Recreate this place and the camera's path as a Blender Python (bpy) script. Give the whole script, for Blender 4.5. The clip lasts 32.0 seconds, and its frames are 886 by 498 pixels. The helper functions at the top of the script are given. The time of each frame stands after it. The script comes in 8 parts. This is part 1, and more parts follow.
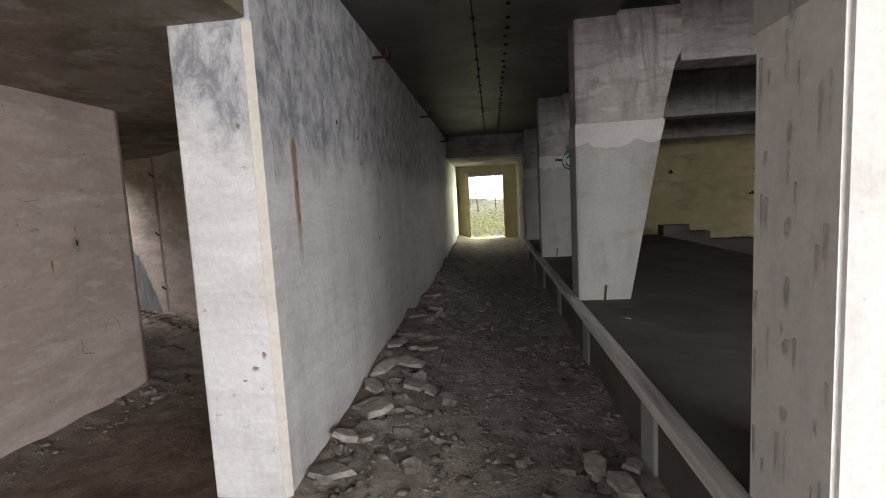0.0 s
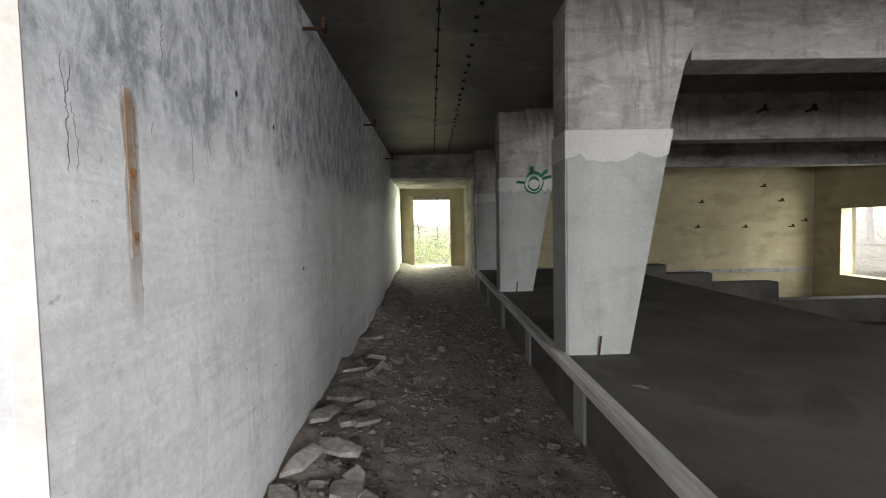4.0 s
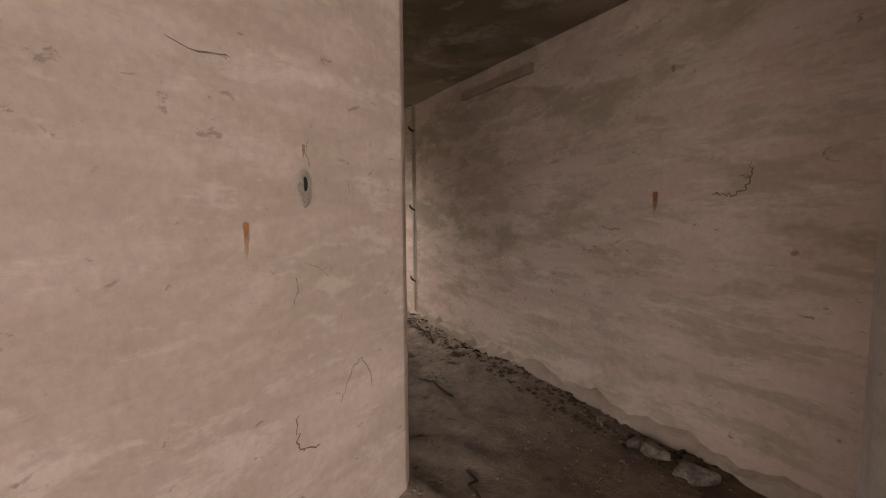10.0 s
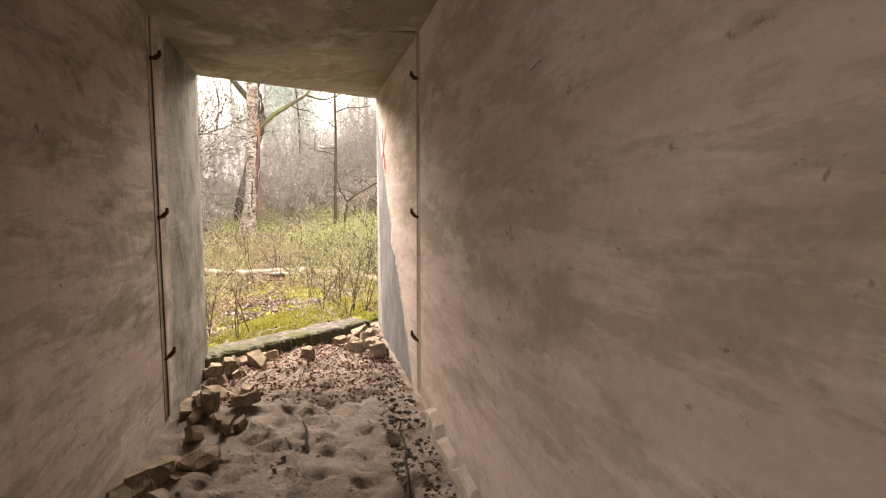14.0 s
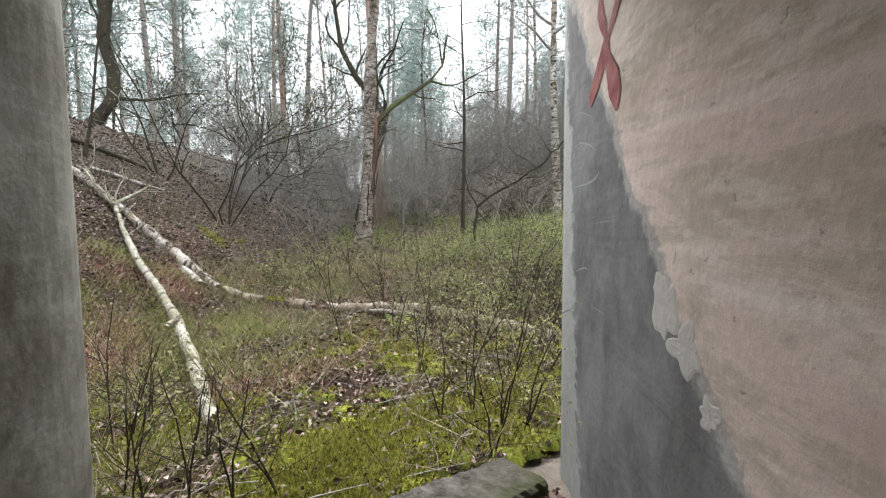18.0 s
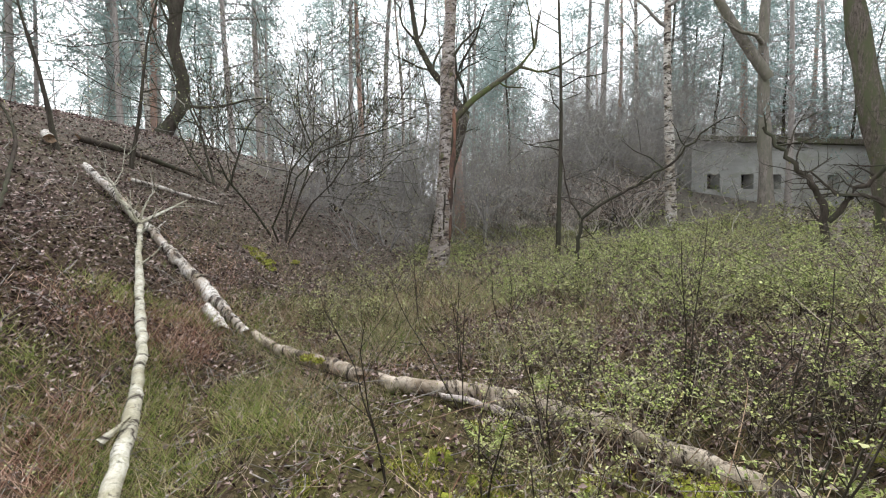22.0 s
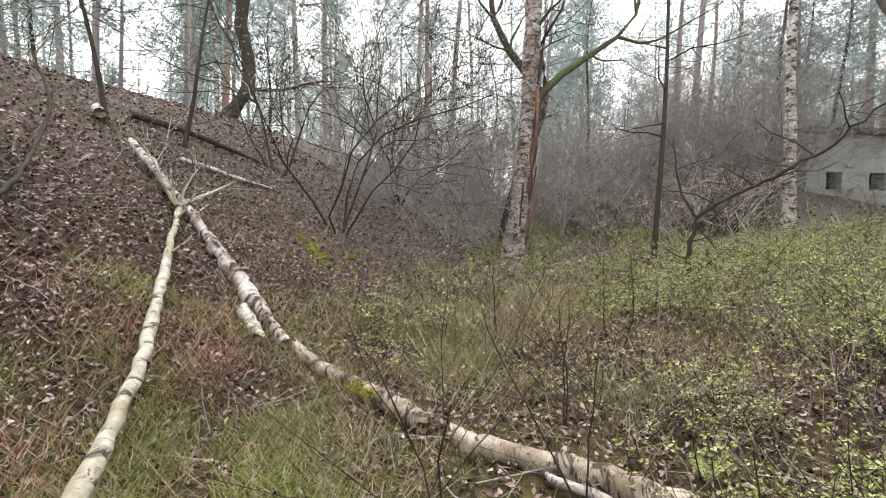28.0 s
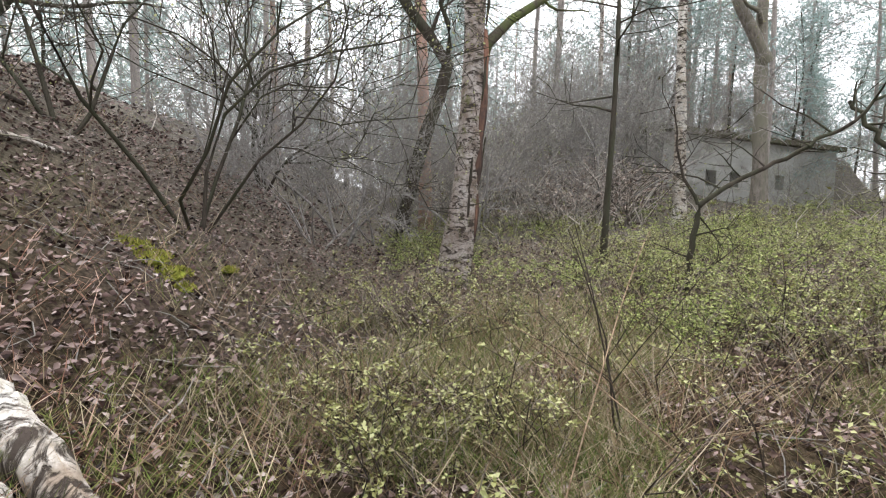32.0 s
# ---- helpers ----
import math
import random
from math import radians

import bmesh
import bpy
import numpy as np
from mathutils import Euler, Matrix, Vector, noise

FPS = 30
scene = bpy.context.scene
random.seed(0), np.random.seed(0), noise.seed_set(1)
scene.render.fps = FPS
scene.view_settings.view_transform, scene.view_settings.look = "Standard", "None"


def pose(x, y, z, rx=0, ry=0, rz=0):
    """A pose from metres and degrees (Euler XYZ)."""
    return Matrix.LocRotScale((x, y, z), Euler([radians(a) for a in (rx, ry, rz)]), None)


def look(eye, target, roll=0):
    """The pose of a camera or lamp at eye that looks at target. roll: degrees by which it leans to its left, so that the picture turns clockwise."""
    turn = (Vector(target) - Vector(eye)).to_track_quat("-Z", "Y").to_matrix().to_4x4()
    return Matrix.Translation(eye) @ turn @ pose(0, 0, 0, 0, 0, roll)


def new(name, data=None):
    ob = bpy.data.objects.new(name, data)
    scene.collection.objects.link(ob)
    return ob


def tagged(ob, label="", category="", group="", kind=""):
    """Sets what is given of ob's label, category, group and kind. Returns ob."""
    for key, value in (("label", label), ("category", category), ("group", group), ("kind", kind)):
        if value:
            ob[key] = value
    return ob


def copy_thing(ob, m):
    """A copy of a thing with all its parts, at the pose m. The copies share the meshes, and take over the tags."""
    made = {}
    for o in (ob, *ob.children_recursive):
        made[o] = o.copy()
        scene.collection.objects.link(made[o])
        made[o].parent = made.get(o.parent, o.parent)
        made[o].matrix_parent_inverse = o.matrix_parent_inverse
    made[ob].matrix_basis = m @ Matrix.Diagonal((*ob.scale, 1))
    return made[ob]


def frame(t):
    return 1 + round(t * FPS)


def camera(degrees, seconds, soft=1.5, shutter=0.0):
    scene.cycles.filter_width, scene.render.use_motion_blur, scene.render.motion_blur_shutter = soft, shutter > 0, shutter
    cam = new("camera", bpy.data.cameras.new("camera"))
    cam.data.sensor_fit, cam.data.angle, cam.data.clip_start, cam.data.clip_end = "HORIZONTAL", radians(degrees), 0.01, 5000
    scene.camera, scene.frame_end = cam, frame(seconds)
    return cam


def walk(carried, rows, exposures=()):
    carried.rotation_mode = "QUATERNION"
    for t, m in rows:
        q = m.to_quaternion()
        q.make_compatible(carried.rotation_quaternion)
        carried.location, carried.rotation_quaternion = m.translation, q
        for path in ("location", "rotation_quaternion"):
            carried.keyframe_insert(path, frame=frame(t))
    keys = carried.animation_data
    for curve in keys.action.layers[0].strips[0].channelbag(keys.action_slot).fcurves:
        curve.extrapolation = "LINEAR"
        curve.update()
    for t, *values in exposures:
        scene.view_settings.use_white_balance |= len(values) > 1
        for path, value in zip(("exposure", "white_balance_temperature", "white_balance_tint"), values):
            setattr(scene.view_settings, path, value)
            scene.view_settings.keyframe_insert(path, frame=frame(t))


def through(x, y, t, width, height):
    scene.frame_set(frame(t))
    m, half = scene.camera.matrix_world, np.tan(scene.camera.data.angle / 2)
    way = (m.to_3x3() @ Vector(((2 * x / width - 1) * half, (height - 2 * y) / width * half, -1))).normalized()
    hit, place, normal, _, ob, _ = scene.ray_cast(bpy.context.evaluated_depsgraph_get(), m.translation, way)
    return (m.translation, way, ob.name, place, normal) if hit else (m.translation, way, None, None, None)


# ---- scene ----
cam = camera(87.3, 32.0, 1.15)
METRES, EYE, TILT, LEAN, TURN = 15.0, 1.5, 0.0, 0.0, 6.3
ROWS = [
    (0.0, 0.0, 0.0, 0.0, -0.31, -5.86, 3.02),
    (0.5, -0.0044, 0.0095, -0.0009, -2.06, -5.29, 2.23),
    (1.0, -0.0018, 0.0238, -0.0001, -3.22, -4.54, 2.02),
    (1.5, -0.0018, 0.0335, 0.0004, -4.25, -3.94, 2.03),
    (2.0, -0.0071, 0.0442, 0.0003, -5.26, -3.37, 1.64),
    (2.5, -0.01, 0.0542, 0.0005, -6.18, -3.17, 1.68),
    (4.5, -0.003, 0.0763, -0.0025, -7.83, -2.88, 1.05),
    (5.0, -0.0025, 0.0773, -0.0027, -6.65, -2.8, 1.0),
    (5.5, -0.0061, 0.0786, -0.0036, 0.79, -2.34, 0.53),
    (6.0, -0.0195, 0.081, -0.0038, 13.35, -2.4, 0.02),
    (6.5, -0.0356, 0.0834, -0.0005, 25.44, -2.95, -0.21),
    (7.0, -0.0458, 0.0942, -0.0013, 36.38, -3.59, -0.03),
    (7.5, -0.0539, 0.1012, -0.0015, 41.88, -4.23, 0.06),
    (8.0, -0.0697, 0.1077, -0.0033, 41.77, -4.69, -0.02),
    (8.5, -0.0825, 0.1147, -0.0025, 40.35, -5.05, 0.08),
    (9.0, -0.0939, 0.1281, -0.0058, 35.65, -5.09, 0.36),
    (9.5, -0.1038, 0.1408, -0.0103, 29.94, -5.29, 0.41),
    (10.0, -0.1142, 0.1533, -0.0149, 24.73, -5.52, 0.36),
    (10.5, -0.1161, 0.1727, -0.0168, 22.68, -5.36, 0.15),
    (11.0, -0.1162, 0.1913, -0.0183, 21.87, -5.08, 0.07),
    (11.5, -0.121, 0.2103, -0.0165, 22.1, -5.0, 0.01),
    (12.0, -0.1218, 0.2314, -0.0178, 23.21, -4.99, -0.16),
    (12.5, -0.1237, 0.2512, -0.0161, 25.07, -5.07, -0.27),
    (13.0, -0.1312, 0.2697, -0.0167, 28.69, -5.06, -0.2),
    (13.5, -0.1412, 0.2879, -0.016, 34.01, -5.19, -0.12),
    (14.0, -0.1531, 0.3096, -0.0147, 36.49, -5.1, -0.18),
    (14.5, -0.1713, 0.3268, -0.0148, 38.85, -5.11, -0.05),
    (16.5, -0.2421, 0.3899, -0.0149, 47.4, -4.6, 0.54),
    (17.0, -0.261, 0.4073, -0.0149, 48.82, -4.49, 0.29),
    (17.5, -0.2828, 0.4208, -0.016, 50.18, -4.42, 0.51),
    (18.0, -0.3025, 0.4343, -0.0161, 51.79, -4.25, 0.48),
    (18.5, -0.3215, 0.4519, -0.0151, 53.54, -4.19, 0.35),
    (19.0, -0.3418, 0.4639, -0.015, 55.92, -4.03, 0.45),
    (19.5, -0.3617, 0.4746, -0.0138, 58.3, -3.81, 0.51),
    (20.0, -0.3795, 0.4879, -0.0114, 59.69, -3.78, 0.41),
    (20.5, -0.3938, 0.4942, -0.0117, 60.34, -3.72, 0.58),
    (21.0, -0.4095, 0.4962, -0.0068, 60.69, -3.55, 0.71),
    (21.5, -0.4148, 0.5006, -0.0051, 61.14, -3.52, 0.81),
    (22.0, -0.4166, 0.5026, -0.0043, 61.46, -3.49, 0.8),
    (22.5, -0.4174, 0.5026, -0.003, 60.9, -3.57, 0.57),
    (23.0, -0.4181, 0.5033, -0.0025, 59.3, -3.66, 0.34),
    (23.5, -0.4174, 0.5045, -0.0011, 56.08, -3.64, 0.21),
    (24.0, -0.4167, 0.505, -0.0006, 50.98, -3.6, 0.06),
    (24.5, -0.4152, 0.5058, 0.0003, 48.53, -3.72, -0.01),
    (26.5, -0.4247, 0.5155, -0.002, 54.87, -4.5, -0.58),
    (27.0, -0.443, 0.5185, -0.008, 61.1, -4.56, -0.5),
    (27.5, -0.4669, 0.5205, -0.0086, 66.69, -4.26, -0.86),
    (28.0, -0.492, 0.5236, -0.008, 68.97, -3.92, -0.97),
    (28.5, -0.5141, 0.5203, -0.0102, 69.94, -3.65, -0.95),
    (29.0, -0.5359, 0.515, -0.0113, 70.49, -3.26, -1.06),
    (29.5, -0.5645, 0.514, -0.0165, 69.99, -3.29, -1.08),
    (30.0, -0.5931, 0.5112, -0.0182, 68.47, -3.59, -1.0),
    (30.5, -0.6169, 0.5095, -0.0177, 66.79, -3.52, -0.96),
    (31.0, -0.6406, 0.5164, -0.017, 62.65, -3.78, -1.06),
    (31.5, -0.6612, 0.5197, -0.0163, 56.65, -4.29, -0.87),
    (32.0, -0.6772, 0.5224, -0.0139, 48.95, -4.41, -1.08),
]
# seconds, stops, kelvin, tint
EXPOSURES = [
    (0.0, 1.9, 6500, 11), (2.0, 2.05, 6400, 10), (5.0, 2.75, 6200, 7), (5.6, 2.5, 6300, 8), (6.4, 2.2, 6300, 7), (7.0, 2.05, 6400, 9), (7.5, 1.8, 6700, 14), (8.0, 1.6, 7000, 17), (9.0, 2.2, 7700, 21), (10.0, 2.5, 8000, 21), (11.0, 2.7, 8100, 21), (12.0, 2.95, 8200, 20), (13.0, 3.1, 8200, 20), (14.5, 3.0, 8000, 19),
    (15.5, 2.6, 7500, 16), (16.5, 2.25, 7000, 13), (17.0, 2.02, 6800, 11), (18.0, 1.6, 6400, 8), (19.0, 1.6, 6350, 9), (20.0, 1.5, 6300, 9), (24.0, 1.45, 6500, 10), (27.0, 1.68, 6600, 12), (28.0, 1.68, 6600, 12), (29.2, 1.58, 6550, 12), (30.5, 1.55, 6500, 12), (32.0, 1.68, 6500, 11),
]
walk(cam, [(t, pose(0, 0, EYE, TILT, LEAN, TURN) @ pose(METRES * x, METRES * y, METRES * z, 90 + pitch, roll, yaw)) for t, x, y, z, yaw, pitch, roll in ROWS], EXPOSURES)

# ---- world, sun, daylight in the openings, added fill outside two of them ----
world = bpy.data.worlds.new("overcast")
scene.world = world
world.use_nodes = True
wn = world.node_tree
sky = wn.nodes.new("ShaderNodeTexSky")
sky.sky_type = "NISHITA"
sky.sun_disc = False
sky.sun_elevation, sky.sun_rotation = radians(48), radians(250)
sky.air_density, sky.dust_density, sky.ozone_density = 1.0, 6.0, 1.0
grey = wn.nodes.new("ShaderNodeHueSaturation")
grey.inputs["Saturation"].default_value = 0.22
wn.links.new(sky.outputs["Color"], grey.inputs["Color"])
cloud = wn.nodes.new("ShaderNodeMix")
cloud.data_type = "RGBA"
cloud.inputs[0].default_value = 0.72
cloud.inputs[7].default_value = (7.6, 7.8, 8.1, 1)
wn.links.new(grey.outputs["Color"], cloud.inputs[6])
wn.links.new(cloud.outputs[2], wn.nodes["Background"].inputs["Color"])
wn.nodes["Background"].inputs["Strength"].default_value = 0.13

sun_data = bpy.data.lights.new("sun", "SUN")
sun_data.energy, sun_data.angle, sun_data.color = 1.2, radians(25), (1.0, 0.97, 0.93)
sun = new("sun", sun_data)
sun.matrix_world = look((0, 0, 30), (10.3, -28.2 * 0.3, 0))


def daylight(name, at, towards, width, height, watts, colour=(1.0, 0.98, 0.96)):
    """Area lamp standing in for sky light, in an opening or added outside it."""
    d = bpy.data.lights.new(name, "AREA")
    d.shape, d.size, d.size_y, d.energy, d.color = "RECTANGLE", width, height, watts, colour
    ob = new(name, d)
    ob.matrix_world = look(at, towards)
    return ob


daylight("daylight_entrance", (-0.9, -4.3, 2.0), (0.5, 2, 0.8), 2.4, 1.6, 28)
daylight("daylight_hall_entrance", (3.5, -4.3, 2.2), (-1.0, 3.0, 0.8), 2.8, 1.4, 125)
# added fill, hung out of view above the exit to brighten the passage
daylight("fill_outside_exit", (-8.5, 7.4, 3.4), (-4.8, 6.1, 1.0), 3.0, 0.9, 50)
# added greenish fill, unseen beside the far door, for the corridor's end
daylight("fill_outside_far_door", (1.15, 16.0, 1.5), (-1.08, 12.2, 1.2), 0.9, 1.6, 95, (0.97, 1.0, 0.66))
daylight("daylight_hall_window", (10.55, 12.15, 0.9), (5, 12.6, 0.7), 1.2, 1.6, 10, (1.0, 0.96, 0.86))

# ---- materials ----
def material(name):
    m = bpy.data.materials.new(name)
    m.use_nodes = True
    nt = m.node_tree
    return m, nt, nt.nodes["Principled BSDF"]


def node(nt, kind, **values):
    n = nt.nodes.new(kind)
    for k, v in values.items():
        n.inputs[k.replace("_", " ")].default_value = v
    return n


def coords(nt, scale=(1, 1, 1), kind="Object"):
    tc = nt.nodes.new("ShaderNodeTexCoord")
    mp = nt.nodes.new("ShaderNodeMapping")
    mp.inputs["Scale"].default_value = scale
    nt.links.new(tc.outputs[kind], mp.inputs["Vector"])
    return mp.outputs["Vector"]


def noise_tex(nt, vec, scale, detail=5.0, rough=0.6, distort=0.0):
    n = node(nt, "ShaderNodeTexNoise", Scale=scale, Detail=detail, Roughness=rough, Distortion=distort)
    nt.links.new(vec, n.inputs["Vector"])
    return n.outputs["Fac"]


def ramp(nt, fac, stops):
    r = nt.nodes.new("ShaderNodeValToRGB")
    el = r.color_ramp.elements
    while len(el) < len(stops):
        el.new(0.5)
    for e, (p, c) in zip(el, stops):
        e.position, e.color = p, (*c, 1) if len(c) == 3 else c
    nt.links.new(fac, r.inputs["Fac"])
    return r.outputs["Color"]


def mix(nt, fac, a, b, blend="MIX"):
    n = nt.nodes.new("ShaderNodeMix")
    n.data_type, n.blend_type = "RGBA", blend
    for sock, v in ((n.inputs[0], fac), (n.inputs[6], a), (n.inputs[7], b)):
        if hasattr(v, "links"):
            nt.links.new(v, sock)
        elif isinstance(v, tuple):
            sock.default_value = (*v, 1)
        else:
            sock.default_value = v
    return n.outputs[2]


def math_node(nt, op, a, b=0.0):
    n = nt.nodes.new("ShaderNodeMath")
    n.operation = op
    for sock, v in zip(n.inputs, (a, b)):
        if hasattr(v, "links"):
            nt.links.new(v, sock)
        else:
            sock.default_value = v
    return n.outputs[0]


def bump(nt, bsdf, fac, strength, distance):
    b = node(nt, "ShaderNodeBump", Strength=strength, Distance=distance)
    nt.links.new(fac, b.inputs["Height"])
    nt.links.new(b.outputs["Normal"], bsdf.inputs["Normal"])


def grey3(v):
    return (v, v, v)


def concrete(name, light, dark, stain=(0.16, 0.15, 0.10), stain_amount=0.5, boards=0.5, rough=0.9, relief=0.5, coat=None, upper=None, drips=0.0, mottle=0.0):
    """Cast concrete: cloudy tone, board marks lying level, pores, stains that run in patches."""
    m, nt, bs = material(name)
    v = coords(nt)
    cloud = ramp(nt, noise_tex(nt, v, 0.9, 6, 0.62, 0.4), [(0.32, grey3(0)), (0.68, grey3(1))])
    col = mix(nt, cloud, dark, light)
    vb = coords(nt, (0.55, 0.55, 5.5))
    board = ramp(nt, noise_tex(nt, vb, 1.1, 2.5, 0.5, 0.7), [(0.36, grey3(0)), (0.64, grey3(1))])
    col = mix(nt, math_node(nt, "MULTIPLY", board, boards), col, mix(nt, 0.5, light, dark, "MULTIPLY"))
    patch = ramp(nt, noise_tex(nt, coords(nt, (0.8, 0.8, 1.7)), 1.3, 8, 0.66, 0.35), [(0.52, grey3(0)), (0.62, grey3(1))])
    col = mix(nt, math_node(nt, "MULTIPLY", patch, stain_amount), col, stain)
    if mottle:
        # brushed smears, damp blotches and dark flecks
        smear_ = ramp(nt, noise_tex(nt, coords(nt, (0.7, 0.7, 3.0)), 2.6, 9, 0.72, 0.3), [(0.49, grey3(0)), (0.57, grey3(1))])
        col = mix(nt, math_node(nt, "MULTIPLY", smear_, mottle), col, mix(nt, 0.5, dark, stain))
        pale_ = ramp(nt, noise_tex(nt, coords(nt, (0.8, 0.8, 2.6)), 3.4, 8, 0.70, 0.2), [(0.54, grey3(0)), (0.61, grey3(1))])
        col = mix(nt, math_node(nt, "MULTIPLY", pale_, mottle * 0.6), col, mix(nt, 0.6, light, (0.72, 0.69, 0.66)))
        fleck = ramp(nt, noise_tex(nt, coords(nt, (1.0, 1.0, 1.6)), 12.0, 6, 0.66, 0.4), [(0.645, grey3(0)), (0.69, grey3(1))])
        col = mix(nt, math_node(nt, "MULTIPLY", fleck, mottle), col, (0.15, 0.12, 0.105))
    if drips:
        # soot and water drawn down the face
        run = noise_tex(nt, coords(nt, (5, 5, 0.8)), 1.4, 7, 0.7, 0.6)
        spot = noise_tex(nt, coords(nt, (1, 1, 0.7)), 1.7, 5, 0.65, 0.8)
        d = math_node(nt, "MULTIPLY", ramp(nt, run, [(0.46, grey3(0)), (0.66, grey3(1))]), ramp(nt, spot, [(0.40, grey3(0)), (0.58, grey3(1))]))
        col = mix(nt, math_node(nt, "MULTIPLY", d, drips), col, mix(nt, 0.5, dark, (0.09, 0.08, 0.075)))
    if upper:
        # darker distemper above a ragged line
        z0, tone_a, tone_b = upper
        sz = nt.nodes.new("ShaderNodeSeparateXYZ")
        nt.links.new(v, sz.inputs[0])
        brush = noise_tex(nt, coords(nt, (1.4, 1.4, 0.8)), 6.0, 8, 0.76, 0.35)
        edge = math_node(nt, "ADD", math_node(nt, "SUBTRACT", sz.outputs["Z"], z0), math_node(nt, "MULTIPLY", math_node(nt, "SUBTRACT", noise_tex(nt, v, 2.2, 6, 0.65), 0.5), 0.9))
        tone = mix(nt, ramp(nt, brush, [(0.40, grey3(0)), (0.58, grey3(1))]), tone_a, tone_b)
        col = mix(nt, math_node(nt, "MULTIPLY", ramp(nt, edge, [(0.0, grey3(0)), (0.28, grey3(1))]), 0.88), col, tone)
    if coat:
        # smooth cement coat beyond a slanting ragged edge, flaked at the rim
        along, start, slope, c_a, c_b, outer = coat
        sz = nt.nodes.new("ShaderNodeSeparateXYZ")
        nt.links.new(v, sz.inputs[0])
        s_ = math_node(nt, "ADD", math_node(nt, "MULTIPLY", sz.outputs["X"], float(along[0])), math_node(nt, "MULTIPLY", sz.outputs["Y"], float(along[1])))
        e = math_node(nt, "SUBTRACT", math_node(nt, "SUBTRACT", s_, start), math_node(nt, "MULTIPLY", sz.outputs["Z"], slope))
        e = math_node(nt, "ADD", e, math_node(nt, "MULTIPLY", math_node(nt, "SUBTRACT", noise_tex(nt, v, 3.4, 8, 0.72), 0.5), 0.42))
        smear = noise_tex(nt, coords(nt, (1.2, 1.2, 0.8)), 3.4, 8, 0.7, 0.35)
        ccol = mix(nt, ramp(nt, smear, [(0.36, grey3(0)), (0.62, grey3(1))]), c_a, c_b)
        col = mix(nt, ramp(nt, e, [(0.0, grey3(0)), (0.03, grey3(1))]), col, ccol)
        if outer:
            ragged_ = math_node(nt, "MULTIPLY", math_node(nt, "SUBTRACT", noise_tex(nt, coords(nt, (1.0, 1.0, 1.5)), 6.0, 9, 0.74, 0.3), 0.5), 0.36)
            worn = math_node(nt, "ADD", math_node(nt, "SUBTRACT", math_node(nt, "SUBTRACT", s_, outer), math_node(nt, "MULTIPLY", sz.outputs["Z"], 0.13)), ragged_)
            col = mix(nt, math_node(nt, "MULTIPLY", ramp(nt, worn, [(0.0, grey3(0)), (0.035, grey3(1))]), 0.8), col, mix(nt, noise_tex(nt, v, 14.0, 6, 0.7), (0.22, 0.225, 0.225), (0.42, 0.42, 0.405)))
        rim = ramp(nt, e, [(-0.0, grey3(0)), (0.04, grey3(1)), (0.09, grey3(0))])
        col = mix(nt, math_node(nt, "MULTIPLY", rim, 0.5), col, (0.55, 0.53, 0.50))
    grain = noise_tex(nt, v, 34, 6, 0.7)
    col = mix(nt, 0.22, col, ramp(nt, grain, [(0.3, grey3(0.25)), (0.7, grey3(1.0))]), "MULTIPLY")
    pore = nt.nodes.new("ShaderNodeTexVoronoi")
    pore.inputs["Scale"].default_value = 22
    nt.links.new(v, pore.inputs["Vector"])
    pit = ramp(nt, pore.outputs["Distance"], [(0.02, grey3(0.45)), (0.10, grey3(1))])
    col = mix(nt, 0.35, col, pit, "MULTIPLY")
    nt.links.new(col, bs.inputs["Base Color"])
    bs.inputs["Roughness"].default_value = rough
    bs.inputs["Specular IOR Level"].default_value = 0.15
    h = math_node(nt, "ADD", math_node(nt, "MULTIPLY", board, 0.35), math_node(nt, "ADD", math_node(nt, "MULTIPLY", grain, 0.35), cloud))
    bump(nt, bs, h, relief, 0.012)
    return m


def rough_mix(name, c1, c2, c3, scale=6.0, rough=0.95, relief=0.6, distance=0.02, stretch=(1, 1, 1)):
    """Earthy or fibrous surface of three tones at two scales."""
    m, nt, bs = material(name)
    v = coords(nt, stretch)
    a = noise_tex(nt, v, scale * 0.18, 5, 0.6, 0.5)
    b = noise_tex(nt, v, scale, 8, 0.75, 0.3)
    col = mix(nt, ramp(nt, b, [(0.35, grey3(0)), (0.65, grey3(1))]), c1, c2)
    col = mix(nt, ramp(nt, a, [(0.42, grey3(0)), (0.60, grey3(1))]), col, c3)
    nt.links.new(col, bs.inputs["Base Color"])
    bs.inputs["Roughness"].default_value = rough
    bs.inputs["Specular IOR Level"].default_value = 0.06
    bump(nt, bs, b, relief, distance)
    return m


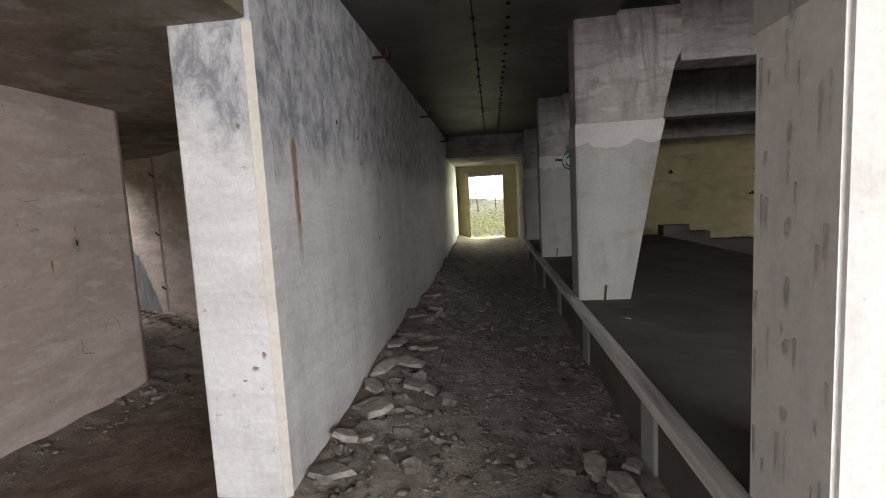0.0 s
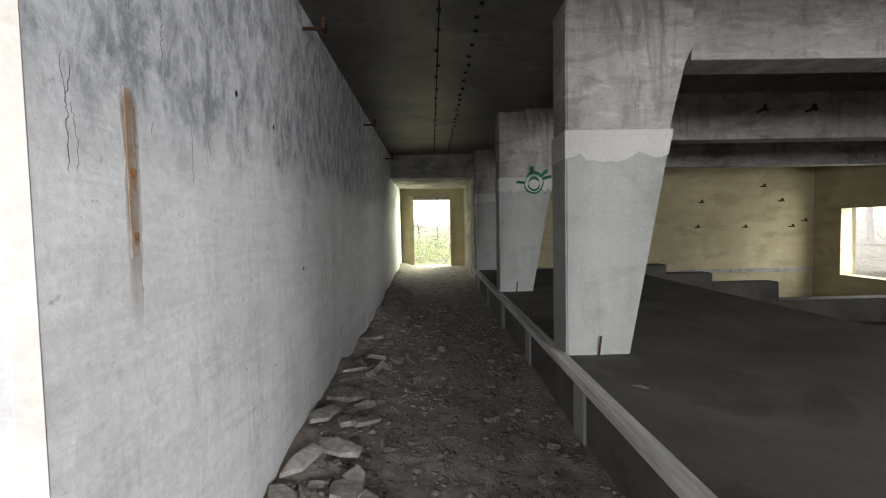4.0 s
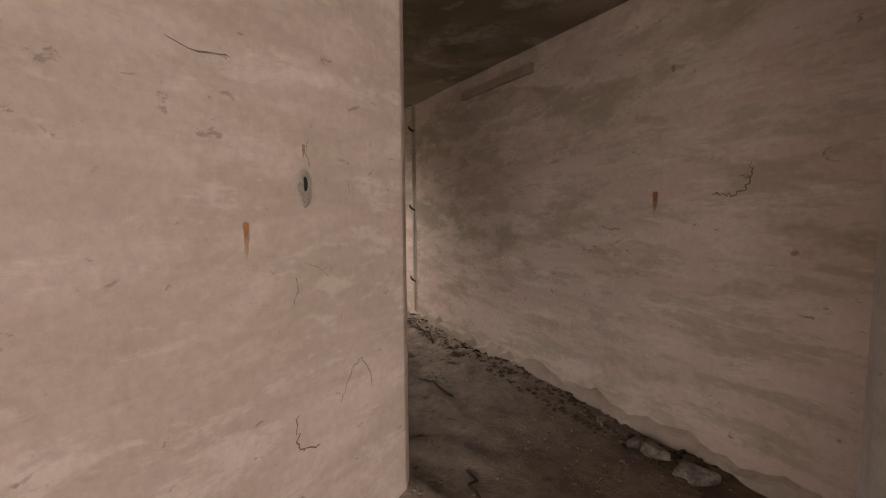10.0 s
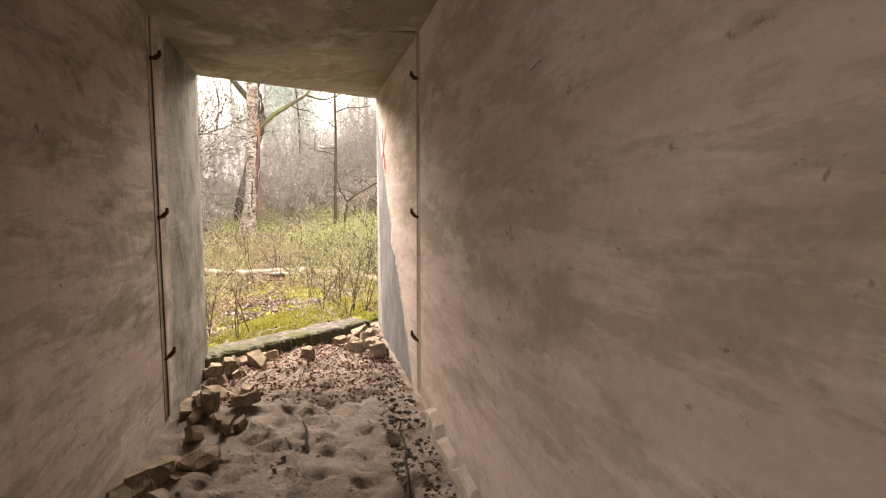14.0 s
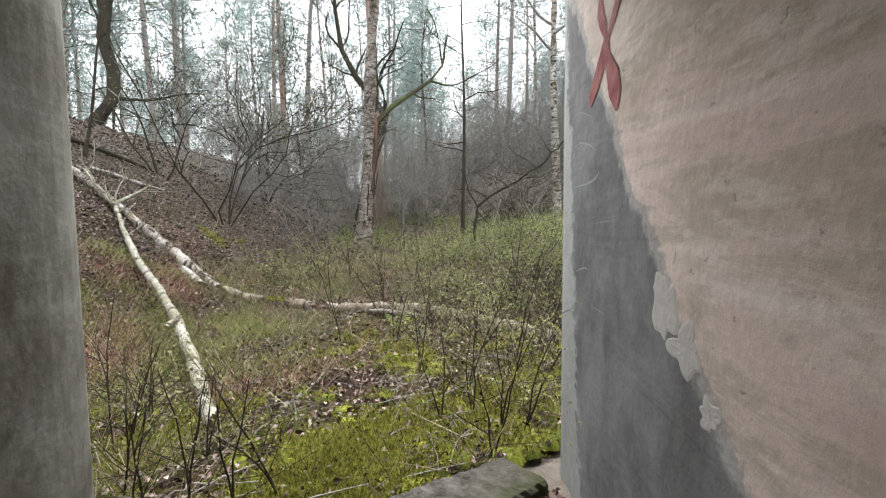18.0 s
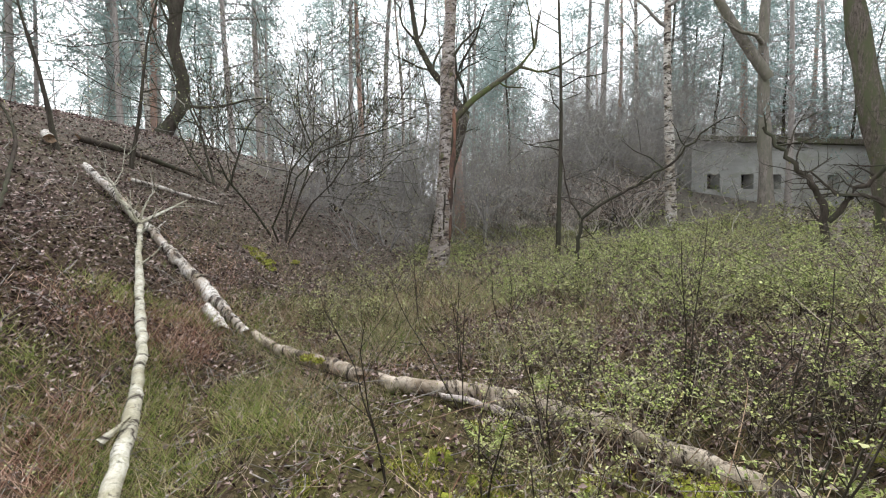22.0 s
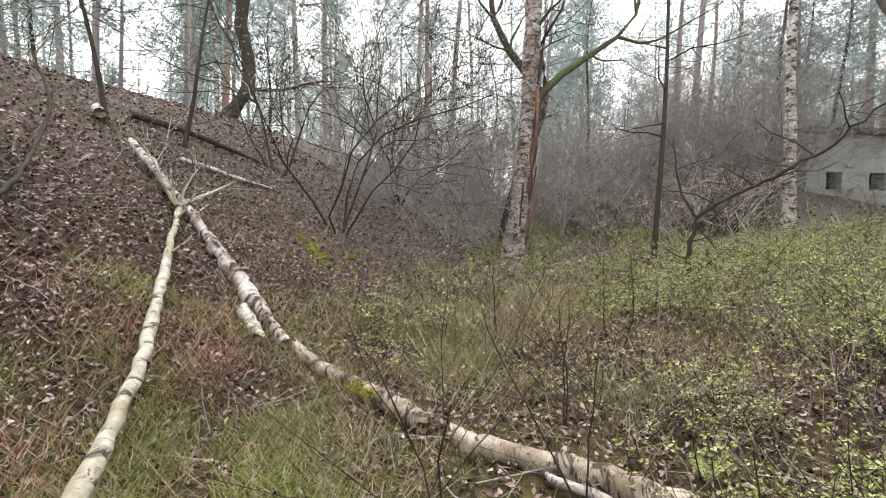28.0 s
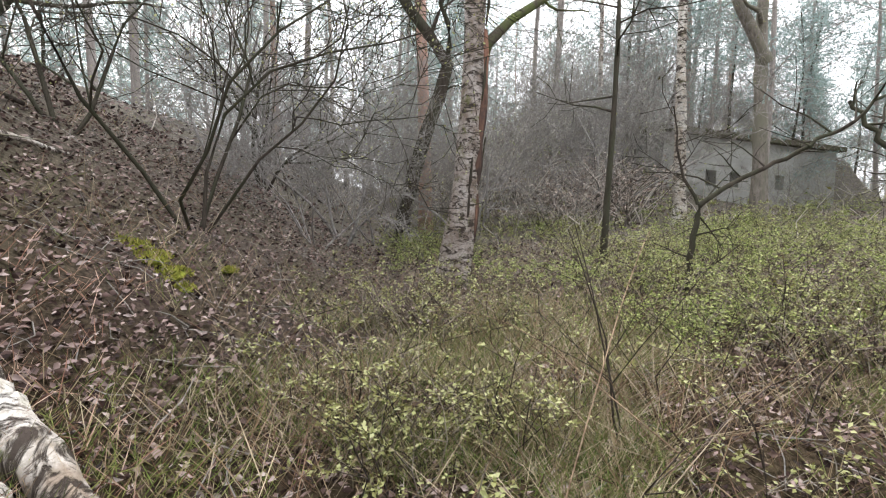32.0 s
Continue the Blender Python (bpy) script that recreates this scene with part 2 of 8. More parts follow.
def island(name, stops, rough=0.7, through=0.0):
    """One tone for each loose piece, drawn by chance from the stops."""
    m, nt, bs = material(name)
    g = nt.nodes.new("ShaderNodeNewGeometry")
    col = ramp(nt, g.outputs["Random Per Island"], stops)
    v = coords(nt)
    col = mix(nt, 0.35, col, ramp(nt, noise_tex(nt, v, 1.1, 3), [(0.3, grey3(0.45)), (0.7, grey3(1))]), "MULTIPLY")
    nt.links.new(col, bs.inputs["Base Color"])
    bs.inputs["Roughness"].default_value = rough
    bs.inputs["Specular IOR Level"].default_value = 0.08
    if through:
        bs.inputs["Subsurface Weight"].default_value = 0.0
        tr = nt.nodes.new("ShaderNodeBsdfTranslucent")
        nt.links.new(col, tr.inputs["Color"])
        ms = nt.nodes.new("ShaderNodeMixShader")
        ms.inputs["Fac"].default_value = through
        out = nt.nodes["Material Output"]
        nt.links.new(bs.outputs["BSDF"], ms.inputs[1])
        nt.links.new(tr.outputs["BSDF"], ms.inputs[2])
        nt.links.new(ms.outputs["Shader"], out.inputs["Surface"])
    return m


M_PINK = concrete("concrete_pinkish", (0.57, 0.485, 0.445), (0.43, 0.36, 0.325), (0.35, 0.295, 0.24), 0.5, 0.7, 0.9, 0.3, None, None, 0.0, 0.5)
OUT = (-math.cos(radians(32)), math.sin(radians(32)))
M_PASSAGE_R = concrete("concrete_passage", (0.69, 0.58, 0.545), (0.49, 0.425, 0.385), (0.27, 0.235, 0.165), 0.6, 0.9, 0.9, 0.6, (OUT, 7.78, 0.87, (0.11, 0.108, 0.112), (0.185, 0.183, 0.19), 9.46), None, 0.0, 0.6)
M_PASSAGE_L = concrete("concrete_passage_mouldy", (0.70, 0.60, 0.555), (0.47, 0.41, 0.365), (0.22, 0.20, 0.135), 0.9, 0.7, 0.9, 0.6, (OUT, 7.75, 0.05, (0.13, 0.122, 0.098), (0.31, 0.305, 0.28), 0.0), None, 0.3, 0.7)
M_FLAKE = concrete("bare_plaster", (0.50, 0.48, 0.46), (0.38, 0.365, 0.35), (0.40, 0.37, 0.34), 0.4, 0.1, 0.8, 0.3)
M_STRIP = concrete("worn_edge", (0.76, 0.725, 0.68), (0.66, 0.62, 0.57), (0.50, 0.46, 0.41), 0.4, 0.1)
M_WHITE = concrete("concrete_whitewashed", (0.84, 0.83, 0.835), (0.70, 0.70, 0.715), (0.50, 0.475, 0.455), 0.3, 0.12, 0.7, 0.9, None, (1.72, (0.22, 0.23, 0.26), (0.60, 0.61, 0.635)), 0.45, 0.4)
M_GREY = concrete("concrete_grey", (0.44, 0.415, 0.40), (0.27, 0.25, 0.24), (0.12, 0.11, 0.105), 0.7, 0.25, 0.9, 0.7, None, None, 1.0, 0.5)
# darker copy of concrete_grey: the dimness of the hall is in the colour
M_HALLSHADE = concrete("concrete_grey_shaded", (0.27, 0.255, 0.243), (0.16, 0.15, 0.142), (0.09, 0.083, 0.076), 0.6, 0.25, 0.9, 0.6, None, None, 0.8)
M_CEIL = concrete("concrete_ceiling_dark", (0.17, 0.152, 0.135), (0.07, 0.063, 0.056), (0.045, 0.042, 0.032), 0.6, 0.2, 0.42, 0.9)
M_LOWCEIL = concrete("concrete_low_ceiling", (0.44, 0.39, 0.35), (0.26, 0.23, 0.195), (0.15, 0.145, 0.08), 0.85, 0.6, 0.9, 0.7, None, None, 0.0, 0.7)
M_JACKET = concrete("concrete_smooth_band", (0.38, 0.38, 0.365), (0.29, 0.29, 0.278), (0.22, 0.205, 0.185), 0.5, 0.08, 0.8, 0.25, None, None, 0.5)
M_BAND = concrete("concrete_pale_band", (0.50, 0.485, 0.47), (0.42, 0.405, 0.39), (0.33, 0.305, 0.285), 0.3, 0.08, 0.8, 0.2)
# for the first pillar: its stronger daylight is put into a paler colour
M_PALELIT = concrete("concrete_pale_lit", (0.80, 0.785, 0.77), (0.68, 0.665, 0.65), (0.50, 0.47, 0.44), 0.4, 0.1, 0.8, 0.3, None, None, 0.4)
M_YELLOW = concrete("limewash_yellowed", (0.50, 0.44, 0.29), (0.36, 0.315, 0.20), (0.25, 0.22, 0.15), 0.5, 0.3)
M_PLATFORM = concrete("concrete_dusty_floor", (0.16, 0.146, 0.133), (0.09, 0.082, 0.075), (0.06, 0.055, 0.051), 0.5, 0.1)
M_SPALL = rough_mix("concrete_broken_open", (0.30, 0.27, 0.25), (0.46, 0.42, 0.39), (0.36, 0.32, 0.29), 60, 0.95, 1.0, 0.02)
M_CHALK = concrete("chalk_dust", (0.33, 0.33, 0.33), (0.20, 0.20, 0.205), (0.15, 0.15, 0.15), 0.6, 0.1, 0.9, 0.2)
M_SEAM = concrete("mortar_seam", (0.46, 0.40, 0.36), (0.30, 0.26, 0.22), (0.20, 0.18, 0.12), 0.6, 0.1, 0.9, 0.9)
M_RUST = rough_mix("rust", (0.04, 0.022, 0.016), (0.11, 0.055, 0.03), (0.03, 0.022, 0.018), 40, 0.9, 0.6, 0.004)
def soft_stain(name, c1, c2):
    """Stain that thins out towards its rim and its foot."""
    m, nt, bs = material(name)
    g = coords(nt, (1, 1, 1), "Generated")
    sx = nt.nodes.new("ShaderNodeSeparateXYZ")
    nt.links.new(g, sx.inputs[0])
    x, z = sx.outputs["X"], sx.outputs["Z"]
    across = math_node(nt, "MULTIPLY", math_node(nt, "MULTIPLY", x, math_node(nt, "SUBTRACT", 1.0, x)), 4.0)
    down = math_node(nt, "MULTIPLY", math_node(nt, "POWER", z, 0.7), ramp(nt, z, [(0.92, grey3(1)), (1.0, grey3(0))]))
    n = noise_tex(nt, coords(nt, (1, 1, 0.3)), 60, 5, 0.7)
    a = math_node(nt, "MULTIPLY", math_node(nt, "MULTIPLY", across, down), math_node(nt, "ADD", n, 0.45))
    nt.links.new(mix(nt, n, c1, c2), bs.inputs["Base Color"])
    bs.inputs["Roughness"].default_value = 0.9
    nt.links.new(ramp(nt, a, [(0.10, grey3(0)), (0.85, grey3(0.85))]), bs.inputs["Alpha"])
    return m


M_IRON = rough_mix("old_iron", (0.20, 0.17, 0.14), (0.31, 0.275, 0.24), (0.17, 0.13, 0.095), 18, 0.9, 0.6, 0.004)
M_RUSTSTAIN = soft_stain("rust_stain", (0.30, 0.10, 0.02), (0.42, 0.19, 0.06))
M_BROWNSTAIN = soft_stain("brown_run", (0.24, 0.16, 0.10), (0.38, 0.28, 0.20))
M_SMUDGE = soft_stain("grey_smudge", (0.33, 0.31, 0.29), (0.54, 0.525, 0.51))
M_BARSTRIP = rough_mix("rusty_flat_bar", (0.30, 0.255, 0.21), (0.42, 0.375, 0.325), (0.25, 0.175, 0.12), 26, 0.85, 0.5, 0.003)
# near-black stands in for the shade inside holes; also the ceiling joint
M_DARK = rough_mix("hole_shade_and_joint", (0.015, 0.013, 0.012), (0.03, 0.027, 0.024), (0.02, 0.018, 0.016), 20, 1.0, 0.3)
M_CRACK = rough_mix("crack_dirt", (0.11, 0.088, 0.078), (0.20, 0.165, 0.145), (0.14, 0.115, 0.10), 30, 1.0, 0.3)
M_RUNS = rough_mix("dirt_runs", (0.12, 0.12, 0.125), (0.24, 0.24, 0.25), (0.16, 0.16, 0.165), 30, 1.0, 0.3)
M_PLATES = rough_mix("plaster_slabs", (0.26, 0.232, 0.212), (0.46, 0.42, 0.39), (0.21, 0.185, 0.168), 7, 0.95, 1.0, 0.01)
M_RUBBLE = rough_mix("rubble_grey", (0.16, 0.14, 0.125), (0.34, 0.307, 0.28), (0.12, 0.104, 0.092), 9, 0.95, 1.0, 0.015)
M_DIRT = rough_mix("dark_crumbs", (0.07, 0.055, 0.045), (0.14, 0.115, 0.095), (0.05, 0.04, 0.033), 9, 0.95, 0.8, 0.01)
M_BRICK = rough_mix("sandy_brick_mossy", (0.15, 0.115, 0.09), (0.35, 0.28, 0.225), (0.17, 0.145, 0.095), 6, 0.95, 0.8, 0.01)
M_REDPAINT = rough_mix("red_paint", (0.22, 0.05, 0.055), (0.14, 0.035, 0.04), (0.28, 0.12, 0.115), 30, 0.7, 0.2, 0.001)
M_GREENPAINT = rough_mix("green_spray_paint", (0.02, 0.12, 0.06), (0.03, 0.16, 0.09), (0.02, 0.09, 0.05), 30, 0.6, 0.2, 0.001)
M_PLANK = rough_mix("weathered_plank", (0.55, 0.53, 0.51), (0.70, 0.68, 0.66), (0.44, 0.42, 0.40), 12, 0.9, 0.5, 0.004, (8, 0.6, 8))
M_SLAB = rough_mix("mossy_kerb", (0.035, 0.032, 0.028), (0.16, 0.15, 0.136), (0.07, 0.073, 0.04), 14, 0.95, 1.0, 0.02)
M_BARKDARK = rough_mix("bark_dark", (0.03, 0.025, 0.021), (0.085, 0.07, 0.058), (0.055, 0.056, 0.038), 14, 0.95, 1.0, 0.02, (1, 1, 0.25))
# pine bark and branches paled: haze of the distance is put into the colour
M_BARKPINE = rough_mix("bark_pine_hazed", (0.20, 0.175, 0.16), (0.42, 0.375, 0.35), (0.29, 0.26, 0.245), 16, 0.95, 1.0, 0.02, (1, 1, 0.3))
M_PINETWIG = rough_mix("pine_branches_hazed", (0.24, 0.225, 0.22), (0.36, 0.345, 0.335), (0.30, 0.29, 0.275), 10, 0.9, 0.5, 0.01)
M_BARKRED = rough_mix("bark_pine_red", (0.34, 0.19, 0.145), (0.46, 0.31, 0.25), (0.30, 0.225, 0.195), 10, 0.9, 0.8, 0.015, (1, 1, 0.3))
M_TORN = rough_mix("torn_wood", (0.13, 0.068, 0.05), (0.30, 0.165, 0.12), (0.06, 0.045, 0.04), 14, 0.95, 1.0, 0.02, (1, 1, 0.25))
M_LIMBMOSS = rough_mix("bark_thin_moss", (0.05, 0.043, 0.034), (0.10, 0.088, 0.065), (0.085, 0.10, 0.04), 16, 0.95, 1.0, 0.02)
M_BARKMOSS = rough_mix("bark_mossy", (0.04, 0.033, 0.027), (0.18, 0.152, 0.13), (0.085, 0.09, 0.052), 32, 0.95, 1.0, 0.03, (1, 1, 0.3))
M_BARKGREY = rough_mix("bark_grey", (0.10, 0.088, 0.076), (0.27, 0.24, 0.212), (0.16, 0.152, 0.118), 14, 0.95, 1.0, 0.02, (1, 1, 0.3))
M_TWIG = rough_mix("twig_grey_brown", (0.10, 0.09, 0.082), (0.36, 0.335, 0.31), (0.22, 0.205, 0.19), 20, 0.8, 0.3, 0.003)
M_BRUSH = island("brushwood_grey", [(0.0, (0.05, 0.044, 0.038)), (0.3, (0.17, 0.148, 0.13)), (0.5, (0.47, 0.425, 0.38)), (0.92, (0.70, 0.645, 0.59)), (1.0, (0.08, 0.073, 0.066))], 0.8)
M_LEAFWITHER = island("withered_leaves", [(0.0, (0.07, 0.05, 0.042)), (0.3, (0.24, 0.18, 0.15)), (0.65, (0.50, 0.42, 0.37)), (1.0, (0.70, 0.62, 0.56))], 0.6, 0.3)
M_SCRUB = rough_mix("scrub_bark", (0.08, 0.074, 0.068), (0.44, 0.42, 0.40), (0.22, 0.205, 0.195), 9, 0.85, 0.4, 0.005)
M_BATTEN = rough_mix("rotten_batten", (0.30, 0.245, 0.215), (0.38, 0.315, 0.28), (0.26, 0.215, 0.185), 14, 0.95, 0.5, 0.004)
M_STEM = island("shrub_stems", [(0.0, (0.025, 0.019, 0.016)), (0.4, (0.07, 0.055, 0.046)), (0.6, (0.20, 0.165, 0.14)), (0.85, (0.42, 0.37, 0.31)), (1.0, (0.05, 0.038, 0.03))], 0.7)
M_STRAW = island("dry_stems", [(0.0, (0.50, 0.42, 0.29)), (0.35, (0.26, 0.17, 0.11)), (0.7, (0.13, 0.08, 0.06)), (1.0, (0.58, 0.50, 0.37))])
M_LEAFDEAD = island("dead_leaves", [(0.0, (0.018, 0.012, 0.011)), (0.33, (0.07, 0.044, 0.040)), (0.58, (0.21, 0.145, 0.13)), (0.84, (0.37, 0.28, 0.26)), (0.97, (0.50, 0.42, 0.395)), (1.0, (0.08, 0.05, 0.042))], 0.40)
M_LEAFIN = island("leaves_in_the_exit", [(0.0, (0.05, 0.028, 0.022)), (0.4, (0.14, 0.078, 0.062)), (0.8, (0.26, 0.16, 0.13)), (1.0, (0.36, 0.26, 0.22))], 0.75)
M_LEAFNEW = island("spring_leaves", [(0.0, (0.05, 0.075, 0.02)), (0.3, (0.23, 0.29, 0.08)), (0.65, (0.44, 0.49, 0.18)), (0.9, (0.58, 0.63, 0.29)), (1.0, (0.11, 0.11, 0.04))], 0.38, 0.35)
M_LEAFOLIVE = island("budding_shrub_leaves", [(0.0, (0.06, 0.05, 0.02)), (0.3, (0.24, 0.23, 0.085)), (0.6, (0.43, 0.46, 0.20)), (0.9, (0.56, 0.57, 0.31)), (1.0, (0.17, 0.12, 0.07))], 0.38, 0.35)
# needles pale blue-grey, the far wood's haze mixed into their colour
M_NEEDLE = island("pine_needles_hazed", [(0.0, (0.20, 0.27, 0.25)), (0.5, (0.31, 0.40, 0.38)), (1.0, (0.42, 0.51, 0.49))], 0.5, 0.55)
M_GRASS = island("grass_blades", [(0.0, (0.04, 0.065, 0.018)), (0.3, (0.22, 0.29, 0.08)), (0.55, (0.24, 0.18, 0.11)), (0.8, (0.44, 0.37, 0.24)), (1.0, (0.66, 0.58, 0.42))], 0.6, 0.3)
M_FRESHGRASS = island("fresh_grass", [(0.0, (0.05, 0.075, 0.018)), (0.3, (0.22, 0.28, 0.075)), (0.65, (0.44, 0.46, 0.17)), (0.85, (0.38, 0.29, 0.18)), (1.0, (0.62, 0.54, 0.38))], 0.6, 0.3)
M_REDGRASS = island("withered_bracken", [(0.0, (0.12, 0.055, 0.04)), (0.4, (0.36, 0.20, 0.145)), (1.0, (0.64, 0.48, 0.38))], 0.8)
M_MOSSBLADE = island("moss_tips", [(0.0, (0.08, 0.095, 0.018)), (0.35, (0.26, 0.27, 0.055)), (0.75, (0.46, 0.45, 0.11)), (1.0, (0.24, 0.18, 0.08))], 0.8, 0.3)
M_MOSS = rough_mix("moss_bright", (0.17, 0.20, 0.03), (0.33, 0.35, 0.06), (0.12, 0.14, 0.03), 40, 1.0, 1.0, 0.02)
M_FACADE = concrete("concrete_weathered_bunker", (0.40, 0.395, 0.375), (0.28, 0.277, 0.26), (0.24, 0.25, 0.20), 0.6, 0.4)


def birch_bark(name, pale, dirt, black=0.54, moss=0.3, lines=0.7):
    m, nt, bs = material(name)
    vo = coords(nt)
    # the bands run round the stem: fine steps along it, slow ones across
    at = nt.nodes.new("ShaderNodeAttribute")
    at.attribute_name = "along"
    up = nt.nodes.new("ShaderNodeCombineXYZ")
    nt.links.new(at.outputs["Fac"], up.inputs["Z"])

    def ring(across, along):
        va = nt.nodes.new("ShaderNodeVectorMath")
        va.operation = "MULTIPLY_ADD"
        nt.links.new(up.outputs[0], va.inputs[0])
        va.inputs[1].default_value = (along,) * 3
        nt.links.new(coords(nt, (across,) * 3), va.inputs[2])
        return va.outputs[0]

    band = ramp(nt, noise_tex(nt, ring(5.0, 8.0), 1.0, 8, 0.75, 1.0), [(black, grey3(0)), (black + 0.05, grey3(1))])
    line = ramp(nt, noise_tex(nt, ring(13.0, 60.0), 1.0, 6, 0.7, 0.8), [(0.56, grey3(0)), (0.62, grey3(1))])
    col = mix(nt, ramp(nt, noise_tex(nt, vo, 3.0, 5, 0.7), [(0.38, grey3(0)), (0.62, grey3(1))]), pale, dirt)
    fleck = ramp(nt, noise_tex(nt, vo, 17.0, 8, 0.74, 0.4), [(0.50, grey3(0)), (0.60, grey3(1))])
    col = mix(nt, math_node(nt, "MULTIPLY", fleck, 0.55), col, mix(nt, 0.5, dirt, (0.13, 0.125, 0.08)))
    col = mix(nt, math_node(nt, "MULTIPLY", line, lines), col, (0.11, 0.085, 0.07))
    col = mix(nt, band, col, (0.055, 0.043, 0.036))
    green = ramp(nt, noise_tex(nt, vo, 5.0, 7, 0.75, 0.8), [(0.55, grey3(0)), (0.66, grey3(1))])
    col = mix(nt, math_node(nt, "MULTIPLY", green, moss), col, (0.13, 0.14, 0.045))
    nt.links.new(col, bs.inputs["Base Color"])
    bs.inputs["Roughness"].default_value = 0.75
    bs.inputs["Specular IOR Level"].default_value = 0.12
    bump(nt, bs, math_node(nt, "SUBTRACT", noise_tex(nt, vo, 30, 6, 0.7), math_node(nt, "MULTIPLY", band, 0.8)), 0.8, 0.012)
    return m


M_BIRCH = birch_bark("birch_bark", (0.63, 0.60, 0.56), (0.27, 0.215, 0.17), 0.50, 0.4, 0.8)
M_BIRCHTHIN = birch_bark("birch_bark_thin", (0.46, 0.445, 0.385), (0.27, 0.25, 0.18), 0.55, 0.5, 0.7)
M_BIRCHGREY = birch_bark("birch_bark_grey", (0.45, 0.405, 0.38), (0.20, 0.155, 0.13), 0.505, 0.75, 0.5)
M_LOG = birch_bark("birch_bark_rotten", (0.42, 0.365, 0.30), (0.18, 0.135, 0.095), 0.51, 0.6)


def corridor_floor():
    """Trampled dirt and dust, sandy towards the passage."""
    m, nt, bs = material("trampled_dirt")
    v = coords(nt)
    a = noise_tex(nt, v, 7, 8, 0.72, 0.4)
    dirt = mix(nt, ramp(nt, a, [(0.35, grey3(0)), (0.66, grey3(1))]), (0.18, 0.156, 0.138), (0.42, 0.372, 0.335))
    sand = mix(nt, ramp(nt, a, [(0.3, grey3(0)), (0.7, grey3(1))]), (0.13, 0.108, 0.09), (0.30, 0.256, 0.222))
    brown = mix(nt, ramp(nt, a, [(0.3, grey3(0)), (0.7, grey3(1))]), (0.085, 0.06, 0.045), (0.19, 0.145, 0.112))
    sx = nt.nodes.new("ShaderNodeSeparateXYZ")
    nt.links.new(v, sx.inputs[0])
    wob = math_node(nt, "MULTIPLY", noise_tex(nt, v, 1.6, 3), 0.9)
    lobby = ramp(nt, math_node(nt, "SUBTRACT", math_node(nt, "MULTIPLY", sx.outputs["X"], -1.0), wob), [(0.45, grey3(0)), (0.75, grey3(1))])
    deep = math_node(nt, "DIVIDE", math_node(nt, "SUBTRACT", math_node(nt, "SUBTRACT", math_node(nt, "MULTIPLY", sx.outputs["X"], -1.0), wob), 1.6), 4.0)
    deep = ramp(nt, deep, [(0.0, grey3(0)), (0.3, grey3(1))])
    col = mix(nt, deep, mix(nt, lobby, dirt, brown), sand)
    nt.links.new(col, bs.inputs["Base Color"])
    bs.inputs["Roughness"].default_value = 0.97
    bs.inputs["Specular IOR Level"].default_value = 0.15
    bump(nt, bs, math_node(nt, "ADD", a, math_node(nt, "MULTIPLY", noise_tex(nt, v, 40, 6, 0.7), 0.4)), 1.0, 0.035)
    return m


M_FLOOR = corridor_floor()


def forest_floor():
    m, nt, bs = material("forest_floor")
    v = coords(nt)
    fine = noise_tex(nt, v, 22, 8, 0.75, 0.5)
    big = noise_tex(nt, v, 0.8, 5, 0.6, 0.6)
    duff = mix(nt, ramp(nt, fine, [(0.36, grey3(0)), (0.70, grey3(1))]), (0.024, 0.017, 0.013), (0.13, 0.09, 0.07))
    green = mix(nt, ramp(nt, fine, [(0.35, grey3(0)), (0.7, grey3(1))]), (0.05, 0.06, 0.015), (0.20, 0.21, 0.05))
    # bright moss before the exit, leaf mould elsewhere
    dist = nt.nodes.new("ShaderNodeVectorMath")
    dist.operation = "DISTANCE"
    nt.links.new(v, dist.inputs[0])
    dist.inputs[1].default_value = (-8.4, 7.6, 0.0)
    near = ramp(nt, math_node(nt, "DIVIDE", dist.outputs["Value"], 10.0), [(0.12, grey3(0.6)), (0.30, grey3(0.12)), (1.0, grey3(0.12))])
    patch = ramp(nt, big, [(0.38, grey3(0)), (0.56, grey3(1))])
    # paler with distance: brightness of the far wood put into the ground colour
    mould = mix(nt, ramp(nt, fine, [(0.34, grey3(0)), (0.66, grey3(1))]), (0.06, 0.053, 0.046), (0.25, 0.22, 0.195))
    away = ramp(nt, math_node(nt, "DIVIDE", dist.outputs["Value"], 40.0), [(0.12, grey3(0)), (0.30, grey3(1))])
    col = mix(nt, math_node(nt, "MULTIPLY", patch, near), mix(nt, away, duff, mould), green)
    nt.links.new(col, bs.inputs["Base Color"])
    bs.inputs["Roughness"].default_value = 1.0
    bs.inputs["Specular IOR Level"].default_value = 0.03
    bump(nt, bs, fine, 1.0, 0.04)
    return m


M_GROUND = forest_floor()

# ---- building blocks ----
def big_mesh(name, V, loops, counts, mat_, parent=None, smooth=False):
    """Mesh from arrays: vertices, loop indices and the number of corners of each face."""
    me = bpy.data.meshes.new(name)
    V = np.asarray(V, dtype=np.float32)
    loops = np.asarray(loops, dtype=np.int32).ravel()
    counts = np.asarray(counts, dtype=np.int32)
    me.vertices.add(len(V))
    me.vertices.foreach_set("co", V.ravel())
    me.loops.add(len(loops))
    me.loops.foreach_set("vertex_index", loops)
    me.polygons.add(len(counts))
    me.polygons.foreach_set("loop_start", np.concatenate(([0], np.cumsum(counts)[:-1])).astype(np.int32))
    if smooth:
        me.polygons.foreach_set("use_smooth", np.ones(len(counts), dtype=bool))
    me.update(calc_edges=True)
    me.materials.append(mat_)
    ob = new(name, me)
    ob.parent = parent
    return ob


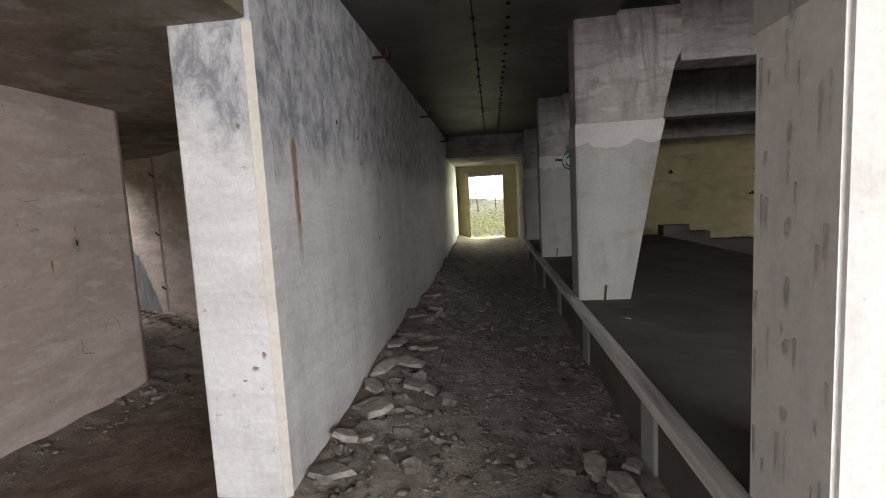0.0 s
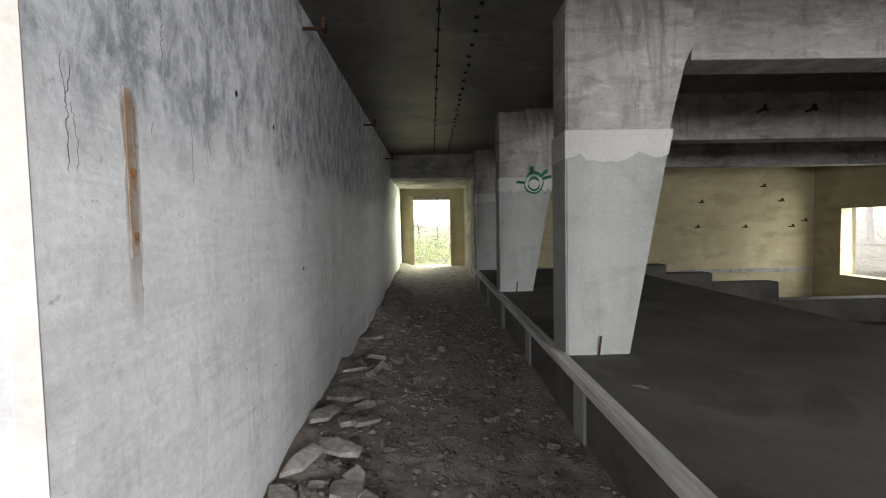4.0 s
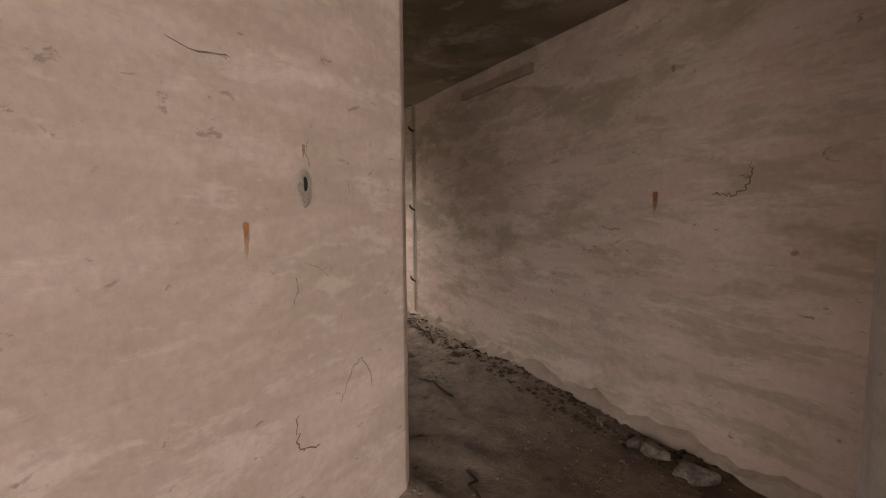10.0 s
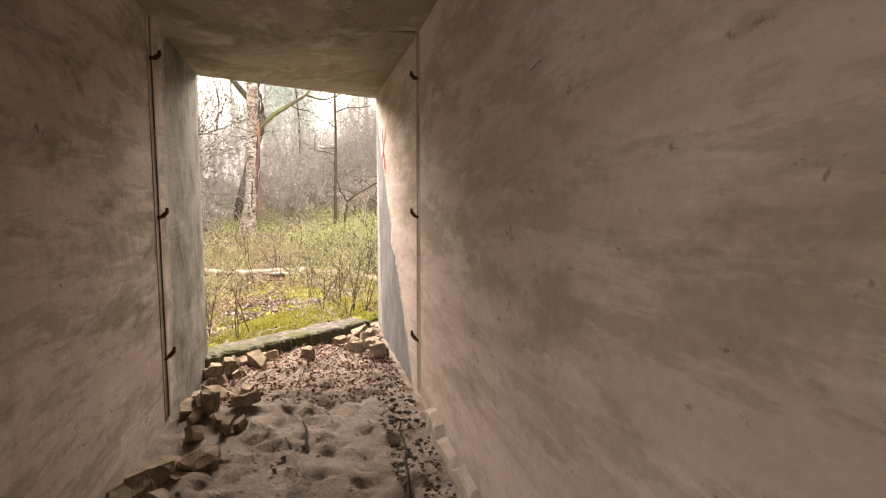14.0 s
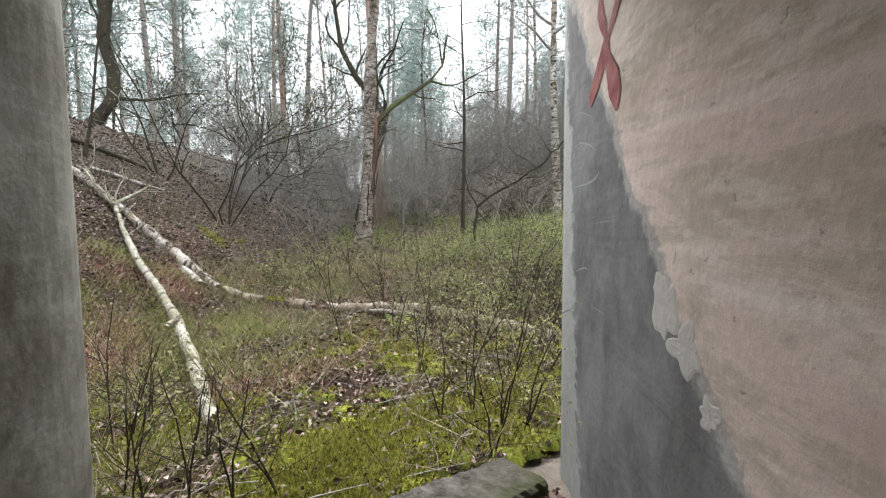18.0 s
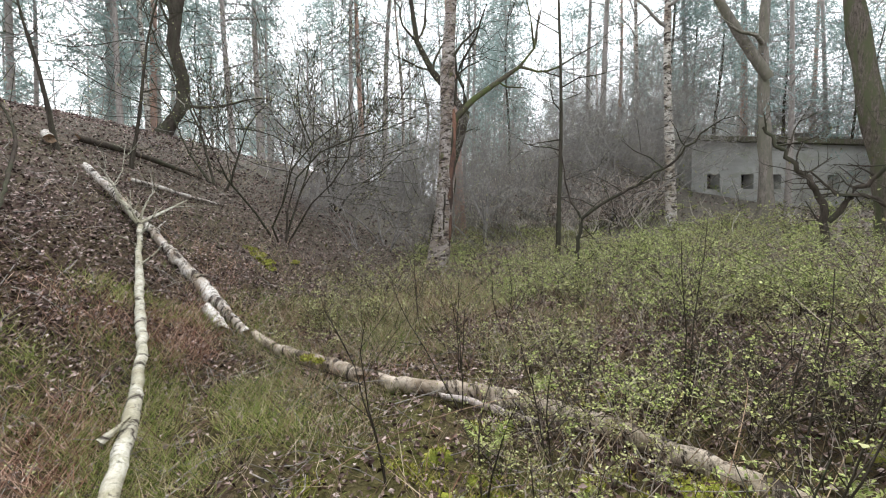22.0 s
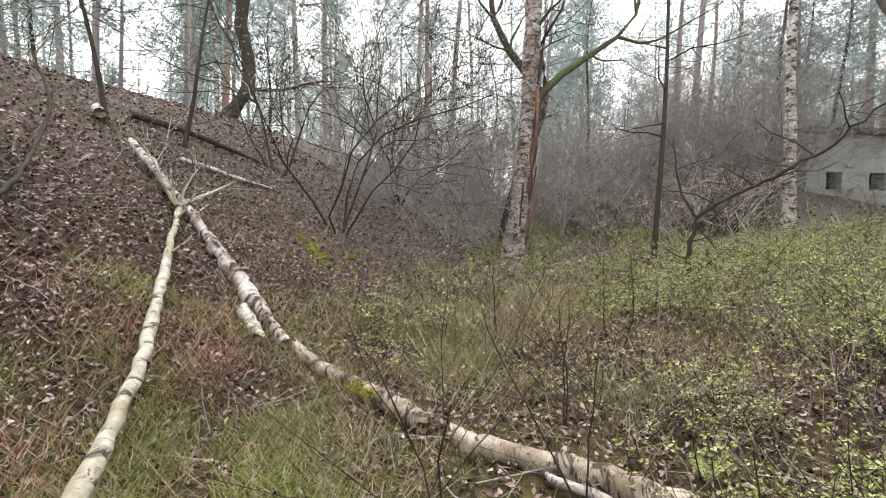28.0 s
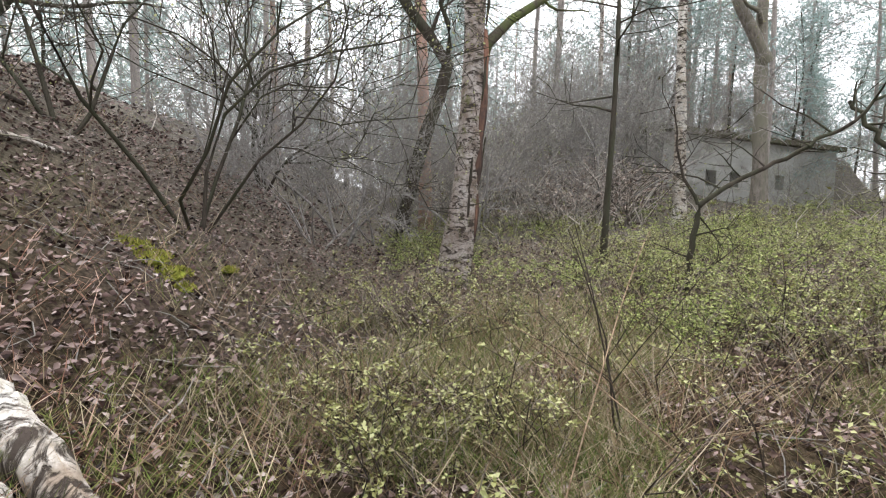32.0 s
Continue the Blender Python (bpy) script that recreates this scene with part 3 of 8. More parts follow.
def part(name, bm, mat_, parent, label=""):
    me = bpy.data.meshes.new(name)
    bmesh.ops.recalc_face_normals(bm, faces=bm.faces)
    bm.to_mesh(me)
    bm.free()
    me.materials.append(mat_)
    ob = new(name, me)
    ob.parent = parent
    return tagged(ob, label) if label else ob


def empty(name, label, category, at=(0, 0, 0), group="", kind=""):
    ob = new(name)
    ob.empty_display_size = 0.1
    ob.matrix_world = Matrix.Translation(at)
    return tagged(ob, label, category, group, kind)


def box_bm(lo, hi, bevel=0.0, bm=None):
    bm = bm or bmesh.new()
    r = bmesh.ops.create_cube(bm, size=1, matrix=Matrix.LocRotScale(
        [(a + b) / 2 for a, b in zip(lo, hi)], None, [b - a for a, b in zip(lo, hi)]))
    if bevel:
        es = list({e for v in r["verts"] for e in v.link_edges})
        bmesh.ops.bevel(bm, geom=es, offset=bevel, segments=2, affect="EDGES", profile=0.6)
    return bm


def prism_bm(poly, z0, z1, bevel=0.0, bm=None):
    """Upright prism over a plan polygon; z0 and z1 are numbers or one number a corner."""
    bm = bm or bmesh.new()
    n = len(poly)
    lo = [bm.verts.new((x, y, z0[i] if isinstance(z0, (list, tuple)) else z0)) for i, (x, y) in enumerate(poly)]
    hi = [bm.verts.new((x, y, z1[i] if isinstance(z1, (list, tuple)) else z1)) for i, (x, y) in enumerate(poly)]
    bm.faces.new(lo[::-1]), bm.faces.new(hi)
    side = [bm.faces.new((lo[i], lo[(i + 1) % n], hi[(i + 1) % n], hi[i])) for i in range(n)]
    if bevel:
        es = [e for v in lo + hi for e in v.link_edges]
        bmesh.ops.bevel(bm, geom=list(set(es)), offset=bevel, segments=2, affect="EDGES", profile=0.6)
    return bm


def structure(name, bm, mat_, label, category):
    return tagged(part(name, bm, mat_, None, label), label, category, "", "structure")


def hash2(ix, iy, k=0.0):
    v = np.sin(ix * 127.1 + iy * 311.7 + k * 74.7) * 43758.5453
    return v - np.floor(v)


def vnoise(x, y, size, k=0.0):
    """Smooth noise of -1 to 1 over the plan, with hills about size across."""
    x, y = np.asarray(x) / size, np.asarray(y) / size
    ix, iy = np.floor(x), np.floor(y)
    fx, fy = x - ix, y - iy
    fx, fy = fx * fx * (3 - 2 * fx), fy * fy * (3 - 2 * fy)
    a = hash2(ix, iy, k) * (1 - fx) + hash2(ix + 1, iy, k) * fx
    b = hash2(ix, iy + 1, k) * (1 - fx) + hash2(ix + 1, iy + 1, k) * fx
    return 2 * (a * (1 - fy) + b * fy) - 1


def grid_mesh(name, xs, ys, height, mat_):
    X, Y = np.meshgrid(xs, ys)
    V = np.stack([X, Y, height(X, Y)], -1).reshape(-1, 3)
    nx, ny = len(xs), len(ys)
    i = (np.arange(ny - 1)[:, None] * nx + np.arange(nx - 1)[None, :]).ravel()
    F = np.stack([i, i + 1, i + 1 + nx, i + nx], -1)
    return big_mesh(name, V, F, np.full(len(F), 4), mat_, None, True)


# ---- plan of the bunker: the corridor runs along y, the exit passage slants out of it ----
A = radians(32)
AX = np.array((-math.cos(A), math.sin(A)))      # way out along the passage
NR = np.array((math.sin(A), math.cos(A)))       # across it, to the wall on the corridor's side
D_RIGHT, D_LEFT = 2.865, 1.351
LOW, HIGH = 2.38, 3.05                          # ceilings


def on_right(s, off=0.0):
    """Point of the passage's wall on the corridor side, s metres out from the corner."""
    p = np.array((-1.48, (D_RIGHT + 1.48 * math.sin(A)) / math.cos(A))) + AX * s + NR * off
    return float(p[0]), float(p[1])


def on_left(s, off=0.0):
    p = np.array((-3.05, (D_LEFT + 3.05 * math.sin(A)) / math.cos(A))) + AX * s - NR * off
    return float(p[0]), float(p[1])


S_R = 6.45      # where the two walls meet the open air
S_L = 4.42

wall_corridor = structure("wall_corridor", prism_bm([(-1.108, 2.12), (-1.08, 2.145), (-1.08, 14.7), (-1.48, 14.7), (-1.48, 2.12)], -0.3, 3.4, 0.012), M_WHITE,
                          "whitewashed concrete wall with rust runs and dark mottling", "wall")
structure("corner_strip", prism_bm([(-1.112, 2.116), (-1.108, 2.112), (-1.072, 2.142), (-1.076, 2.150)], 0.0, 2.375), M_STRIP, "worn pale edge of the wall corner", "trim")
wall_lobby = structure("wall_lobby", prism_bm([(-3.05, -4.2), (-3.05, 3.605), (-3.078, 3.668), (-3.13, 3.69), on_left(0.45), on_left(0.6, 0.35), (-3.5, 3.2), (-3.5, -4.2)], -0.3, 3.0, 0.012), M_PINK,
                       "pinkish board-marked concrete wall with a broken-out patch", "wall")


def wall_strip(name, line, off, z0, z1, mat_, label, ends, rounding=0.16):
    """Slanting wall; the outer end is rounded where it meets the facade."""
    s0, s1 = ends
    inner = [line(s0), line(s1 - 0.22)]
    for k in range(1, 7):
        a = k / 6 * math.pi / 2
        inner.append(line(s1 - 0.22 + 0.22 * math.sin(a), rounding * (1 - math.cos(a))))
    poly = inner + [line(s1, off), line(s0, off)]
    return structure(name, prism_bm(poly, z0, z1), mat_, label, "wall")


wall_passage_right = wall_strip("wall_passage_right", on_right, 0.5, -0.3, 2.75, M_PASSAGE_R, "damp board-marked concrete wall of the exit passage", (0.0, S_R))
wall_passage_left = wall_strip("wall_passage_left", on_left, 0.5, -0.3, 2.75, M_PASSAGE_L, "stained concrete wall beside the exit", (0.1, S_L), 0.06)

# ceilings
cl, cr = on_left(S_L, -0.06), on_right(S_R, -0.06)
poly = [(-1.08, -4.2), (-1.08, 2.10), (-1.2, 2.14), (-1.2, 4.2), on_right(3.7, 0.2), (cr[0], cr[1] + 0.2), (cl[0], cl[1] - 0.2), on_left(2.9, 0.2), (-3.3, 3.4), (-3.3, -4.2)]
zb = [LOW, LOW, LOW, LOW, LOW, 2.50, 2.30, LOW, LOW, LOW]
structure("ceiling_lobby", prism_bm(poly, zb, 3.4), M_LOWCEIL, "low concrete ceiling with board marks and algae", "ceiling")


def corridor_ceiling():
    bm = box_bm((-1.3, -4.2, HIGH), (0.95, 11.55, 3.4))
    me_dark = []
    # anchor holes are low plugs, their inner shade painted near-black
    for row, x, step in ((0, 0.20, 0.26), (1, -0.10, 0.40)):
        y = -3.0
        while y < 11.3:
            r = bmesh.ops.create_cone(bm, cap_ends=True, segments=8, radius1=0.022, radius2=0.016, depth=0.012,
                                      matrix=Matrix.Translation((x + 0.01 * math.sin(y * 9), y, HIGH - 0.005)))
            me_dark += [f for v in r["verts"] for f in v.link_faces]
            y += step * (1 + 0.15 * math.sin(y * 5.3))
    for x in (-0.10,):
        r = bmesh.ops.create_cube(bm, size=1, matrix=Matrix.LocRotScale((x, 3.5, HIGH - 0.001), None, (0.012, 15.5, 0.008)))
        me_dark += [f for v in r["verts"] for f in v.link_faces]
    for f in set(me_dark):
        f.material_index = 1
    ob = structure("ceiling_corridor", bm, M_CEIL, "dark concrete ceiling with rows of anchor holes", "ceiling")
    ob.data.materials.append(M_DARK)


corridor_ceiling()
structure("ceiling_vestibule", box_bm((-1.3, 11.55, 2.54), (1.0, 15.1, 3.4), 0.01), M_GREY, "lowered concrete ceiling before the far door", "ceiling")
structure("ceiling_hall", box_bm((0.95, -4.2, 3.28), (10.7, 13.6, 3.5)), M_HALLSHADE, "concrete ceiling of the side hall", "ceiling")

# far end of the corridor with its doorway
DX0, DX1, DZ0, DZ1 = -0.79, 0.42, 0.28, 2.31
bm = box_bm((-1.5, 14.7, -0.4), (DX0, 15.1, 2.54))
box_bm((DX1, 14.7, -0.4), (1.0, 15.1, 2.54), 0, bm)
box_bm((DX0, 14.7, DZ1), (DX1, 15.1, 2.54), 0, bm)
box_bm((DX0, 14.7, -0.4), (DX1, 15.1, DZ0), 0, bm)
structure("wall_far_end", bm, M_YELLOW, "yellowed concrete end wall around an open doorway", "wall")
structure("wall_vestibule", box_bm((0.77, 11.55, -0.4), (1.0, 14.7, 2.54), 0.01), M_GREY, "bare concrete side wall", "wall")
far_door = empty("door_frame", "rusty steel frame of the open far doorway", "door frame", (-0.2, 14.68, 0.28), "", "structure")
for nm, lo, hi in (("jamb", (-0.62, -0.03, 0), (-0.50, 0.03, 2.05)), ("jamb", (0.55, -0.03, 0), (0.62, 0.03, 2.05)), ("lintel", (-0.50, -0.03, 1.93), (0.55, 0.03, 2.05))):
    part(nm, box_bm(lo, hi, 0.008), M_YELLOW if nm == "jamb" else M_GREY, far_door)

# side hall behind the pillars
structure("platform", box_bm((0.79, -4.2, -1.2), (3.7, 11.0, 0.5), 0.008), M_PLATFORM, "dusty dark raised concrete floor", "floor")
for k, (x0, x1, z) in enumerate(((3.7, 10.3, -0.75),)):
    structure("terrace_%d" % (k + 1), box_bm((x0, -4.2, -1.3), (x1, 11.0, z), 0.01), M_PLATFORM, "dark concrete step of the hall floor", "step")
bench = empty("stepped_bench", "dark concrete bench wall that steps down along the hall", "bench", (0, 10.6, 0))
for x0, x1, z in ((3.7, 4.25, 0.72), (4.25, 4.68, 0.56), (4.68, 5.65, 0.37), (5.65, 7.07, 0.15), (7.07, 10.28, -0.24)):
    part("bench_step", box_bm((x0, 0, -1.2), (x1, 0.35, z), 0.01), M_PLATFORM, bench)
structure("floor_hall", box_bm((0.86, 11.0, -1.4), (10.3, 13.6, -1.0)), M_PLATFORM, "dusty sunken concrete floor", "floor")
structure("wall_hall_back", box_bm((1.0, 13.6, -1.4), (10.7, 14.0, 3.4)), M_YELLOW, "yellowed limewashed wall with rusty brackets", "wall")
WY0, WY1, WZ0, WZ1 = 11.3, 12.75, 0.0, 1.70
bm = box_bm((10.3, -4.2, -1.4), (10.7, WY0, 3.4))
box_bm((10.3, WY1, -1.4), (10.7, 13.6, 3.4), 0, bm)
box_bm((10.3, WY0, -1.4), (10.7, WY1, WZ0), 0, bm)
box_bm((10.3, WY0, WZ1), (10.7, WY1, 3.4), 0, bm)
structure("wall_hall_side", bm, M_YELLOW, "limewashed wall with an open window hole", "wall")
structure("wall_hall_rim", box_bm((1.0, 13.555, 0.02), (10.3, 13.6, 0.12), 0.008), M_GREY, "narrow concrete ledge along the wall", "ledge")

# closing walls behind, with the wide entrance that the daylight comes through
bm = box_bm((-3.5, -4.6, -0.4), (-2.95, -4.2, 3.4))
box_bm((5.0, -4.6, -1.2), (10.7, -4.2, 3.5), 0, bm)
box_bm((-2.95, -4.6, 2.6), (5.0, -4.2, 3.5), 0, bm)
structure("wall_entrance", bm, M_GREY, "concrete wall with a wide entrance", "wall")

# facade and earth-covered roof
bm = prism_bm([(on_left(S_L, 0.12)), (on_left(S_L - 0.5, 0.45)), (-6.2, -4.6), (-6.6, -4.6)], -0.4, 2.75)
prism_bm([(on_right(S_R, 0.12)), (-6.9, 15.1), (-6.4, 15.1), (on_right(S_R - 0.5, 0.45))], -0.4, 2.75, 0, bm)
structure("wall_facade", bm, M_FACADE, "weathered concrete outer wall of the bunker", "wall")
structure("roof_bunker", prism_bm([(-6.9, -4.6), (-7.25, 15.1), (-1.3, 15.1), (-1.3, -4.6)], 3.42, 3.7), M_FACADE, "flat concrete bunker roof", "roof")


# ---- floors ----
prng = random.Random(77)
PRINTS = []
for _ in range(330):
    s_, o_ = prng.uniform(0.2, 5.2), prng.uniform(0.2, 1.4)
    PRINTS.append((-1.48 - math.cos(radians(32)) * s_ - math.sin(radians(32)) * o_, 4.30 + math.sin(radians(32)) * s_ - math.cos(radians(32)) * o_, prng.uniform(0.035, 0.07)))


def in_floor(X, Y):
    z = 0.03 + 0.022 * vnoise(X, Y, 0.9) + 0.016 * vnoise(X, Y, 0.33, 3) + 0.010 * vnoise(X, Y, 0.12, 5)
    # loose sand with foot prints in the passage
    out = np.clip((-X - 2.6) / 1.2, 0, 1)
    prints = vnoise(X, Y, 0.24, 9)
    z = z + out * (0.014 * prints + 0.020 * vnoise(X, Y, 0.13, 13) + 0.012 * vnoise(X, Y, 0.07, 11) - 0.025)
    # foot prints pressed into the sand
    if np.any(X < -2.4):
        for px, py, pr in PRINTS:
            d2 = ((X - px) ** 2 + (Y - py) ** 2) / (pr * pr)
            z = z + out * (0.012 * np.exp(-((np.sqrt(d2) - 1.25) / 0.35) ** 2) - 0.023 * np.exp(-d2 * 1.1))
    # rubble banked against the whitewashed wall, and the floor rising far down the corridor
    bank = np.clip(1 - (X + 1.08) / 0.55, 0, 1) * (X > -1.2) * np.clip((Y - 2.3) / 2.0, 0, 1)
    z = z + bank * (0.13 + 0.05 * vnoise(X, Y, 0.5, 7))
    z = z + np.where(X > -1.2, np.clip((Y - 8.5) / 6.0, 0, 1) * 0.24, 0)
    # drift of dirt along the foot of the lobby wall
    z = z + np.clip(1 - (X + 3.05) / 0.22, 0, 1) * (X > -3.3) * (Y < 3.7) * 0.06
    # leaves and silt gathered at the threshold
    z = z - np.clip((-X - 5.4) / 0.9, 0, 1) * 0.045
    return z


floor = grid_mesh("floor", np.concatenate([np.arange(-7.0, -2.6, 0.03), np.arange(-2.6, 0.92, 0.045)]), np.concatenate([np.arange(-4.6, 2.5, 0.06), np.arange(2.5, 8.2, 0.03), np.arange(8.2, 15.2, 0.06)]), in_floor, M_FLOOR)
tagged(floor, "trampled dirt and sand floor with foot prints", "floor", "", "structure")


def ground_height(x, y):
    """Forest floor: level hollow, a steep leafy bank to one side, a far brushy mound, and a slow rise."""
    x, y = np.asarray(x, dtype=float), np.asarray(y, dtype=float)
    bank = -0.336 * x - 0.525 * y - 0.47 + 0.10 * vnoise(x, y, 2.3, 2)
    bank = 0.13 * np.log1p(np.exp(np.clip(bank / 0.13, -40, 40)))
    bank = 3.75 - 0.3 * np.log1p(np.exp(np.clip((3.75 - bank) / 0.3, -40, 40)))
    bank = np.maximum(bank, 0)
    rise = np.clip(y - 9.0, 0, 60) * 0.065 * np.clip((-x - 6) / 3, 0, 1) + np.clip(-x - 9, 0, 60) * 0.018
    rise = rise + 0.11 * np.clip((y - 6.95) / 0.9, 0, 1) * np.clip((-x - 7.4) / 1.2, 0, 1)
    rise = np.minimum(rise, 1.9 + 0.2 * vnoise(x, y, 9, 8))
    mound = 2.6 * np.exp(-(((x + 27) / 6.0) ** 2 + ((y - 19.5) / 5.0) ** 2))
    mound = mound + 3.0 * np.exp(-(((x + 24.6) / 3.6) ** 2 + ((y - 24.0) / 4.0) ** 2)) + 2.6 * np.exp(-(((x + 23.5) / 2.5) ** 2 + ((y - 31.0) / 4.0) ** 2))
    u, v = (x + 20.45) * 0.186 + (y - 22.95) * 0.983, (x + 20.45) * -0.983 + (y - 22.95) * 0.186
    heaped = np.clip((v - 0.9) / 1.4, 0, 1) * np.exp(-np.clip((v - 3.5) / 4.0, 0, 9) ** 2) * np.clip((u + 3.0) / 3.0, 0, 1) * np.exp(-np.clip((u - 15) / 4.0, 0, 9) ** 2)
    mound = np.maximum(mound, heaped * (3.35 + 0.5 * vnoise(x, y, 2.2, 14)))
    z = np.maximum(bank, rise + mound) + 0.035 * vnoise(x, y, 0.8, 4) + 0.018 * vnoise(x, y, 0.3, 6)
    inside = np.clip((x + 6.95) / 0.25, 0, 1) * np.clip((11.0 - x) / 0.3, 0, 1) * np.clip((y + 4.8) / 0.3, 0, 1) * np.clip((15.3 - y) / 0.3, 0, 1)
    z = z * (1 - inside) - 1.6 * inside
    behind = np.clip((x + 5) / 2, 0, 1) * (1 - inside)
    return z * (1 - behind) + behind * (0.25 * np.clip((y - 14) / 3, 0, 1) + 0.03 * vnoise(x, y, 0.8, 4))


def spread(lo, hi, step, far, grow):
    xs = list(np.arange(lo, hi, step))
    d, a, b = step, lo, xs[-1]
    left, right = [], []
    while a > -far:
        d *= grow
        a -= d
        left.append(a)
    d = step
    while b < far:
        d *= grow
        b += d
        right.append(b)
    return np.array(left[::-1] + xs + right)


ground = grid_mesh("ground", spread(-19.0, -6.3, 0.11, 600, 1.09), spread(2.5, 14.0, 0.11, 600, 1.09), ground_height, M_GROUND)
tagged(ground, "forest floor of leaf mould and moss", "ground", "", "structure")


def gz(x, y):
    return float(ground_height(x, y))

# ---- pillars and beams of the side hall ----
def pillar(y, label, shaft=None, jacket=None):
    root = empty("concrete_pillar", label, "pillar", (0.79, y, 0.5), "hall pillars")
    def slab(points, y0, y1, bevel):
        bm = bmesh.new()
        a = [bm.verts.new((x - 0.79, y0, z - 0.5)) for x, z in points]
        b = [bm.verts.new((x - 0.79, y1, z - 0.5)) for x, z in points]
        n = len(points)
        bm.faces.new(a), bm.faces.new(b[::-1])
        for i in range(n):
            bm.faces.new((a[i], a[(i + 1) % n], b[(i + 1) % n], b[i]))
        bmesh.ops.bevel(bm, geom=list(bm.edges), offset=bevel, segments=2, affect="EDGES")
        return bm
    def xr(z):
        return 1.24 + (1.64 - 1.24) * (z - 0.5) / 2.1
    part("shaft", slab([(0.79, 2.10), (xr(2.10), 2.10), (1.64, 2.6), (1.72, 2.72), (1.72, 3.1), (0.79, 3.1)], 0.012, 0.36, 0.012), shaft or M_GREY, root, "mottled grey upper shaft" if shaft is None else "pale upper shaft")
    part("jacket", slab([(0.78, 0.49), (1.25, 0.49), (xr(2.02) + 0.01, 2.02), (0.78, 2.02)], 0.0, 0.37, 0.012), jacket or M_JACKET, root, "smooth grey lower half" if jacket is None else "pale smudged lower half")
    q = random.Random(int(y * 10))
    foot = [(0.777 + (xr(1.94) + 0.013 - 0.777) * k / 14, 1.93 + q.uniform(-0.03, 0.045)) for k in range(15)]
    bm = bmesh.new()
    ring = foot + [(xr(2.13) + 0.013, 2.13), (0.777, 2.13)]
    near_, far_ = [bm.verts.new((x - 0.79, -0.003, z - 0.5)) for x, z in ring], [bm.verts.new((x - 0.79, 0.373, z - 0.5)) for x, z in ring]
    bm.faces.new(near_), bm.faces.new(far_[::-1])
    for i in range(len(ring)):
        bm.faces.new((near_[i], near_[(i + 1) % len(ring)], far_[(i + 1) % len(ring)], far_[i]))
    bmesh.ops.recalc_face_normals(bm, faces=bm.faces)
    part("pale_band", bm, M_BAND, root, "pale plaster band with a ragged lower edge")
    return root


for y in (1.13, 4.42, 7.70, 10.98):
    if y < 2:
        pillar(y, "tapering concrete pillar with dark smudges, coloured pale as if brightly lit", M_PALELIT, M_PALELIT)
    else:
        pillar(y, "tapering grey concrete pillar with a pale band")
    structure("beam_%d" % round(y), box_bm((1.70, y + 0.02, 2.62), (10.3, y + 0.36, 3.3), 0.012), M_GREY, "heavy concrete ceiling beam", "beam")
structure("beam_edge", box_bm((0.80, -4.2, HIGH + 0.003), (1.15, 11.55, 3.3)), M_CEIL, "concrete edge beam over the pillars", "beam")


# platform edge: weathered rail on concrete stubs, panels set back between
kerb = empty("platform_kerb", "weathered grey rail on stub posts along the platform", "kerb", (0.77, 3.0, 0.5))
part("rail", box_bm((-0.068, -7.2, -0.05), (0.015, 8.5, 0.014), 0.008), M_PLANK, kerb, "weathered grey rail")
for k in range(-4, 6):
    y = 1.13 + 1.67 * k
    part("stub_post", box_bm((0.0, y - 0.11, -0.62), (0.10, y + 0.11, -0.045), 0.01), M_JACKET, kerb)
    part("infill_panel", box_bm((0.07, y + 0.12, -0.62), (0.12, y + 1.55, -0.05), 0.006), M_GREY, kerb)


# ---- marks and ironwork on the walls ----
def blob_bm(rng, w, h, depth, n=26, rough=0.25):
    """Flat ragged patch in the xz plane, with a raised or sunk middle."""
    bm = bmesh.new()
    ring = []
    out = [rng.uniform(-rough, rough) for _ in range(n)]
    for _ in range(1):
        out = [(out[i - 1] + 1.4 * out[i] + out[(i + 1) % n]) / 2.6 for i in range(n)]
    for i in range(n):
        a = 2 * math.pi * i / n
        r = 1 + out[i]
        ring.append((math.cos(a) * w / 2 * r, math.sin(a) * h / 2 * r))
    outer = [bm.verts.new((x, 0, z)) for x, z in ring]
    inner = [bm.verts.new((x * 0.86, -depth, z * 0.86)) for x, z in ring]
    core = [bm.verts.new((x * 0.45, -depth * rng.uniform(0.6, 1.3), z * 0.45)) for x, z in ring]
    for i in range(n):
        j = (i + 1) % n
        bm.faces.new((outer[i], outer[j], inner[j], inner[i]))
        bm.faces.new((inner[i], inner[j], core[j], core[i]))
    bm.faces.new(core)
    return bm


ON_LOBBY = lambda y, z: Matrix.Translation((-3.05, y, z)) @ pose(0, 0, 0, 0, 0, 90)
ON_CORRIDOR = lambda y, z: Matrix.Translation((-1.08, y, z)) @ pose(0, 0, 0, 0, 0, 90)


def on_passage(s, z):
    x, y = on_right(s)
    return Matrix.Translation((x, y, z)) @ pose(0, 0, 0, 0, 0, -32)


def decal(name, bm, mat_, m, label, category="stain"):
    ob = part(name, bm, mat_, None, label)
    ob.matrix_world = m
    return tagged(ob, label, category, "", "structure")


def ragged(pts, depth=0.0035):
    """Flat patch over an outline in the xz plane."""
    bm = bmesh.new()
    o = [bm.verts.new((x, 0.001, z)) for x, z in pts]
    i = [bm.verts.new((x, -depth, z)) for x, z in pts]
    n = len(pts)
    for k in range(n):
        bm.faces.new((o[k], o[(k + 1) % n], i[(k + 1) % n], i[k]))
    bm.faces.new(i)
    return bm


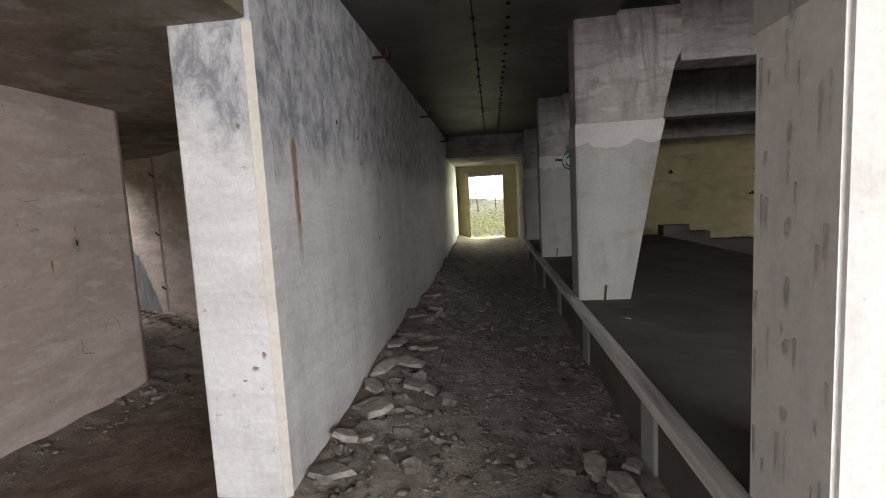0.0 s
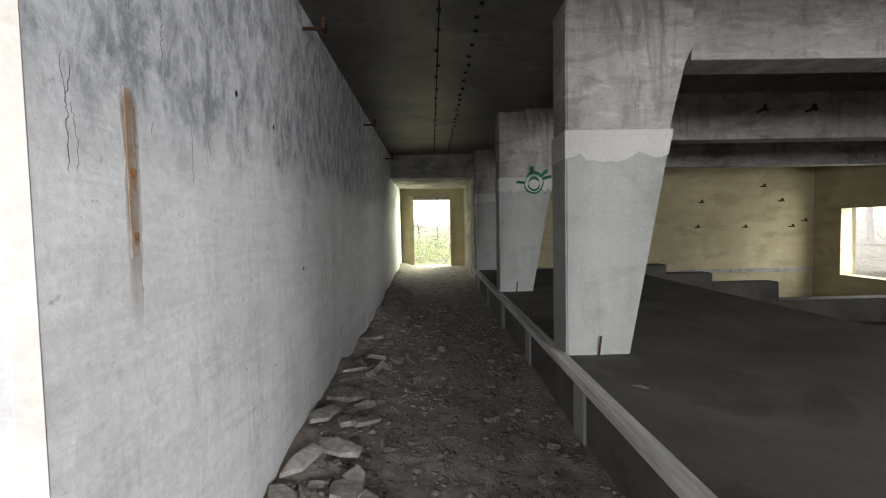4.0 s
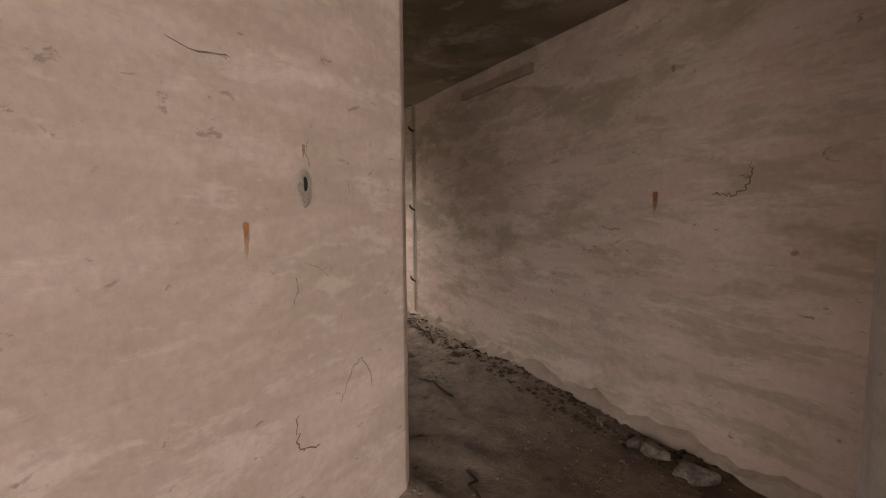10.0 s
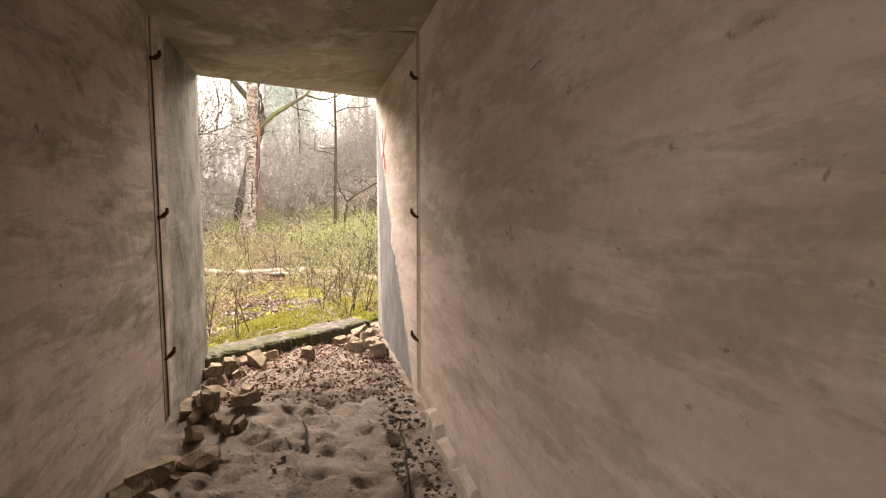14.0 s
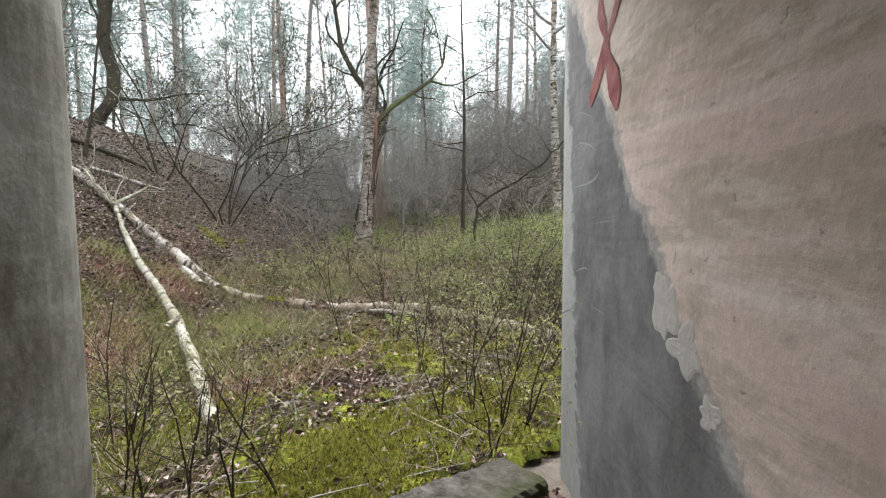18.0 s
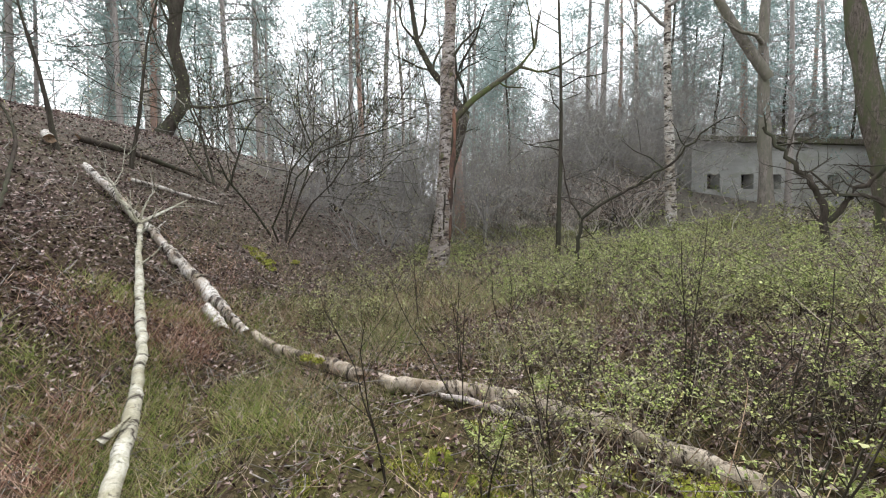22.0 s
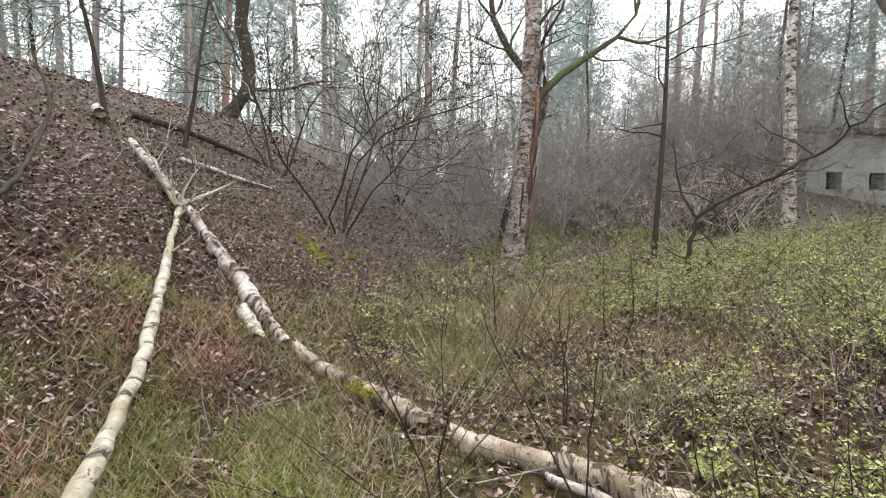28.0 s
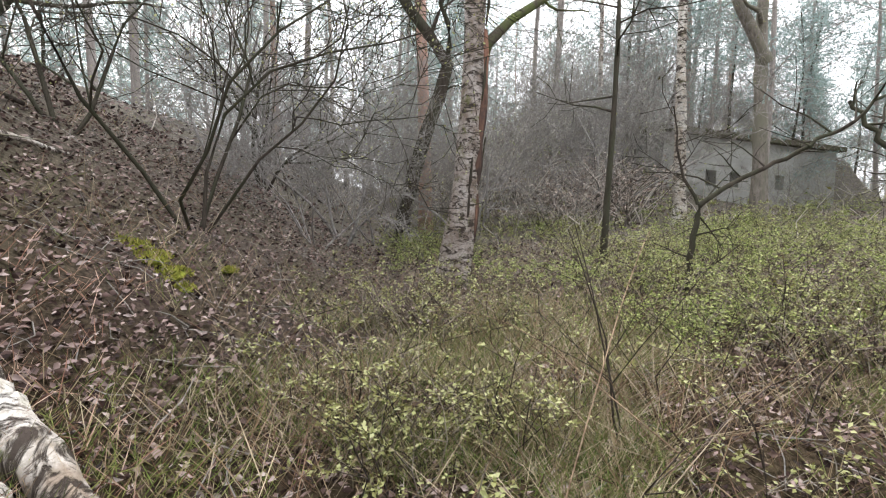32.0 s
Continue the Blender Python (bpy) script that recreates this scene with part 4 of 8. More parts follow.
def streak_bm(rng, w, h, depth=0.002, taper=0.35):
    """Stain that runs down: wide above, ragged, fading to a point below."""
    left, right = [], []
    n = 14
    for k in range(n + 1):
        t = k / n
        ww = w / 2 * ((1 - t) + taper * t) * rng.uniform(0.75, 1.2) * (0.6 if k in (0, n) else 1)
        c = w * 0.12 * math.sin(t * 5)
        left.append((c - ww, -h * t))
        right.append((c + ww, -h * t))
    return ragged(left + right[::-1], depth)


# broken-out patch with its slot, in the lobby wall
spall = empty("broken_patch", "rough broken-out patch with a dark slot in the wall", "wall damage", (-3.05, 1.86, 1.72), "", "structure")
bm = blob_bm(random.Random(3), 0.23, 0.42, 0.005, 40, 0.25)
ob = part("broken_face", bm, M_SPALL, spall)
ob.matrix_basis = pose(0, 0, 0, 0, 0, 90)
bm = blob_bm(random.Random(5), 0.12, 0.16, 0.0055, 24, 0.2)
ob = part("broken_face", bm, M_SPALL, spall)
ob.matrix_basis = Matrix.Translation((0, 0.09, -0.09)) @ pose(0, 0, 0, 0, 0, 90)
# slot is a near-black bar on the face, its depth only painted
ob = part("slot", box_bm((-0.006, -0.010, -0.155), (0.006, 0.004, 0.155), 0.002), M_DARK, spall, "dark slot")
ob.matrix_basis = Matrix.Translation((0.002, -0.02, -0.01)) @ pose(0, 0, 0, 0, 0, 90)

hole = empty("broken_patch", "small broken hole with rust in the wall", "wall damage", (-3.05, 3.10, 1.33), "", "structure")
ob = part("broken_face", blob_bm(random.Random(9), 0.07, 0.11, 0.005, 26, 0.22), M_SPALL, hole)
ob.matrix_basis = pose(0, 0, 0, 0, 0, 90)
ob = part("hollow", blob_bm(random.Random(10), 0.016, 0.045, 0.007, 16, 0.2), M_DARK, hole)
ob.matrix_basis = Matrix.Translation((0.001, 0, 0.01)) @ pose(0, 0, 0, 0, 0, 90)

decal("rust_run", streak_bm(random.Random(1), 0.022, 0.11), M_RUSTSTAIN, ON_LOBBY(2.89, 1.235), "orange rust run on the pinkish wall")
decal("rust_run", streak_bm(random.Random(2), 0.012, 0.05), M_RUSTSTAIN, ON_LOBBY(3.10, 1.46), "thin rust mark on the pinkish wall")
decal("rust_run", streak_bm(random.Random(4), 0.05, 0.14, 0.002, 0.3), M_RUSTSTAIN, on_passage(0.93, 1.34), "orange rust run on the passage wall")
decal("rust_run", streak_bm(random.Random(6), 0.085, 0.78, 0.002, 0.7), M_BROWNSTAIN, ON_CORRIDOR(2.505, 1.90), "long brown rust run on the whitewashed wall")
bar = part("flat_bar", box_bm((-0.019, -0.005, -0.50), (0.019, 0.003, 0.0), 0.002), M_BARSTRIP, None)
bar.matrix_world = ON_CORRIDOR(2.505, 1.895)
tagged(bar, "rust-spotted flat iron bar let into the wall", "iron bar", "", "structure")
decal("rust_run", streak_bm(random.Random(8), 0.035, 0.07, 0.007, 0.6), M_RUSTSTAIN, ON_CORRIDOR(2.505, 1.66), "orange rust spot on the bar")
decal("rust_run", streak_bm(random.Random(9), 0.03, 0.05, 0.007, 0.6), M_RUSTSTAIN, ON_CORRIDOR(2.505, 1.47), "orange rust spot on the bar")


def crack(points, width, mat_, m, label):
    """Hairline crack that follows the points in the xz plane."""
    rng = random.Random(len(points) * 31 + int(abs(points[0][0]) * 1000))
    fine = []
    for (x0, z0), (x1, z1) in zip(points, points[1:]):
        for k in range(5):
            t = k / 5
            fine.append((x0 + (x1 - x0) * t + rng.uniform(-1, 1) * width, z0 + (z1 - z0) * t + rng.uniform(-1, 1) * width))
    fine.append(points[-1])
    n = len(fine)
    up, dn = [], []
    for i, (x, z) in enumerate(fine):
        x2, z2 = fine[min(i + 1, n - 1)]
        x1, z1 = fine[max(i - 1, 0)]
        d = math.hypot(x2 - x1, z2 - z1) or 1
        w = width * rng.uniform(0.15, 0.36) * (0.3 if i in (0, n - 1) else 1)
        up.append((x - (z2 - z1) / d * w, z + (x2 - x1) / d * w))
        dn.append((x + (z2 - z1) / d * w, z - (x2 - x1) / d * w))
    bm = bmesh.new()
    a = [bm.verts.new((x, -0.0025, z)) for x, z in up]
    b = [bm.verts.new((x, -0.0025, z)) for x, z in dn]
    for i in range(n - 1):
        bm.faces.new((a[i], a[i + 1], b[i + 1], b[i]))
    decal("crack", bm, mat_, m, label, "crack")


for y0, z0, pts, w_, label in (
        (3.23, 0.60, [(0, 0), (0.03, 0.06), (0.07, 0.11), (0.11, 0.125), (0.15, 0.06), (0.17, 0.0)], 0.006, "arched crack in the plaster"),
        (3.04, 0.97, [(0, 0), (0.02, 0.05), (0.01, 0.09)], 0.005, "upright crack in the plaster"),
        (3.09, 1.10, [(0, 0), (0.05, -0.015), (0.10, -0.06)], 0.003, "faint curved crack in the plaster"),
        (3.25, 0.94, [(0, 0), (-0.01, -0.06)], 0.003, "short crack in the plaster"),
        (3.29, 1.36, [(0, 0), (0.01, -0.05)], 0.004, "short crack in the plaster"),
        (3.12, 1.48, [(0, 0), (-0.01, -0.05), (0.0, -0.09)], 0.005, "upright crack in the plaster"),
        (3.04, 0.63, [(0, 0), (0.0, -0.08), (0.02, -0.12), (0.09, -0.13)], 0.009, "hooked crack in the plaster"),
        (2.70, 1.66, [(0, 0), (0.08, -0.012), (0.17, -0.01)], 0.006, "level crack in the plaster"),
        (2.16, 1.58, [(0, 0), (0.04, -0.02), (0.10, 0.01)], 0.006, "short crack in the plaster"),
        (2.26, 1.59, [(0, 0), (0.04, 0.07), (0.03, 0.17), (-0.03, 0.21)], 0.004, "faint curved crack in the plaster"),
        (2.06, 0.66, [(0, -0.10), (0.01, 0.02), (0.06, 0.05), (0.07, 0.0)], 0.008, "hooked crack in the plaster")):
    crack(pts, w_, M_CRACK, ON_LOBBY(y0, z0), label)
crack([(0, 0), (0.09, 0.0), (0.15, 0.02), (0.18, 0.08), (0.175, 0.14)], 0.012, M_CRACK, on_passage(0.62, 1.31), "hooked crack on the passage wall")


for s_, z_, w_ in ((1.44, 0.985, 0.05), (1.35, 1.012, 0.06), (1.27, 0.972, 0.03), (1.18, 0.975, 0.035), (1.10, 1.008, 0.03)):
    decal("scrape", blob_bm(random.Random(int(s_ * 100)), w_ * 0.5, 0.006, 0.002, 14, 0.4), M_CRACK, on_passage(s_, z_), "dark scrape on the passage wall", "scrape")
crack([(0, 0), (0.05, 0.02), (0.12, 0.0), (0.18, 0.015)], 0.008, M_CRACK, on_passage(1.33, 1.12), "faint scrape on the passage wall")
crack([(0, 0), (0.04, 0.01), (0.08, 0.0)], 0.008, M_CRACK, on_passage(2.5, 1.70), "faint scrape on the passage wall")

run_rng = random.Random(91)
for k in range(26):
    y_, z_ = 2.2 + 3.2 * run_rng.random() ** 1.6, run_rng.uniform(1.75, 2.75)
    pts, x_, h_ = [], 0.0, 0.0
    for _ in range(run_rng.randint(2, 5)):
        pts.append((x_, h_))
        x_ += run_rng.uniform(-0.012, 0.012)
        h_ -= run_rng.uniform(0.03, 0.09)
    crack(pts, run_rng.uniform(0.004, 0.009), M_RUNS, ON_CORRIDOR(y_, z_), "thin dark run of dirt on the whitewash")

# red paint mark by the exit, two crossed strokes
def stroke(pts, w):
    bm = bmesh.new()
    a, b = [], []
    for i, (x, z) in enumerate(pts):
        ww = w * (0.55 + 0.5 * math.sin(i * 2.1) ** 2) * (0.25 if i in (0, len(pts) - 1) else 1)
        a.append(bm.verts.new((x - ww / 2, -0.003, z)))
        b.append(bm.verts.new((x + ww / 2, -0.003, z)))
    for i in range(len(pts) - 1):
        bm.faces.new((a[i], a[i + 1], b[i + 1], b[i]))
    return bm


mark = empty("paint_mark", "faded red painted cross on the passage wall", "paint mark", (*on_right(5.70), 1.78), "", "structure")
for pts, w_ in (([(0.10, -0.19), (0.085, -0.13), (0.06, -0.06), (0.0, 0.02), (0.0, 0.09)], 0.115), ([(-0.17, -0.12), (-0.13, -0.07), (-0.07, -0.01), (-0.03, 0.05), (0.0, 0.10)], 0.115), ([(0.0, 0.06), (0.06, 0.12), (0.11, 0.17), (0.14, 0.23)], 0.07), ([(0.0, 0.06), (-0.04, 0.13), (-0.07, 0.18), (-0.08, 0.28)], 0.07)):
    ob = part("stroke", stroke(pts, w_), M_REDPAINT, mark)
    ob.matrix_basis = pose(0, 0, 0, 0, 0, -32)

# rusty angle-iron frame let into the passage at the former door
frame_s = 4.12
door_iron = empty("steel_door_frame", "rusty angle-iron door frame let into the walls", "door frame", (*on_right(frame_s), 0.0))
R32 = pose(0, 0, 0, 0, 0, -32)
span = D_RIGHT - D_LEFT
for side in (0, 1):
    y0 = -0.012 if side == 0 else -span
    part("side_bar", box_bm((-0.005, y0 + 0.004, 0.05), (0.005, y0 + 0.012, LOW), 0.002), M_IRON, door_iron).matrix_basis = R32
part("top_bar", box_bm((-0.012, -span + 0.02, LOW - 0.014), (0.012, -0.02, LOW - 0.001), 0.003), M_IRON, door_iron).matrix_basis = R32
for side in (0, 1):
    out = -1 if side == 0 else 1
    y0 = -0.004 if side == 0 else -span + 0.004
    part("mortar_seam", box_bm((-0.055, min(y0, y0 - out * 0.004), 0.04), (0.05, max(y0, y0 - out * 0.004), LOW - 0.02), 0.0015), M_SEAM, door_iron, "rough mortar seam").matrix_basis = R32
    for z in (0.42, 1.24, 2.12):
        bm = bmesh.new()
        for (xa, oa, za), (xb, ob_, zb_), r_ in (((0.012, 0.0, -0.026), (-0.022, 0.018, -0.015), 0.011), ((-0.022, 0.018, -0.015), (-0.040, 0.034, 0.008), 0.013), ((-0.040, 0.034, 0.008), (-0.042, 0.035, 0.028), 0.009)):
            pa, pb = Vector((xa, y0 + out * oa, z + za)), Vector((xb, y0 + out * ob_, z + zb_))
            m = Matrix.Translation((pa + pb) / 2) @ (pb - pa).to_track_quat("Z", "Y").to_matrix().to_4x4()
            bmesh.ops.create_cone(bm, cap_ends=True, segments=8, radius1=r_, radius2=r_ * 0.9, depth=(pb - pa).length + 0.008, matrix=m)
        part("hinge_hook", bm, M_RUST, door_iron, "short rusty hinge hook").matrix_basis = R32

# flakes where the cement coat has come away
for s_, z_, w_, h_, k_ in ((5.24, 1.02, 0.13, 0.17, 3), (5.13, 0.94, 0.15, 0.11, 4), (5.03, 0.82, 0.08, 0.07, 5)):
    decal("flaked_patch", blob_bm(random.Random(k_), w_, h_, 0.0012, 30, 0.45), M_FLAKE, on_passage(s_, z_), "pale flaked patch at the rim of the cement coat", "wall damage")

# joints between the form boards, and the broken plinth along the foot of the wall
pl = bmesh.new()
g = random.Random(14)
prev = None
for k in range(61):
    s_ = 0.05 + 3.75 * k / 60
    h_ = 0.03 + 0.04 * g.random() * (1 if k % 9 else 0.2) + 0.03 * math.sin(k * 0.7)
    d_ = 0.035 + 0.03 * g.random()
    x_, y_ = on_right(s_)
    z_ = float(in_floor(np.array(x_), np.array(y_)))
    row = [pl.verts.new((*on_right(s_, -o), z)) for o, z in ((0.0, z_ - 0.1), (d_ + 0.02, z_ - 0.08), (d_, z_ + h_ * 0.8), (d_ * 0.7, z_ + h_), (0.0, z_ + h_ + 0.012))]
    if prev:
        for i in range(4):
            pl.faces.new((prev[i], prev[i + 1], row[i + 1], row[i]))
    prev = row
structure("plinth", pl, M_SEAM, "crumbling plaster plinth along the passage wall", "trim")

# batten in the corner under the passage ceiling
bm = box_bm((-2.98, -0.03, 2.20), (-1.97, -0.002, 2.27), 0.006)
decal("wall_batten", bm, M_BATTEN, Matrix.Translation((*on_right(0), 0)) @ R32, "dark rotten batten under the ceiling", "batten")


def bracket(m, label="rusty iron bracket sticking out of the wall"):
    """Pipe clamp: a stalk, a cross piece and a plate, pointing along -y."""
    root = empty("wall_bracket", label, "bracket", (0, 0, 0), "rusty wall brackets")
    root.matrix_world = m
    bm = bmesh.new()
    bmesh.ops.create_cone(bm, cap_ends=True, segments=8, radius1=0.014, radius2=0.014, depth=0.16, matrix=Matrix.Translation((0, -0.08, 0)) @ pose(0, 0, 0, 90))
    part("stalk", bm, M_RUST, root)
    part("cross_piece", box_bm((-0.05, -0.165, -0.018), (0.05, -0.14, 0.018), 0.005), M_RUST, root)
    part("lug", box_bm((-0.02, -0.17, 0.015), (0.02, -0.135, 0.07), 0.005), M_RUST, root)
    return root


for y, z in ((4.52, 2.90), (7.47, 2.85), (10.3, 2.80)):
    bracket(ON_CORRIDOR(y, z))
for x, z in ((4.9, 1.95), (7.0, 1.28), (8.3, 1.26), (9.6, 1.25), (7.1, 1.95), (9.3, 1.95), (9.95, 1.4), (8.8, 2.35)):
    bracket(Matrix.Translation((x, 13.6, z)))
for x, z in ((4.51, 3.0), (5.22, 3.0), (6.6, 2.95)):
    bracket(Matrix.Translation((x, 7.72, z)))
for y, z in ((4.32, 1.19), (3.3, 2.1), (3.8, 2.05)):
    decal("nail_hole", blob_bm(random.Random(int(y * 10)), 0.02, 0.03, 0.003, 12), M_DARK, ON_CORRIDOR(y, z), "dark nail hole in the wall", "hole")


# smudges on the first pillar and on the end face
for z_, w_, h_ in ((2.12, 0.02, 0.05), (1.93, 0.03, 0.09), (1.62, 0.03, 0.08), (1.38, 0.035, 0.07), (1.2, 0.03, 0.10), (1.05, 0.035, 0.06), (0.86, 0.04, 0.06), (2.3, 0.03, 0.08)):
    decal("smudge", blob_bm(random.Random(int(z_ * 100)), w_, h_, 0.002, 20, 0.3), M_SMUDGE, Matrix.Translation((0.777, 1.32, z_)) @ pose(0, 0, 0, 0, 0, -90), "dark smudge on the pillar")
grime = random.Random(58)
for col in (1.17, 1.21, 1.30, 1.34, 1.41, 1.45):
    z_ = 0.62
    while z_ < 2.5:
        h_ = grime.uniform(0.04, 0.22)
        decal("smudge", streak_bm(grime, grime.uniform(0.008, 0.022), h_, 0.002, 0.5), M_SMUDGE, Matrix.Translation((0.777, col + grime.uniform(-0.02, 0.02), z_ + h_)) @ pose(0, 0, 0, 0, 0, -90), "dark vertical smudge on the pillar")
        z_ += h_ + grime.uniform(0.04, 0.34)
for x_, z_, w_, h_, k_ in ((-1.20, 0.72, 0.05, 0.03, 1), (-1.15, 0.79, 0.03, 0.035, 2), (-1.26, 0.66, 0.03, 0.015, 3), (-1.17, 1.9, 0.03, 0.03, 4)):
    decal("smudge", blob_bm(random.Random(k_), w_, h_, 0.002, 20, 0.35), M_BROWNSTAIN, Matrix.Translation((x_, 2.12, z_)), "brown smudge on the end of the wall")


# chalk strokes on the cement coat of the exit
chalk = empty("chalk_drawing", "faint chalk loops and scratches on the cement coat", "graffiti", (*on_right(5.9), 1.4), "", "structure")
for pts, w_ in (([(6.08, 1.54), (6.0, 1.548), (5.93, 1.535), (5.87, 1.52), (5.8, 1.49)], 0.004), ([(6.07, 1.37), (5.93, 1.372), (5.83, 1.38), (5.78, 1.395), (5.755, 1.41)], 0.0045),
                ([(6.08, 1.61), (6.075, 1.675), (5.99, 1.67), (5.86, 1.625), (5.83, 1.59), (5.83, 1.54)], 0.0015), ([(6.15, 1.80), (6.12, 1.88), (6.10, 1.80), (6.06, 1.90)], 0.002),
                ([(6.04, 1.01), (5.93, 1.04), (5.87, 1.04)], 0.003), ([(5.81, 1.22), (5.66, 1.23), (5.55, 1.24)], 0.0012), ([(5.83, 0.90), (5.73, 0.905), (5.67, 0.90)], 0.0012)):
    t = np.linspace(0, len(pts) - 1, 8 * len(pts))
    line = np.stack([np.interp(t, range(len(pts)), [q[0] for q in pts]), np.interp(t, range(len(pts)), [q[1] for q in pts])], 1)
    for _ in range(8):
        line[1:-1] = 0.25 * line[:-2] + 0.5 * line[1:-1] + 0.25 * line[2:]
    way = np.gradient(line, axis=0)
    way /= np.linalg.norm(way, axis=1, keepdims=True)
    wide = w_ * (0.25 + 0.75 * np.sin(np.linspace(0, 3.14, len(t)))) * (1 + 0.5 * np.sin(t * 23 + 1))
    bm = bmesh.new()
    row = []
    for (s_, z_), (ds, dz), h_ in zip(line, way, wide):
        row.append((bm.verts.new((5.9 - s_ + dz * h_, -0.002, z_ - 1.4 + ds * h_)), bm.verts.new((5.9 - s_ - dz * h_, -0.002, z_ - 1.4 - ds * h_))))
    for (a, b), (c, d) in zip(row, row[1:]):
        bm.faces.new((a, b, d, c))
    part("stroke", bm, M_CHALK, chalk).matrix_basis = pose(0, 0, 0, 0, 0, -32)

# green sprayed scrawl on the second pillar
scrawl = empty("graffiti", "green sprayed scrawl on the pillar", "graffiti", (1.28, 7.695, 2.05), "", "structure")
loops = [[(0.16 * math.cos(a) + 0.01 * math.sin(3 * a), 0, 0.17 * math.sin(a)) for a in np.linspace(0, 6.6, 30)],
         [(0.10 * math.cos(a), 0, 0.10 * math.sin(a) - 0.02) for a in np.linspace(0.4, 6.4, 24)],
         [(-0.06, 0, 0.16), (0.0, 0, 0.24), (-0.08, 0, 0.23)], [(0.10, 0, 0.10), (0.24, 0, 0.2)], [(0.14, 0, 0.06), (0.30, 0, 0.10)], [(0.12, 0, -0.1), (0.2, 0, -0.2)], [(-0.15, 0, 0), (-0.3, 0, 0.02)]]
for pts in loops:
    bm = bmesh.new()
    up = [bm.verts.new((x * 0.8, -0.002, z * 0.9 + 0.019)) for x, y, z in pts]
    dn = [bm.verts.new((x * 0.86, -0.002, z * 0.82 - 0.019)) for x, y, z in pts]
    for i in range(len(pts) - 1):
        bm.faces.new((up[i], up[i + 1], dn[i + 1], dn[i]))
    part("stroke", bm, M_GREENPAINT, scrawl)


# bent rebar stub at the foot of the first pillars
for y in (4.42, 7.70):
    bm = bmesh.new()
    bmesh.ops.create_cone(bm, cap_ends=True, segments=8, radius1=0.008, radius2=0.007, depth=0.15, matrix=Matrix.Translation((1.02, y - 0.02, 0.57)) @ pose(0, 0, 0, 4, 5))
    ob = part("rebar_stub", bm, M_RUST, None)
    tagged(ob, "rusty rebar stub standing before the pillar", "rebar")


# ---- rubble, bricks, sticks ----
def stone_mesh(name, rng, sx, sy, sz, mat_, cut=0.35):
    """Broken slab: a box with its corners knocked about and edges worn."""
    bm = bmesh.new()
    n = rng.randint(5, 7)
    ang = sorted(rng.uniform(0, 2 * math.pi) for _ in range(n))
    ang = [2 * math.pi * (i + rng.uniform(-0.3, 0.3)) / n for i in range(n)]
    lo, hi = [], []
    for a in ang:
        r = 1 + rng.uniform(-cut, cut)
        x, y = math.cos(a) * sx / 2 * r, math.sin(a) * sy / 2 * r
        lo.append(bm.verts.new((x, y, rng.uniform(-0.1, 0.1) * sz)))
        f = rng.uniform(0.8, 0.97)
        hi.append(bm.verts.new((x * f, y * f, sz * rng.uniform(0.75, 1.15))))
    bm.faces.new(lo[::-1]), bm.faces.new(hi)
    for i in range(n):
        bm.faces.new((lo[i], lo[(i + 1) % n], hi[(i + 1) % n], hi[i]))
    bmesh.ops.bevel(bm, geom=list(bm.edges), offset=min(sx, sy, sz) * 0.08, segments=1, affect="EDGES")
    bmesh.ops.triangulate(bm, faces=list(bm.faces))
    bmesh.ops.subdivide_edges(bm, edges=list(bm.edges), cuts=1)
    for v in bm.verts:
        v.co += Vector((rng.uniform(-1, 1), rng.uniform(-1, 1), rng.uniform(-1, 1))) * min(sx, sy, sz) * 0.05
    bmesh.ops.recalc_face_normals(bm, faces=bm.faces)
    me = bpy.data.meshes.new(name)
    bm.to_mesh(me)
    bm.free()
    me.materials.append(mat_)
    return me


rr = random.Random(21)
FRAGMENTS = [stone_mesh("concrete_fragment", rr, rr.uniform(0.7, 1.3), rr.uniform(0.6, 1.0), rr.uniform(0.09, 0.20), M_RUBBLE) for _ in range(14)]
CHUNKS = [stone_mesh("broken_brick", rr, rr.uniform(0.8, 1.3), rr.uniform(0.5, 0.95), rr.uniform(0.28, 0.7), M_BRICK, 0.32) for _ in range(14)]


LUMPS_GREY = [stone_mesh("concrete_fragment", rr, rr.uniform(0.8, 1.3), rr.uniform(0.55, 0.95), rr.uniform(0.25, 0.5), M_RUBBLE, 0.4) for _ in range(10)]
LUMPS = [stone_mesh("broken_brick", rr, rr.uniform(0.9, 1.3), rr.uniform(0.6, 0.9), rr.uniform(0.3, 0.55), M_RUBBLE, 0.35) for _ in range(6)]


def scatter_stone(name, me, x, y, size, label, category, group, tilt=12, lift=0.0, base=None):
    ob = new(name, me)
    z = float(in_floor(np.array(x), np.array(y))) if base is None else base
    ob.matrix_world = Matrix.LocRotScale((x, y, z + lift - size * 0.03), Euler([radians(rr.uniform(-tilt, tilt)), radians(rr.uniform(-tilt, tilt)), rr.uniform(0, 6.28)]), (size, size, size))
    return tagged(ob, label, category, group)


